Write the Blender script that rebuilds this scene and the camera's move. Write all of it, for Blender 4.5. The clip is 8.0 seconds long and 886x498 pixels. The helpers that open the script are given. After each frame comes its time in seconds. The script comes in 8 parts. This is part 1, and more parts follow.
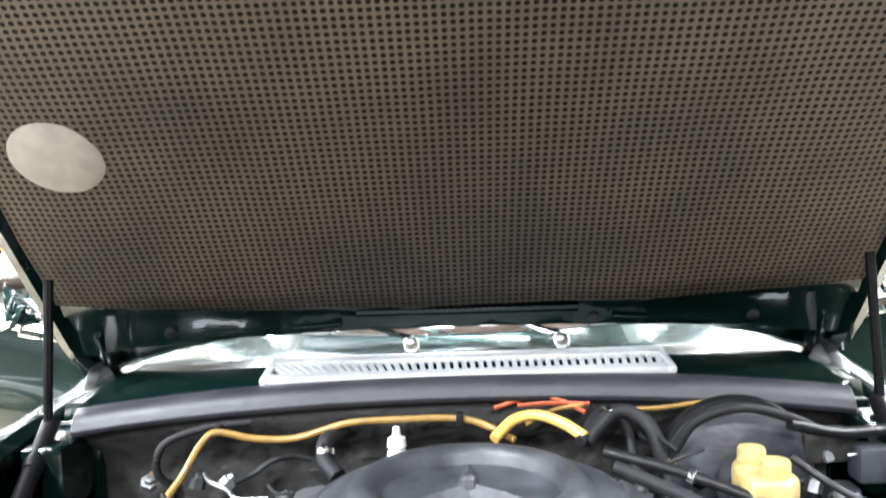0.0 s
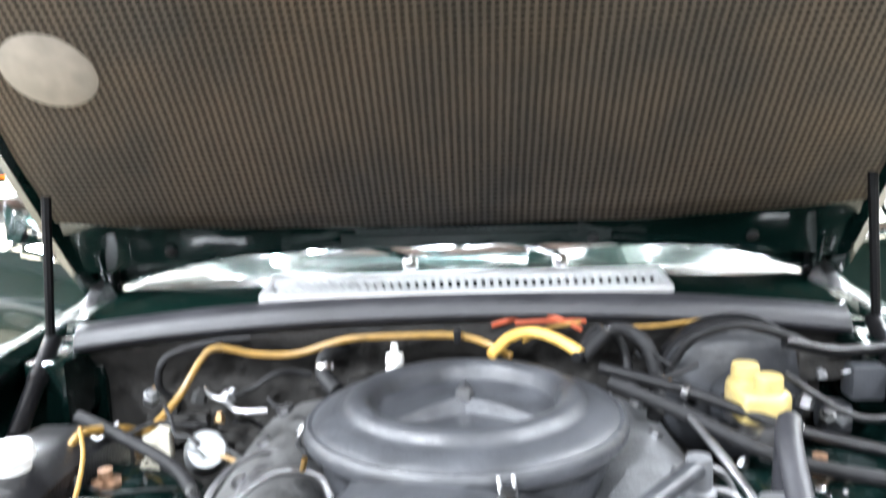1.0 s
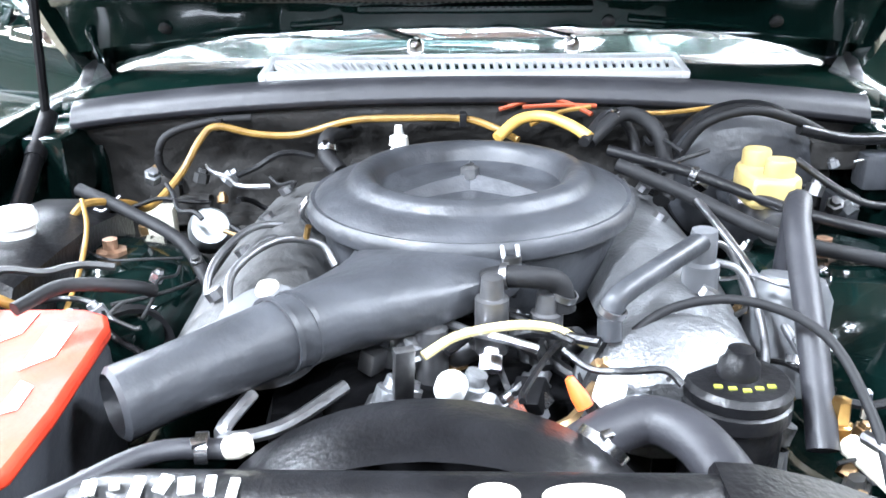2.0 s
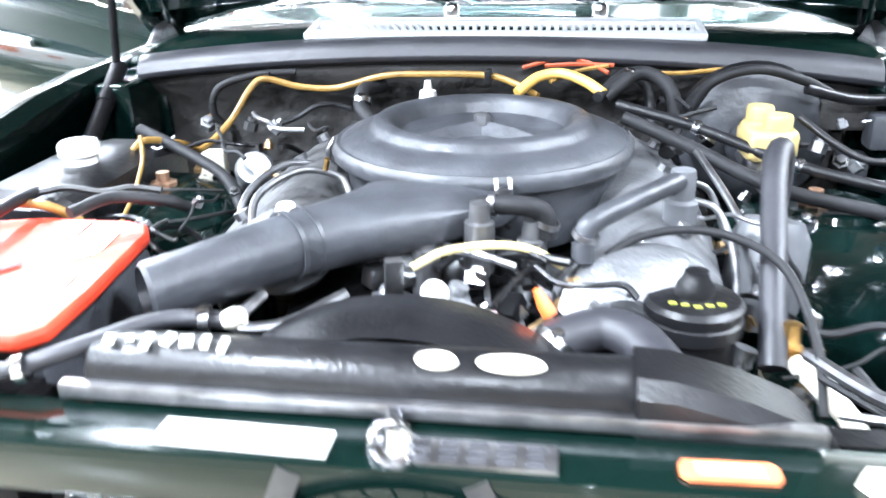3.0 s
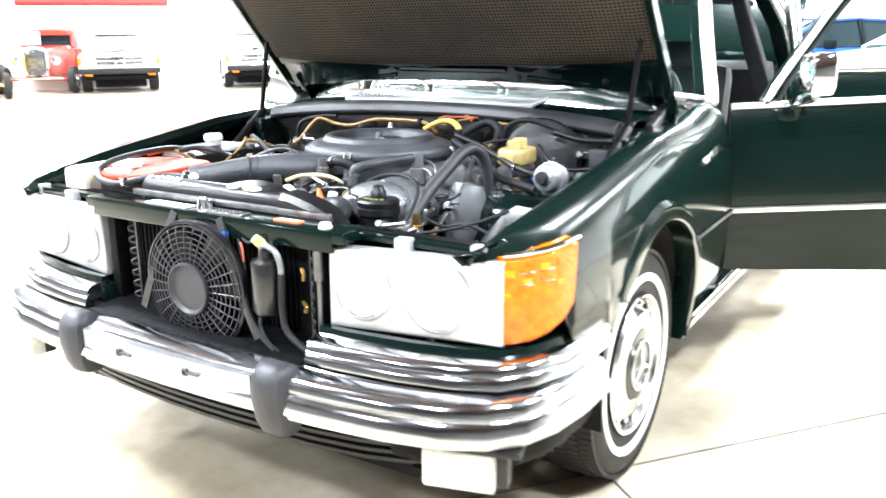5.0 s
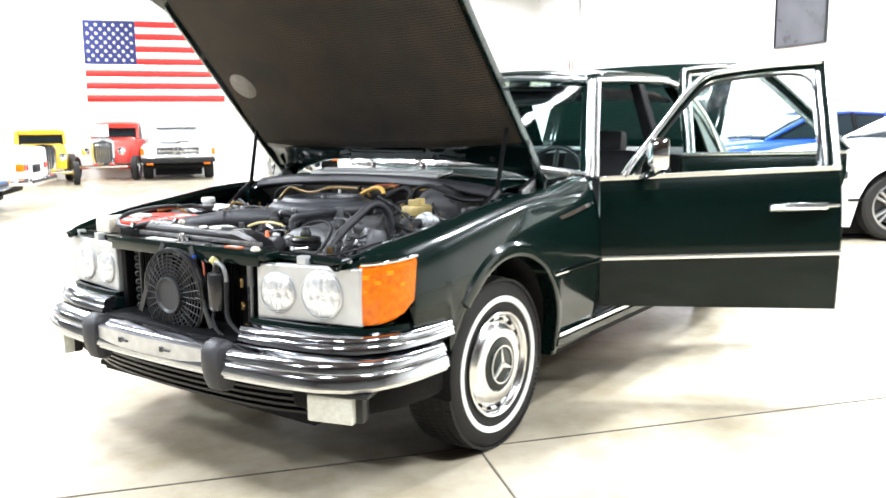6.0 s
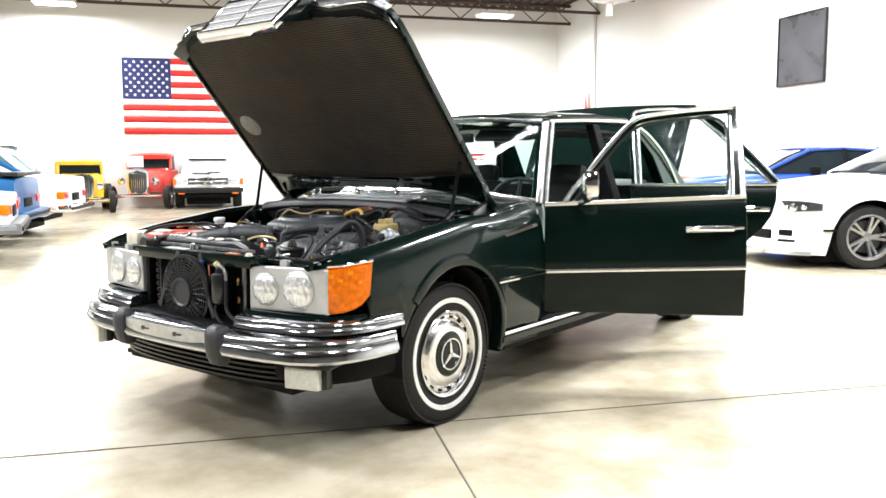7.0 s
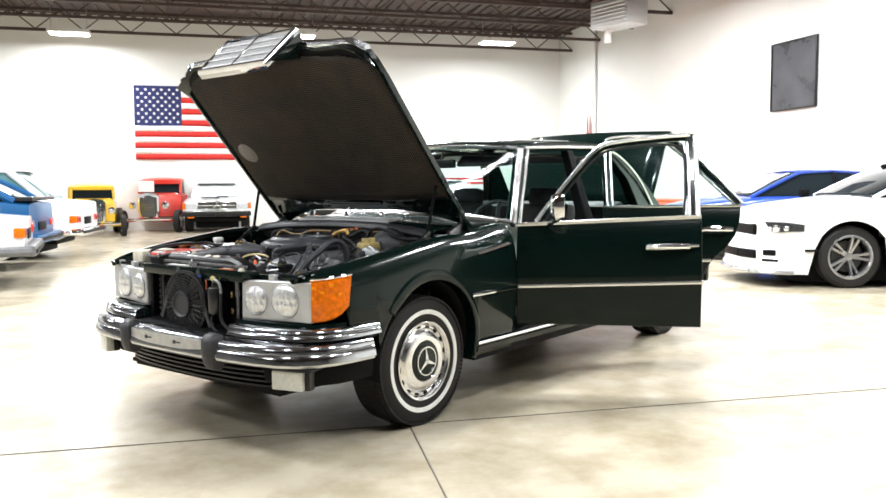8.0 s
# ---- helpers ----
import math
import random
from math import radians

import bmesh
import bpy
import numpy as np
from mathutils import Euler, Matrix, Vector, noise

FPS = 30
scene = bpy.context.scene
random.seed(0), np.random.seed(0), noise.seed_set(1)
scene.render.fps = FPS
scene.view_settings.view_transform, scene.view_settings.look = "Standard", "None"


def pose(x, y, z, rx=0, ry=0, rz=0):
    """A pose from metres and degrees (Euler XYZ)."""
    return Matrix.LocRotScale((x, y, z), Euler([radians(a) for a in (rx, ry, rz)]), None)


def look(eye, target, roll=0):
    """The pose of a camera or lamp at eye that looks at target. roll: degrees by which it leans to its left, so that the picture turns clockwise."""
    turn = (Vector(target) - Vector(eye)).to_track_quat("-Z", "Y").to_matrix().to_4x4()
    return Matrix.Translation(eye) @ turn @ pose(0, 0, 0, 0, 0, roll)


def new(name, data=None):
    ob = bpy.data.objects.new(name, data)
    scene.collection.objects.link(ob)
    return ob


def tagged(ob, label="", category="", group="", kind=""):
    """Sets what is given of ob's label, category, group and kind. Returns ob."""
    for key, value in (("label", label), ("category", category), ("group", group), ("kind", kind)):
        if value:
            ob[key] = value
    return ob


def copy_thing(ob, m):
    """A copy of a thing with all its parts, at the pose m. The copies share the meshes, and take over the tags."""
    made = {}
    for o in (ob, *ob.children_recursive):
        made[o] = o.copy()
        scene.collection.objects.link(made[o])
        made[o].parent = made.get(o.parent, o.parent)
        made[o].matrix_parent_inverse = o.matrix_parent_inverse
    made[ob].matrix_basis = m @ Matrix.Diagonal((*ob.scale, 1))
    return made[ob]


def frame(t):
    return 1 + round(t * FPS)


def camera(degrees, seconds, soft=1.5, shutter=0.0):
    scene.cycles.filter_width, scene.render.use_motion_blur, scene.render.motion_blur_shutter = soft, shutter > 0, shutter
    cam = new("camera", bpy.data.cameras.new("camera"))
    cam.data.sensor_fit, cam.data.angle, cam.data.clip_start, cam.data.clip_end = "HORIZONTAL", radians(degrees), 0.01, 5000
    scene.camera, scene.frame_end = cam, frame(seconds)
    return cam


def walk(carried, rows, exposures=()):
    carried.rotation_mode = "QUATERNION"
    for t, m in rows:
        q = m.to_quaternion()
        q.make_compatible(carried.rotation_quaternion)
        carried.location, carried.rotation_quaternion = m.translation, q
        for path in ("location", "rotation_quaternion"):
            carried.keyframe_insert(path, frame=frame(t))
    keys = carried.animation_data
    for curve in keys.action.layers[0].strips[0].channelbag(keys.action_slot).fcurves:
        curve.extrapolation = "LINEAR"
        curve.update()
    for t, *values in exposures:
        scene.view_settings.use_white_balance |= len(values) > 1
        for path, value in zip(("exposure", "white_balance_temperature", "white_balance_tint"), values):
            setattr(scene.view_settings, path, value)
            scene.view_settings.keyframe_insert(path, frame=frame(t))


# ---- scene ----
cam = camera(56.4, 8.0, shutter=0.5)
PATH = [
    (0, (0.014, -1.244, 1.398), (-0.031, 0.748, 1.23), -2.1),
    (0.5, (0.037, -1.251, 1.406), (-0.031, 0.747, 1.337), -2.2),
    (1, (0.024, -1.241, 1.374), (-0.037, 0.73, 1.041), -1.9),
    (1.5, (0.02, -1.232, 1.311), (-0.047, 0.675, 0.713), -1.6),
    (1.7, (0.017, -1.227, 1.306), (-0.049, 0.644, 0.603), -1.1),
    (2.8, (0.063, -1.296, 1.285), (-0.106, 0.538, 0.505), -0.6),
    (3, (0.136, -1.354, 1.273), (-0.133, 0.472, 0.5), -1.1),
    (3.5, (0.356, -1.549, 1.255), (-0.118, 0.241, 0.501), -1.4),
    (4, (0.71, -1.726, 1.248), (0.001, -0.007, 0.51), -1.0),
    (4.5, (1.137, -1.935, 1.247), (0.255, -0.236, 0.669), -0.6),
    (5, (1.591, -2.176, 1.259), (0.553, -0.541, 0.758), -0.6),
    (5.2, (1.78, -2.266, 1.256), (0.705, -0.646, 0.79), -0.65),
    (6.5, (2.921, -2.861, 1.236), (1.72, -1.277, 1.016), -0.45),
    (7, (3.219, -3.042, 1.238), (1.992, -1.476, 1.029), -0.25),
    (7.5, (3.443, -3.162, 1.238), (2.22, -1.59, 1.059), -0.35),
    (8, (3.594, -3.236, 1.238), (2.345, -1.681, 1.086), -0.45),
]
walk(cam, [(t, look(eye, target, roll)) for t, eye, target, roll in PATH],
     exposures=[(0.0, 2.18, 6150, 10), (1.0, 2.2, 6100, 10), (1.5, 2.3, 5800, 10), (3.0, 2.56, 5700, 10), (3.5, 2.62, 5700, 10), (4.0, 2.6, 5800, 10), (4.5, 2.34, 6000, 10), (5.0, 1.95, 6050, 10), (6.3, 0.76, 6250, 10), (7.0, 0.46, 6450, 10), (8.0, 0.12, 6450, 10)])
# ---- world, light ----
world = bpy.data.worlds.new("hall_air")
scene.world = world
world.use_nodes = True
world.node_tree.nodes["Background"].inputs[0].default_value = (0.9, 0.95, 1.0, 1)
world.node_tree.nodes["Background"].inputs[1].default_value = 0.01
# the hall's own frame: X along the flag wall, Y from the flag wall towards the camera
HALL = pose(-10.894, 21.086, 0, 0, 0, -125.45)
LAMPS = [(14.9, 1.4), (8.94, 2.4), (3.13, 2.64), (20.6, 1.9)] + [(x, y) for y in (10.2, 15.2, 20.2, 25.2) for x in (3.2, 6.5, 9.8, 15.0, 21.0)]
LAMP_POWER = 270
for lx, ly in LAMPS:
    light = bpy.data.lights.new("high_bay_light", "AREA")
    light.shape, light.size, light.size_y, light.energy = "RECTANGLE", 0.95, 0.45, LAMP_POWER * (0.55 if ly > 22 else 1.2 if ly > 12 and ly < 18 else 1.0)
    light.color = (0.96, 0.985, 1.0)
    tagged(new("high_bay_light", light), kind="structure").matrix_world = HALL @ pose(lx, ly, 5.36)


# ---- materials ----
def mat(name, color, rough=0.5, metal=0.0, vary=0.15, scale=8.0, bump=0.0, bump_scale=60.0, coat=0.0, emit=0.0, detail=4.0, spec=0.5):
    m = bpy.data.materials.new(name)
    m.use_nodes = True
    nt = m.node_tree
    b = nt.nodes["Principled BSDF"]
    b.inputs["Roughness"].default_value, b.inputs["Metallic"].default_value = rough, metal
    b.inputs["Coat Weight"].default_value, b.inputs["Coat Roughness"].default_value = coat, 0.03
    b.inputs["Specular IOR Level"].default_value = spec
    co = nt.nodes.new("ShaderNodeTexCoord")
    nz = nt.nodes.new("ShaderNodeTexNoise")
    nz.inputs["Scale"].default_value, nz.inputs["Detail"].default_value = scale, detail
    nt.links.new(co.outputs["Object"], nz.inputs["Vector"])
    rp = nt.nodes.new("ShaderNodeValToRGB")
    rp.color_ramp.elements[0].position, rp.color_ramp.elements[1].position = 0.3, 0.7
    rp.color_ramp.elements[0].color = (*[c * (1 - vary) for c in color], 1)
    rp.color_ramp.elements[1].color = (*[min(1, c * (1 + vary)) for c in color], 1)
    nt.links.new(nz.outputs["Fac"], rp.inputs["Fac"])
    nt.links.new(rp.outputs["Color"], b.inputs["Base Color"])
    mr = nt.nodes.new("ShaderNodeMapRange")
    mr.inputs["To Min"].default_value, mr.inputs["To Max"].default_value = max(0.02, rough * (1 - vary)), min(1, rough * (1 + vary))
    nt.links.new(nz.outputs["Fac"], mr.inputs["Value"])
    nt.links.new(mr.outputs["Result"], b.inputs["Roughness"])
    if bump:
        n2 = nt.nodes.new("ShaderNodeTexNoise")
        n2.inputs["Scale"].default_value, n2.inputs["Detail"].default_value = bump_scale, 3
        nt.links.new(co.outputs["Object"], n2.inputs["Vector"])
        bp = nt.nodes.new("ShaderNodeBump")
        bp.inputs["Strength"].default_value, bp.inputs["Distance"].default_value = bump, 0.01
        nt.links.new(n2.outputs["Fac"], bp.inputs["Height"])
        nt.links.new(bp.outputs["Normal"], b.inputs["Normal"])
    if emit:
        b.inputs["Emission Color"].default_value = (*color, 1)
        b.inputs["Emission Strength"].default_value = emit
    return m


def glass(name, color, rough=0.0, gloss=0.001):
    """Thin clear pane: see-through, with a mirror gloss that grows at grazing angles."""
    m = bpy.data.materials.new(name)
    m.use_nodes = True
    nt = m.node_tree
    nt.nodes.remove(nt.nodes["Principled BSDF"])
    tr = nt.nodes.new("ShaderNodeBsdfTransparent")
    tr.inputs[0].default_value = (*color, 1)
    gl = nt.nodes.new("ShaderNodeBsdfGlossy")
    gl.inputs["Roughness"].default_value = rough
    lw = nt.nodes.new("ShaderNodeLayerWeight")
    pw = nt.nodes.new("ShaderNodeMath")
    pw.operation, pw.inputs[1].default_value = "POWER", 7.0
    nt.links.new(lw.outputs["Facing"], pw.inputs[0])
    fr = nt.nodes.new("ShaderNodeMath")
    fr.operation, fr.inputs[1].default_value, fr.inputs[2].default_value = "MULTIPLY_ADD", 0.8, gloss
    nt.links.new(pw.outputs[0], fr.inputs[0])
    mx = nt.nodes.new("ShaderNodeMixShader")
    nt.links.new(fr.outputs[0], mx.inputs[0])
    nt.links.new(tr.outputs[0], mx.inputs[1])
    nt.links.new(gl.outputs[0], mx.inputs[2])
    nt.links.new(mx.outputs[0], nt.nodes["Material Output"].inputs["Surface"])
    return m


GREEN = mat("dark_green_paint", (0.002, 0.0075, 0.006), 0.2, 0.0, 0.08, 3, coat=0.9, spec=0.08)
GREEN.node_tree.nodes["Principled BSDF"].inputs["Coat IOR"].default_value = 1.26
GREEN_BAY = mat("bay_green_paint", (0.002, 0.0075, 0.0065), 0.16, 0.0, 0.4, 14, bump=0.45, bump_scale=22, coat=0.8, spec=0.2)
CHROME = mat("chrome", (0.82, 0.83, 0.85), 0.07, 1.0, 0.06, 12)
BUMPER_CHROME = mat("bumper_chrome", (0.6, 0.62, 0.66), 0.12, 1.0, 0.1, 14, bump=0.03, bump_scale=6)
PLATE_METAL = mat("plate_metal", (0.5, 0.51, 0.53), 0.3, 0.85, 0.12, 25)
TRIM = mat("satin_trim", (0.86, 0.87, 0.88), 0.24, 1.0, 0.06, 12)
CHROME_WORN = mat("worn_chrome", (0.6, 0.6, 0.62), 0.22, 1.0, 0.25, 40, bump=0.1)
STEEL = mat("dull_steel", (0.36, 0.36, 0.37), 0.38, 1.0, 0.3, 30, bump=0.15)
ALU = mat("cast_aluminium", (0.25, 0.255, 0.265), 0.45, 0.75, 0.22, 22, bump=0.3, bump_scale=160)
BLACK = mat("black_plastic", (0.008, 0.008, 0.009), 0.34, 0.0, 0.3, 18, bump=0.12, bump_scale=140, spec=0.38)
GREY_BLACK = mat("air_box_plastic", (0.036, 0.038, 0.043), 0.44, 0.0, 0.35, 13, bump=0.22, bump_scale=45, spec=0.5)
RUBBER = mat("rubber", (0.010, 0.010, 0.011), 0.62, 0.0, 0.35, 25, bump=0.15, spec=0.3)
TYRE = mat("tyre_rubber", (0.013, 0.0125, 0.012), 0.65, 0.0, 0.3, 12, bump=0.1, bump_scale=200, spec=0.3)
SEAL = mat("cowl_seal_rubber", (0.022, 0.022, 0.026), 0.5, 0.0, 0.3, 10, bump=0.12)
GRIME = mat("firewall_grime", (0.024, 0.0225, 0.021), 0.72, 0.0, 0.6, 9, bump=0.8, bump_scale=28)
# near-black for black parts, and for gaps and undersides as painted shade
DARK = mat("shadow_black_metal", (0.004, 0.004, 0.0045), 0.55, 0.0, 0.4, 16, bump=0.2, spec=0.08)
WHITEWALL = mat("whitewall_rubber", (0.78, 0.78, 0.76), 0.6, 0.0, 0.06, 30)
BRAKE_YELLOW = mat("aged_fluid_plastic", (0.4, 0.31, 0.12), 0.4, 0.0, 0.22, 26)
HOSE_YELLOW = mat("yellow_hose", (0.25, 0.145, 0.03), 0.45, 0.0, 0.28, 34)
HOSE_RED = mat("red_wire", (0.32, 0.06, 0.02), 0.5, 0.0, 0.2, 30)
RED_COVER = mat("red_plastic_cover", (0.55, 0.045, 0.018), 0.55, 0.0, 0.25, 16, bump=0.15, bump_scale=40, spec=0.2)
CREAM = mat("cream_plastic", (0.72, 0.68, 0.56), 0.45, 0.0, 0.18, 20)
WHITE_PL = mat("white_plastic", (0.8, 0.8, 0.78), 0.4, 0.0, 0.08, 20)
LABEL = mat("white_label", (0.78, 0.79, 0.76), 0.35, 0.0, 0.12, 50)
INK = mat("label_ink", (0.05, 0.05, 0.055), 0.5, 0.0, 0.2, 50)
ORANGE_LABEL = mat("orange_label", (0.72, 0.2, 0.08), 0.4, 0.0, 0.15, 50)
BLUE_CAP = mat("blue_plastic", (0.02, 0.09, 0.5), 0.35, 0.0, 0.2, 20)
BEZEL = mat("silver_bezel", (0.55, 0.56, 0.57), 0.35, 0.55, 0.07, 20)
GLASS = glass("clear_glass", (0.86, 0.95, 0.93))
# constant extra gloss lends this pane a pale sheen of mirrored light
SHEEN_GLASS = glass("sheen_windscreen", (0.62, 0.80, 0.78), 0.04, 0.012)
LENS = mat("fluted_lens", (0.75, 0.77, 0.78), 0.18, 0.0, 0.15, 40, bump=0.5, bump_scale=70, coat=0.8)
LENS.node_tree.nodes["Principled BSDF"].inputs["Alpha"].default_value = 0.55
AMBER = mat("amber_lens", (0.72, 0.15, 0.001), 0.15, 0.0, 0.25, 45, coat=0.25, bump=0.4, bump_scale=90, spec=0.25)
SEAT = mat("black_vinyl", (0.008, 0.008, 0.009), 0.5, 0.0, 0.3, 20, bump=0.1, spec=0.25)
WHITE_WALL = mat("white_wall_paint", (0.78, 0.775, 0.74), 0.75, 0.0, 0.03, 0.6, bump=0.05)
DIM_WALL = mat("grey_wall_paint", (0.2, 0.2, 0.19), 0.8, 0.0, 0.1, 0.6)
CAR_WHITE = mat("white_car_paint", (0.8, 0.8, 0.8), 0.3, 0.0, 0.03, 2, coat=0.8)
CAR_BLUE = mat("blue_car_paint", (0.012, 0.055, 0.36), 0.3, 0.0, 0.06, 2, coat=0.9)
CAR_TEAL = mat("steel_blue_paint", (0.008, 0.075, 0.2), 0.35, 0.0, 0.06, 2, coat=0.3, spec=0.2)
CAR_RED = mat("red_car_paint", (0.55, 0.03, 0.015), 0.3, 0.0, 0.06, 2, coat=0.9)
CAR_YELLOW = mat("yellow_car_paint", (0.8, 0.5, 0.01), 0.3, 0.0, 0.06, 2, coat=0.9)
TINT = mat("tinted_glass", (0.012, 0.017, 0.02), 0.06, 0.0, 0.1, 3, spec=0.22)
RED_LENS = mat("red_lens", (0.5, 0.015, 0.01), 0.15, 0.0, 0.1, 30, coat=0.5)
GREY_RIM = mat("polished_alloy", (0.36, 0.36, 0.37), 0.28, 0.85, 0.1, 10)
JOIST = mat("brown_painted_steel", (0.055, 0.035, 0.028), 0.6, 0.0, 0.3, 4)
DECK = mat("ceiling_deck", (0.07, 0.05, 0.042), 0.7, 0.0, 0.25, 1.5)
FLAG_RED = mat("flag_red", (0.55, 0.02, 0.015), 0.8, 0.0, 0.1, 6, bump=0.1)
FLAG_WHITE = mat("flag_white", (0.8, 0.8, 0.8), 0.8, 0.0, 0.05, 6, bump=0.1)
FLAG_BLUE = mat("flag_blue", (0.015, 0.02, 0.1), 0.8, 0.0, 0.15, 6, bump=0.1)
LAMP_GLOW = mat("lamp_glow", (1.0, 0.98, 0.94), 0.5, emit=14.0)
POSTER = mat("dark_poster", (0.05, 0.052, 0.06), 0.3, 0.0, 0.4, 2.0)


def liner_material():
    """Hood insulation: grey-brown felt under a perforated skin of small dark holes in rows."""
    m = mat("perforated_liner", (0.043, 0.035, 0.0275), 0.85, 0.0, 0.3, 5, bump=0.0, spec=0.12)
    nt = m.node_tree
    b = nt.nodes["Principled BSDF"]
    for node in nt.nodes:
        if node.type == "VALTORGB":
            node.color_ramp.elements[0].color, node.color_ramp.elements[1].color = (0.044, 0.041, 0.038, 1), (0.082, 0.067, 0.053, 1)
    co = nt.nodes.new("ShaderNodeTexCoord")
    vo = nt.nodes.new("ShaderNodeTexVoronoi")
    vo.inputs["Scale"].default_value, vo.inputs["Randomness"].default_value = 1 / 0.0122, 0.06
    nt.links.new(co.outputs["UV"], vo.inputs["Vector"])
    vo.voronoi_dimensions = "2D"
    rp = nt.nodes.new("ShaderNodeValToRGB")
    rp.color_ramp.elements[0].position, rp.color_ramp.elements[1].position = 0.25, 0.385
    rp.color_ramp.elements[0].color, rp.color_ramp.elements[1].color = (0.04, 0.038, 0.035, 1), (1, 1, 1, 1)
    nt.links.new(vo.outputs["Distance"], rp.inputs["Fac"])
    mx = nt.nodes.new("ShaderNodeMixRGB")
    mx.blend_type, mx.inputs[0].default_value = "MULTIPLY", 1.0
    old = b.inputs["Base Color"].links[0].from_socket
    nt.links.new(old, mx.inputs[1])
    nt.links.new(rp.outputs["Color"], mx.inputs[2])
    nt.links.new(mx.outputs[0], b.inputs["Base Color"])
    bp = nt.nodes.new("ShaderNodeBump")
    bp.inputs["Strength"].default_value, bp.inputs["Distance"].default_value = 0.6, 0.003
    nt.links.new(rp.outputs["Color"], bp.inputs["Height"])
    nt.links.new(bp.outputs["Normal"], b.inputs["Normal"])
    return m


def floor_material():
    """Sealed concrete: pale grey-beige with soft stains, uneven gloss."""
    m = mat("sealed_concrete", (0.49, 0.437, 0.338), 0.25, 0.0, 0.1, 0.55, bump=0.04, bump_scale=12, detail=8)
    nt = m.node_tree
    b = nt.nodes["Principled BSDF"]
    co = nt.nodes.new("ShaderNodeTexCoord")
    n = nt.nodes.new("ShaderNodeTexNoise")
    n.inputs["Scale"].default_value, n.inputs["Detail"].default_value, n.inputs["Roughness"].default_value = 2.2, 9, 0.65
    nt.links.new(co.outputs["Object"], n.inputs["Vector"])
    rp = nt.nodes.new("ShaderNodeValToRGB")
    rp.color_ramp.elements[0].position, rp.color_ramp.elements[1].position = 0.3, 0.6
    rp.color_ramp.elements[0].color, rp.color_ramp.elements[1].color = (0.66, 0.62, 0.53, 1), (1, 1, 1, 1)
    nt.links.new(n.outputs["Fac"], rp.inputs["Fac"])
    mx = nt.nodes.new("ShaderNodeMixRGB")
    mx.blend_type, mx.inputs[0].default_value = "MULTIPLY", 1.0
    nt.links.new(b.inputs["Base Color"].links[0].from_socket, mx.inputs[1])
    nt.links.new(rp.outputs["Color"], mx.inputs[2])
    nt.links.new(mx.outputs[0], b.inputs["Base Color"])
    return m


LINER = liner_material()
FLOOR = floor_material()
JOINT = mat("floor_joint", (0.12, 0.1, 0.08), 0.8, 0.0, 0.4, 20)


# ---- mesh helpers ----
def bmnew():
    return bmesh.new()


def grid(bm, rows, ring=False):
    """Quads over rows of points; ring closes each row on itself."""
    vs = [[bm.verts.new(p) for p in r] for r in rows]
    n = len(vs[0])
    for a, b in zip(vs, vs[1:]):
        for i in range(n if ring else n - 1):
            j = (i + 1) % n
            bm.faces.new((a[i], a[j], b[j], b[i]))
    return vs


def loft(bm, rows, caps=True):
    """A closed body through rings of points."""
    vs = grid(bm, rows, True)
    if caps:
        bm.faces.new(vs[0][::-1])
        bm.faces.new(vs[-1])
    return vs


def box(bm, c, s, turn=(0, 0, 0), bev=0.0):
    """A box at c of size s, turned by degrees, with its edges chamfered by bev."""
    got = bmesh.ops.create_cube(bm, size=1, matrix=pose(*c, *turn) @ Matrix.Diagonal((*s, 1)))["verts"]
    if bev:
        es = list({e for v in got for e in v.link_edges})
        bmesh.ops.bevel(bm, geom=es, offset=bev, segments=2, affect="EDGES", profile=0.6)


def spline(pts, n=6):
    """Catmull-Rom points through pts."""
    p = [Vector(q) for q in pts]
    if len(p) < 3:
        return p
    p = [p[0] * 2 - p[1]] + p + [p[-1] * 2 - p[-2]]
    out = []
    for i in range(1, len(p) - 2):
        for k in range(n):
            t = k / n
            a, b, c, d = p[i - 1:i + 3]
            out.append(0.5 * (2 * b + (c - a) * t + (2 * a - 5 * b + 4 * c - d) * t * t + (3 * b - a - 3 * c + d) * t ** 3))
    return out + [p[-2]]


def tube(bm, pts, r, n=10, steps=6, r2=None):
    """A round hose or pipe along a smooth line; r2: radius at the far end."""
    line = spline(pts, steps)
    rows, up = [], Vector((0.13, 0.21, 0.97))
    for i, p in enumerate(line):
        d = (line[min(i + 1, len(line) - 1)] - line[max(i - 1, 0)]).normalized()
        a = d.cross(up)
        a = a.normalized() if a.length > 1e-4 else d.orthogonal().normalized()
        b = d.cross(a)
        rr = r if r2 is None else r + (r2 - r) * i / (len(line) - 1)
        rows.append([p + rr * (math.cos(2 * math.pi * k / n) * a + math.sin(2 * math.pi * k / n) * b) for k in range(n)])
    loft(bm, rows)


def lathe(bm, prof, m=None, n=32, sweep=360.0, start=0.0):
    """Turns a profile of (radius, height) round the local z of m."""
    m = m or Matrix()
    full = sweep >= 360
    k = n if full else n + 1
    rows = []
    for r, h in prof:
        rows.append([m @ Vector((max(r, 1e-4) * math.cos(radians(start + sweep * i / n)), max(r, 1e-4) * math.sin(radians(start + sweep * i / n)), h)) for i in range(k)])
    grid(bm, rows, full)


def prism(bm, poly, m, depth):
    """A plate: a polygon in the xy of m, depth along its z."""
    a = [bm.verts.new(m @ Vector((x, y, 0))) for x, y in poly]
    b = [bm.verts.new(m @ Vector((x, y, depth))) for x, y in poly]
    bm.faces.new(a[::-1])
    bm.faces.new(b)
    for i in range(len(a)):
        j = (i + 1) % len(a)
        bm.faces.new((a[i], a[j], b[j], b[i]))


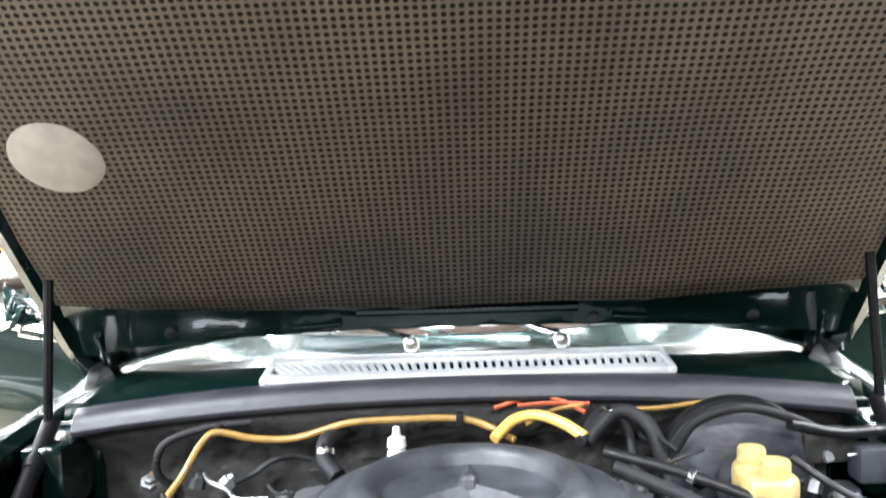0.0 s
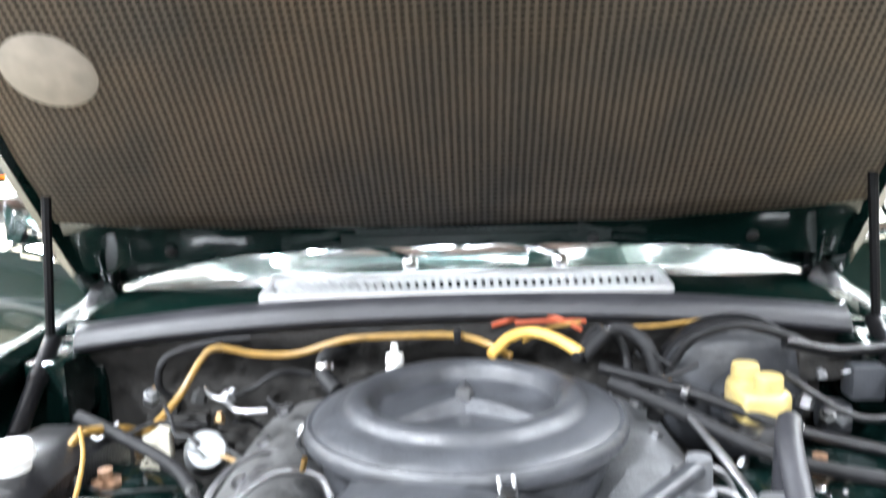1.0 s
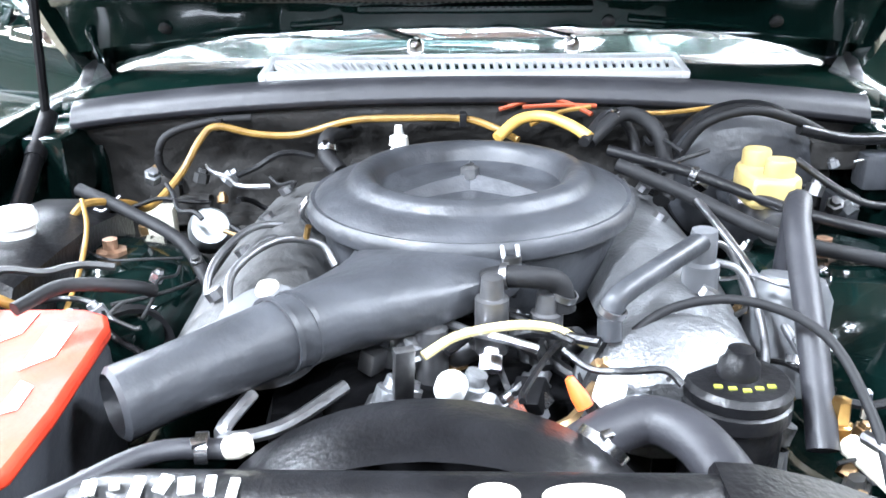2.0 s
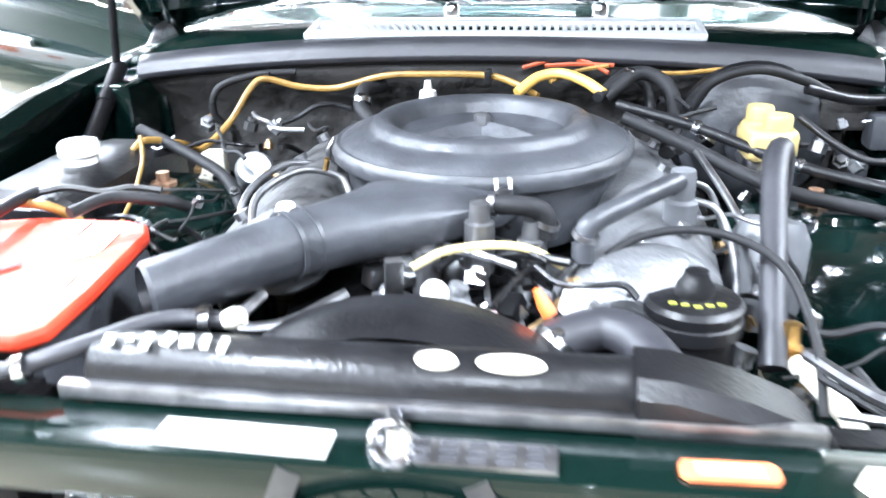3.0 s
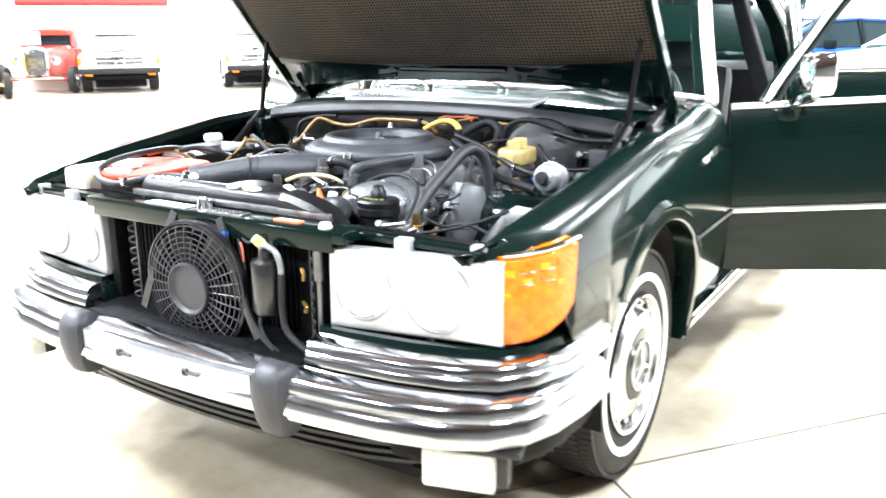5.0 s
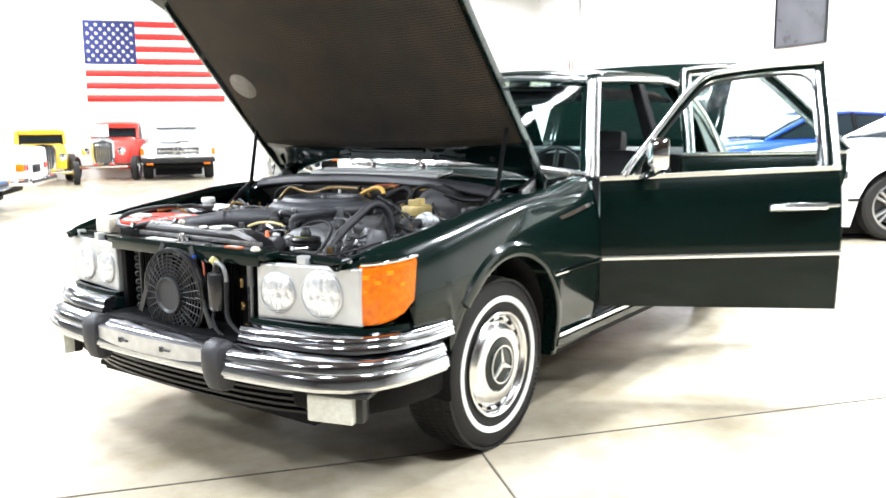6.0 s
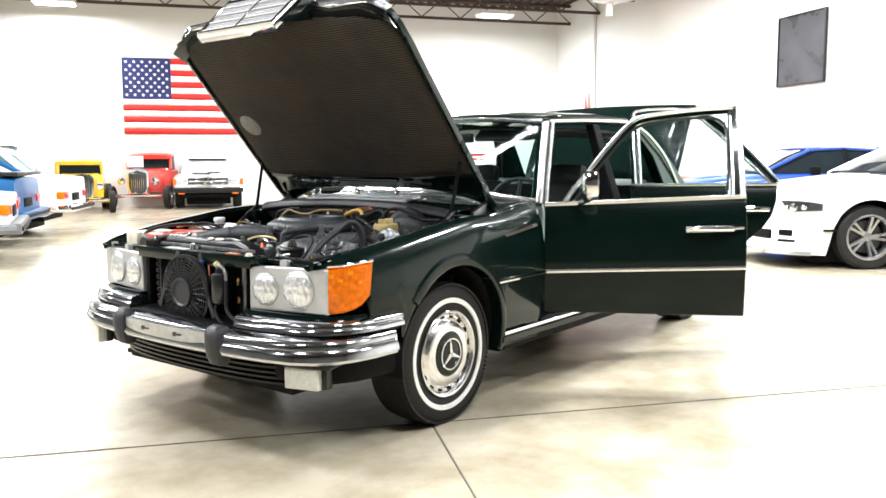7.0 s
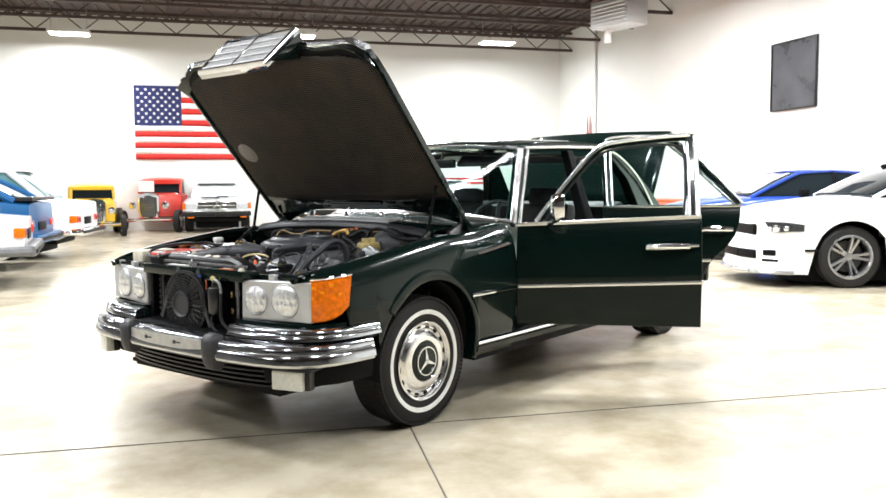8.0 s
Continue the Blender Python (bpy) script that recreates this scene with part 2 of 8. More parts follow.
def sweep_plan(bm, plan, prof, caps=True):
    """Sweeps a closed (out, z) profile along a line (x, y) in plan; out is to the line's right-hand side."""
    rows = []
    for i, (x, y) in enumerate(plan):
        a, b = Vector(plan[max(i - 1, 0)]), Vector(plan[min(i + 1, len(plan) - 1)])
        d = (b - a).normalized()
        nx, ny = d.y, -d.x
        rows.append([(x + nx * o, y + ny * o, z) for o, z in prof])
    loft(bm, rows, caps)


def band(bm, p, d, r, w):
    """A narrow ring round the point p, its axis along d."""
    lathe(bm, [(r, -w / 2), (r + 0.0022, -w / 2), (r + 0.0022, w / 2), (r, w / 2)], Matrix.Translation(p) @ Vector(d).to_track_quat("Z", "Y").to_matrix().to_4x4(), 18)


def flip(bm, sx):
    if sx < 0:
        bmesh.ops.scale(bm, vec=(-1, 1, 1), verts=bm.verts)
    return bm


def part(name, bm, material, parent=None, label="", solid=0.0, bevel=0.0, flat=False, weld=0.0):
    """Links a bmesh as one mesh object under a thing or a part."""
    if weld:
        bmesh.ops.remove_doubles(bm, verts=bm.verts, dist=weld)
    bmesh.ops.recalc_face_normals(bm, faces=bm.faces)
    me = bpy.data.meshes.new(name)
    bm.to_mesh(me)
    bm.free()
    me.materials.append(material)
    if not flat:
        me.shade_smooth()
        me.set_sharp_from_angle(angle=radians(38))
    ob = new(name, me)
    ob.parent = parent
    if bevel:
        md = ob.modifiers.new("edge", "BEVEL")
        md.width, md.segments, md.limit_method, md.angle_limit = bevel, 2, "ANGLE", radians(40)
    if solid:
        md = ob.modifiers.new("thickness", "SOLIDIFY")
        md.thickness, md.offset = solid, 0
    if label:
        ob["label"] = label
    return ob


def thing(name, label, category, m=None, group="", kind=""):
    ob = new(name)
    ob.empty_display_size = 0.1
    tagged(ob, label, category, group, kind)
    if m is not None:
        ob.matrix_basis = m
    return ob


def interp(x, pts):
    """Piecewise smooth-linear table."""
    return float(np.interp(x, [p[0] for p in pts], [p[1] for p in pts]))


# ---- the hall ----
def hall():
    h = 5.6
    X1, Y1 = 31.0, 37.0
    bm = bmnew()
    box(bm, (X1 / 2, Y1 / 2, -0.1), (X1 + 1, Y1 + 1, 0.2))
    f = tagged(part("floor", bm, FLOOR, flat=True), "sealed pale concrete floor with saw-cut joints", "floor", kind="structure")
    f.matrix_basis = HALL
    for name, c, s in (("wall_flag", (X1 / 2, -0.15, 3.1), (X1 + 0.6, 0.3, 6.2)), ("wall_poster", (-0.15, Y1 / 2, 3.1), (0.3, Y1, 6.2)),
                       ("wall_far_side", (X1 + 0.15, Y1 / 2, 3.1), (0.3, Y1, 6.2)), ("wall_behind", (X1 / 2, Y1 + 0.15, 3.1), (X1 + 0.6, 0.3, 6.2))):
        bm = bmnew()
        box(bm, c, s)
        # the two unseen walls are grey so that the bodywork mirrors less light
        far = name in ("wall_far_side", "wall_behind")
        w = tagged(part(name, bm, DIM_WALL if far else WHITE_WALL, flat=True), "plain grey hall wall" if far else "plain white painted hall wall", "wall", kind="structure")
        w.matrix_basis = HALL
    bm = bmnew()
    box(bm, (X1 / 2, Y1 / 2, 6.3), (X1 + 0.6, Y1 + 0.6, 0.2))
    for i in range(int(X1 / 0.3)):
        box(bm, (0.15 + i * 0.3, Y1 / 2, 6.18), (0.12, Y1, 0.05))
    c = tagged(part("ceiling", bm, DECK, flat=True), "dark brown corrugated steel roof deck", "ceiling", kind="structure")
    c.matrix_basis = HALL
    # open-web joists across the hall
    bm = bmnew()
    x0, x1 = 0.0, X1
    for dy in (-0.03, 0.03):
        box(bm, (X1 / 2, dy, 5.56), (X1, 0.035, 0.07))
        box(bm, (X1 / 2, dy, 6.1), (X1, 0.035, 0.07))
    n = int(X1 / 0.6)
    for i in range(n):
        a, b = (i * X1 / n, 5.58), ((i + 1) * X1 / n, 6.08)
        if i % 2:
            a, b = (a[0], b[1]), (b[0], a[1])
        tube(bm, [(a[0], 0, a[1]), (b[0], 0, b[1])], 0.018, 6)
    joist = tagged(part("roof_joist", bm, JOIST, flat=True), "brown painted open-web steel roof joist", "roof joist", "roof joists")
    ys = [1.0, 3.0, 5.0, 7.0, 9.0, 11.0, 13.0, 15.0, 17.5, 20.0, 22.5, 25.0, 27.5, 30.0, 32.5, 35.0]
    joist.matrix_basis = HALL @ pose(0, ys[0], 0)
    for y in ys[1:]:
        copy_thing(joist, HALL @ pose(0, y, 0))
    # high-bay lamps
    lamp = thing("high_bay_lamp", "white high-bay ceiling lamp with glowing lens, hung from the joists", "ceiling lamp", HALL @ pose(*LAMPS[0], 5.4), "ceiling lamps")
    bm = bmnew()
    box(bm, (0, 0, 0.06), (1.05, 0.55, 0.1), bev=0.02)
    part("housing", bm, WHITE_PL, lamp)
    bm = bmnew()
    box(bm, (0, 0, -0.005), (0.95, 0.46, 0.02), bev=0.005)
    part("diffuser", bm, LAMP_GLOW, lamp, "glowing lens")
    for sx in (-0.45, 0.45):
        bm = bmnew()
        tube(bm, [(sx, 0, 0.1), (sx, 0, 0.77)], 0.006, 6)
        part("hanger", bm, STEEL, lamp)
    for q in LAMPS[1:]:
        copy_thing(lamp, HALL @ pose(*q, 5.4))


hall()


# saw-cut floor joints
def floor_joint(a, b):
    a, b = Vector((*a, 0)), Vector((*b, 0))
    bm = bmnew()
    d = b - a
    box(bm, (0, 0, 0.0015), (d.length, 0.007, 0.003))
    o = tagged(part("floor_joint", bm, JOINT, flat=True), "thin dark saw-cut joint in the concrete", "floor joint", "floor joints", "structure")
    o.matrix_basis = Matrix.Translation((a + b) / 2) @ Matrix.Rotation(math.atan2(d.y, d.x), 4, "Z")


floor_joint((-11.231, 10.318), (8.357, -6.566))
floor_joint((-5.306, -7.898), (8.106, 9.31))


# ---- flag, poster and wall fittings ----
def flag():
    ob = thing("wall_flag", "large red and white striped flag with starred blue canton", "flag", HALL @ pose(13.43, 0.03, 4.24, 90, 0, 180))
    W, Hh = 3.62, 2.16
    s = Hh / 13
    for i in range(13):
        bm = bmnew()
        x0 = 1.32 if i < 7 else 0.0
        rows = [[(x0 + (W - x0) * k / 12, -s * (i + j), 0.012 * math.sin(k * 1.3 + i * 0.4)) for k in range(13)] for j in (0, 1)]
        grid(bm, rows)
        part("stripe", bm, FLAG_WHITE if i % 2 else FLAG_RED, ob, "white stripe" if i % 2 else "red stripe", solid=0.004)
    bm = bmnew()
    box(bm, (0.66, -3.5 * s, 0), (1.32, 7 * s, 0.012))
    part("canton", bm, FLAG_BLUE, ob, "dark blue canton")
    for r in range(9):
        for c in range(6 if r % 2 == 0 else 5):
            bm = bmnew()
            cx = (0.11 if r % 2 == 0 else 0.22) + c * 0.22
            cy = -0.117 - r * 0.1165
            poly = []
            for k in range(10):
                rr = 0.052 if k % 2 == 0 else 0.022
                poly.append((cx + rr * math.sin(k * math.pi / 5), cy + rr * math.cos(k * math.pi / 5)))
            prism(bm, poly, pose(0, 0, 0.007), 0.004)
            part("star", bm, FLAG_WHITE, ob)


flag()


def poster():
    ob = thing("wall_poster", "dark glossy framed panel hung high on the white wall", "wall panel", HALL @ pose(0.03, 11.65, 3.415))
    bm = bmnew()
    box(bm, (0, 0, 0), (0.03, 1.28, 1.32))
    part("panel", bm, POSTER, ob)
    bm = bmnew()
    for y in (-0.655, 0.655):
        box(bm, (0.01, y, 0), (0.05, 0.03, 1.38), bev=0.004)
    for z in (-0.675, 0.675):
        box(bm, (0.01, 0, z), (0.05, 1.28, 0.03), bev=0.004)
    part("frame", bm, BLACK, ob)


poster()


# ---- the green sedan: front axle at y = 0, nose towards -y ----
CAR = thing("green_sedan", "dark green classic sedan, chrome bumpers, hood and doors open", "car")
HALFW = [(-0.80, 0.755), (-0.772, 0.78), (-0.725, 0.826), (-0.68, 0.856), (-0.63, 0.876), (-0.58, 0.891), (-0.40, 0.905), (-0.1, 0.91), (0.8, 0.918), (2.2, 0.918), (3.2, 0.905), (3.8, 0.865), (4.05, 0.82)]
CREST = [(-0.80, 0.812), (-0.72, 0.829), (-0.58, 0.847), (-0.29, 0.885), (0.18, 0.95), (0.75, 0.985), (1.8, 0.985), (3.0, 0.965), (4.05, 0.88)]
SILL = 0.29
TRIM_Z = 0.645


def side_x(y, z):
    """Half width of the body's side at a height."""
    w, top = interp(y, HALFW), interp(y, CREST)
    if z >= TRIM_Z:
        u = (z - TRIM_Z) / max(0.05, top - TRIM_Z)
        return w - 0.012 * u - 0.05 * u ** 4
    u = (TRIM_Z - z) / 0.36
    return w - 0.006 - 0.045 * u ** 1.6


def arch_z(y, yc, r=0.395, zc=0.37):
    d = r * r - (y - yc) ** 2
    return zc + math.sqrt(d) if d > 0 else SILL


def ys_between(a, b, step=0.04):
    n = max(2, int((b - a) / step))
    return [a + (b - a) * i / n for i in range(n + 1)]


RUST = mat("rusty_steel", (0.22, 0.13, 0.08), 0.6, 0.5, 0.4, 60, bump=0.2)


def fender(sx):
    bm = bmnew()
    rows = []
    for y in ys_between(-0.785, 0.79, 0.025):
        top = interp(y, CREST)
        low = max(SILL, arch_z(y, 0.0))
        if y < -0.39:
            low = interp(y, [(-0.785, top - 0.012), (-0.60, top - 0.012), (-0.585, 0.60), (-0.39, 0.60)])
        inner = interp(y, [(-0.785, 0.735), (-0.6, 0.728), (0.6, 0.755), (0.79, 0.765)])
        up = (0.032 if sx < 0 else 0.006) * interp(y, [(-0.77, 0.0), (-0.66, 0.6), (-0.5, 0.9), (-0.35, 1.0), (0.0, 1.0), (0.2, 0.5), (0.5, 0.0)])
        row = [(inner, y, top - (0.055 if y > -0.72 else 0.012)), (inner + 0.003, y, top + 0.004 + 0.7 * up), (inner + 0.022, y, top + 0.014 + up), ((inner + side_x(y, top)) / 2 + 0.01, y, top + 0.012 + up)]
        xs = side_x(y, top)
        row += [(xs - 0.012, y, top + 0.003 + 0.6 * up)]
        for k in range(14):
            z = top - 0.012 - (top - 0.012 - low) * k / 13
            row.append((side_x(y, z), y, z))
        rows.append(row)
    grid(bm, rows)
    ob = part("front_fender", flip(bm, sx), GREEN, CAR, solid=0.004)
    # flared arch lip
    bm = bmnew()
    rows = []
    for k in range(41):
        a = radians(-12 + 204 * k / 40)
        y, z = -0.395 * math.cos(a), 0.37 + 0.395 * math.sin(a)
        if z < 0.6 and y < 0:
            continue
        x = side_x(y, z)
        oy, oz = -math.cos(a), math.sin(a)
        rows.append([(x - 0.006, y + 0.052 * oy, z + 0.052 * oz), (x + 0.012, y + 0.04 * oy, z + 0.04 * oz), (x + 0.017, y + 0.012 * oy, z + 0.012 * oz),
                     (x + 0.012, y - 0.004 * oy, z - 0.004 * oz), (x - 0.05, y - 0.006 * oy, z - 0.006 * oz), (x - 0.05, y + 0.02 * oy, z + 0.02 * oz)])
    loft(bm, rows)
    part("arch_lip", flip(bm, sx), GREEN, ob)
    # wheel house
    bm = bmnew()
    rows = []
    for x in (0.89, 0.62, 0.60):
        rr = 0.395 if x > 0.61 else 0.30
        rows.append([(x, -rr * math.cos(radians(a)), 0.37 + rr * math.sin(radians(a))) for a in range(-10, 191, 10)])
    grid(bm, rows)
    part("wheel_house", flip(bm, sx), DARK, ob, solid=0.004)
    # side strip
    bm = bmnew()
    rows = [[(side_x(y, TRIM_Z) + o, y, TRIM_Z + dz) for o, dz in ((-0.002, -0.013), (0.008, -0.009), (0.012, 0), (0.008, 0.009), (-0.002, 0.013))] for y in ys_between(0.335, 0.785)]
    loft(bm, rows)
    part("side_strip", flip(bm, sx), CHROME, ob, "bright side strip")
    # crest vent blade
    bm = bmnew()
    rows = [[(side_x(y, z) + o, y, z + dz) for o, dz in ((-0.002, -0.012), (0.012, 0.0), (-0.002, 0.012))] for y, z in ((0.42, 0.862), (0.5, 0.87), (0.62, 0.885), (0.74, 0.9))]
    loft(bm, rows)
    part("side_blade", flip(bm, sx), CHROME, ob)
    # inner wing with shock tower
    bm = bmnew()
    rows = []
    for y in ys_between(-0.70, 0.32, 0.05):
        top = interp(y, CREST)
        rows.append([(0.76, y, top - 0.05), (0.715, y, top - 0.05), (0.705, y, top - 0.09), (0.68, y, 0.80), (0.62, y, 0.70), (0.56, y, 0.55), (0.52, y, 0.42)])
    grid(bm, rows)
    part("inner_wing", flip(bm, sx), GREEN_BAY, CAR, solid=0.004)
    bm = bmnew()
    lathe(bm, [(0.18, 0.50), (0.175, 0.72), (0.158, 0.79), (0.125, 0.82), (0.075, 0.829), (0.07, 0.838), (0.03, 0.841), (0.0, 0.841)], pose(0.525, -0.09, 0), 28)
    tower = part("shock_tower", flip(bm, sx), GREEN_BAY, CAR)
    bm = bmnew()
    lathe(bm, [(0.022, 0.84), (0.022, 0.847), (0.011, 0.849), (0.011, 0.864), (0.0, 0.865)], pose(0.50, -0.10, 0), 8)
    part("shock_nut", flip(bm, sx), RUST, tower, "rusty shock absorber nut")
    return ob


for sx in (1, -1):
    fender(sx)


# rear quarters, roof and greenhouse
def rear_body():
    for sx in (1, -1):
        bm = bmnew()
        rows = []
        for y in ys_between(2.62, 4.0, 0.05):
            top = interp(y, CREST)
            low = max(SILL, arch_z(y, 3.2))
            row = [(0.70, y, top - 0.03), (0.72, y, top + 0.006), (side_x(y, top) - 0.02, y, top + 0.006)]
            for k in range(12):
                z = top - 0.012 - (top - 0.012 - low) * k / 11
                row.append((side_x(y, z), y, z))
            rows.append(row)
        grid(bm, rows)
        part("rear_quarter", flip(bm, sx), GREEN, CAR, solid=0.004)
        bm = bmnew()
        sweep_plan(bm, [(0.875, 0.42), (0.875, 2.55)], [(-0.03, 0.30), (0.015, 0.315), (0.02, 0.345), (-0.10, 0.345), (-0.14, 0.29)])
        sill = part("sill", flip(bm, sx), GREEN, CAR)
        bm = bmnew()
        sweep_plan(bm, [(0.892, 0.42), (0.892, 2.55)], [(0.006, 0.356), (0.010, 0.362), (0.008, 0.374), (0.0, 0.378), (-0.06, 0.380), (-0.06, 0.352)])
        part("sill_moulding", flip(bm, sx), CHROME, sill, "bright sill moulding")
        # pillars
        bm = bmnew()
        loft(bm, [[(0.745 + o, 0.985 + f, 0.985) for o, f in ((-0.03, -0.03), (0.03, -0.02), (0.03, 0.05), (-0.03, 0.05))],
                  [(0.60 + o, 1.30 + f, 1.435) for o, f in ((-0.03, -0.03), (0.03, -0.02), (0.03, 0.06), (-0.03, 0.05))]])
        pil = part("windscreen_pillar", flip(bm, sx), GREEN, CAR, bevel=0.006)
        for off, w in ((-0.032, 0.02), (0.045, 0.014)):
            bm = bmnew()
            tube(bm, [(0.772, 0.985 + off, 0.985), (0.70, 1.14 + off, 1.2), (0.628, 1.30 + off, 1.44)], w, 8)
            part("pillar_moulding", flip(bm, sx), TRIM, pil, "polished pillar moulding")
        bm = bmnew()
        loft(bm, [[(0.80 + o, 1.84 + f, 0.3) for o, f in ((-0.04, -0.05), (0.04, -0.05), (0.04, 0.05), (-0.04, 0.05))],
                  [(0.79 + o, 1.84 + f, 0.97) for o, f in ((-0.04, -0.05), (0.04, -0.05), (0.04, 0.05), (-0.04, 0.05))],
                  [(0.61 + o, 1.88 + f, 1.45) for o, f in ((-0.03, -0.04), (0.03, -0.04), (0.03, 0.04), (-0.03, 0.04))]])
        part("centre_pillar", flip(bm, sx), DARK, CAR, bevel=0.008)
        bm = bmnew()
        loft(bm, [[(0.735 + o, 3.05 + f, 0.97) for o, f in ((-0.05, -0.28), (0.04, -0.28), (0.04, 0.2), (-0.05, 0.16))],
                  [(0.66 + o, 2.82 + f, 1.25) for o, f in ((-0.05, -0.16), (0.03, -0.16), (0.03, 0.12), (-0.05, 0.08))],
                  [(0.58 + o, 2.58 + f, 1.455) for o, f in ((-0.05, -0.1), (0.03, -0.1), (0.03, 0.08), (-0.05, 0.06))]])
        part("rear_pillar", flip(bm, sx), GREEN, CAR, bevel=0.01)
        bm = bmnew()
        tube(bm, [(0.63, 1.31, 1.452), (0.637, 1.9, 1.475), (0.625, 2.5, 1.465), (0.70, 2.8, 1.28), (0.765, 3.0, 1.0)], 0.011, 8)
        part("drip_rail", flip(bm, sx), TRIM, CAR, "bright drip rail")
    # roof
    bm = bmnew()
    rows = []
    for y, h, w in ((1.20, 1.445, 0.55), (1.27, 1.468, 0.60), (1.45, 1.487, 0.615), (1.9, 1.503, 0.625), (2.35, 1.495, 0.615), (2.6, 1.465, 0.58)):
        rows.append([(w * x, y + 0.05 * (x * x), h + 0.03 * (1 - x * x) - (0.03 if abs(x) == 1 else 0)) for x in (-1, -0.96, -0.8, -0.5, -0.2, 0.2, 0.5, 0.8, 0.96, 1)])
    grid(bm, rows)
    part("roof", bm, GREEN, CAR, solid=0.03)
    bm = bmnew()
    line = [(-0.6, 1.265, 1.447), (-0.3, 1.215, 1.468), (0, 1.2, 1.474), (0.3, 1.215, 1.468), (0.6, 1.265, 1.447)]
    tube(bm, line, 0.014, 8)
    part("windscreen_header_moulding", bm, TRIM, CAR)
    # rear shelf and tail
    bm = bmnew()
    box(bm, (0, 2.98, 0.94), (1.42, 0.4, 0.05), bev=0.015)
    part("parcel_shelf", bm, SEAT, CAR)
    bm = bmnew()
    box(bm, (0, 4.0, 0.62), (1.66, 0.06, 0.5), bev=0.02)
    part("tail_panel", bm, GREEN, CAR)
    bm = bmnew()
    sweep_plan(bm, [(0.79, 3.88), (0.78, 4.02), (0.62, 4.12), (0, 4.16), (-0.62, 4.12), (-0.78, 4.02), (-0.79, 3.88)], [(0.0, 0.42), (0.04, 0.44), (0.04, 0.56), (0.0, 0.58), (-0.03, 0.58), (-0.03, 0.42)])
    part("rear_bumper", bm, CHROME, CAR)
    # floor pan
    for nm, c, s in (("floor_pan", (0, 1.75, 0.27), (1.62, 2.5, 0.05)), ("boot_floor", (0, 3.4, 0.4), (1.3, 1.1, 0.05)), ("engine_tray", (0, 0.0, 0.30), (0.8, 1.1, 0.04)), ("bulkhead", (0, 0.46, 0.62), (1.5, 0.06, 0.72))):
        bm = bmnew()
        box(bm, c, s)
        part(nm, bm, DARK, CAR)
    # open boot lid
    bm = bmnew()
    rows = []
    for u, zoff in ((0, 0), (0.13, 0.02), (0.42, 0.03), (0.66, 0.02), (0.75, -0.01), (0.76, -0.08)):
        rows.append([(0.69 * x, u, zoff - 0.03 * x * x) for x in (-1, -0.8, -0.4, 0, 0.4, 0.8, 1)])
    grid(bm, rows)
    bmesh.ops.transform(bm, matrix=pose(0, 3.07, 1.005, 61, 0, 0), verts=bm.verts)
    part("boot_lid", bm, GREEN, CAR, solid=0.03)


rear_body()


# glazing
def windscreen():
    bm = bmnew()
    rows = []
    for k in range(7):
        t = k / 6
        row = []
        for i in range(17):
            u = -1 + i / 8
            w = 0.745 * (1 - t) + 0.60 * t
            yb, zb = 0.565 + 0.40 * u * u, 1.07 - 0.07 * u * u
            yt, zt = 1.205 + 0.075 * u * u, 1.462 - 0.02 * u * u
            row.append((u * w, yb * (1 - t) + yt * t, zb * (1 - t) + zt * t + 0.02 * math.sin(math.pi * t)))
        rows.append(row)
    grid(bm, rows)
    w = part("windscreen", bm, SHEEN_GLASS, CAR, "greenish laminated windscreen")
    w.visible_shadow = False
    bm = bmnew()
    tube(bm, [(u * 0.75, 0.55 + 0.40 * u * u, 1.07 - 0.072 * u * u) for u in (-1, -0.75, -0.5, -0.25, 0, 0.25, 0.5, 0.75, 1)], 0.013, 8, 4)
    part("windscreen_base_moulding", bm, TRIM, CAR, "bright windscreen surround")
    bm = bmnew()
    rows = [[(u * (0.68 * (1 - t) + 0.56 * t), (3.06 - 0.1 * u * u) * (1 - t) + (2.62 - 0.04 * u * u) * t, 0.97 * (1 - t) + 1.45 * t) for u in (-1, -0.6, -0.2, 0.2, 0.6, 1)] for t in (0, 0.5, 1)]
    grid(bm, rows)
    w = part("rear_window", bm, GLASS, CAR)
    w.visible_shadow = False


windscreen()


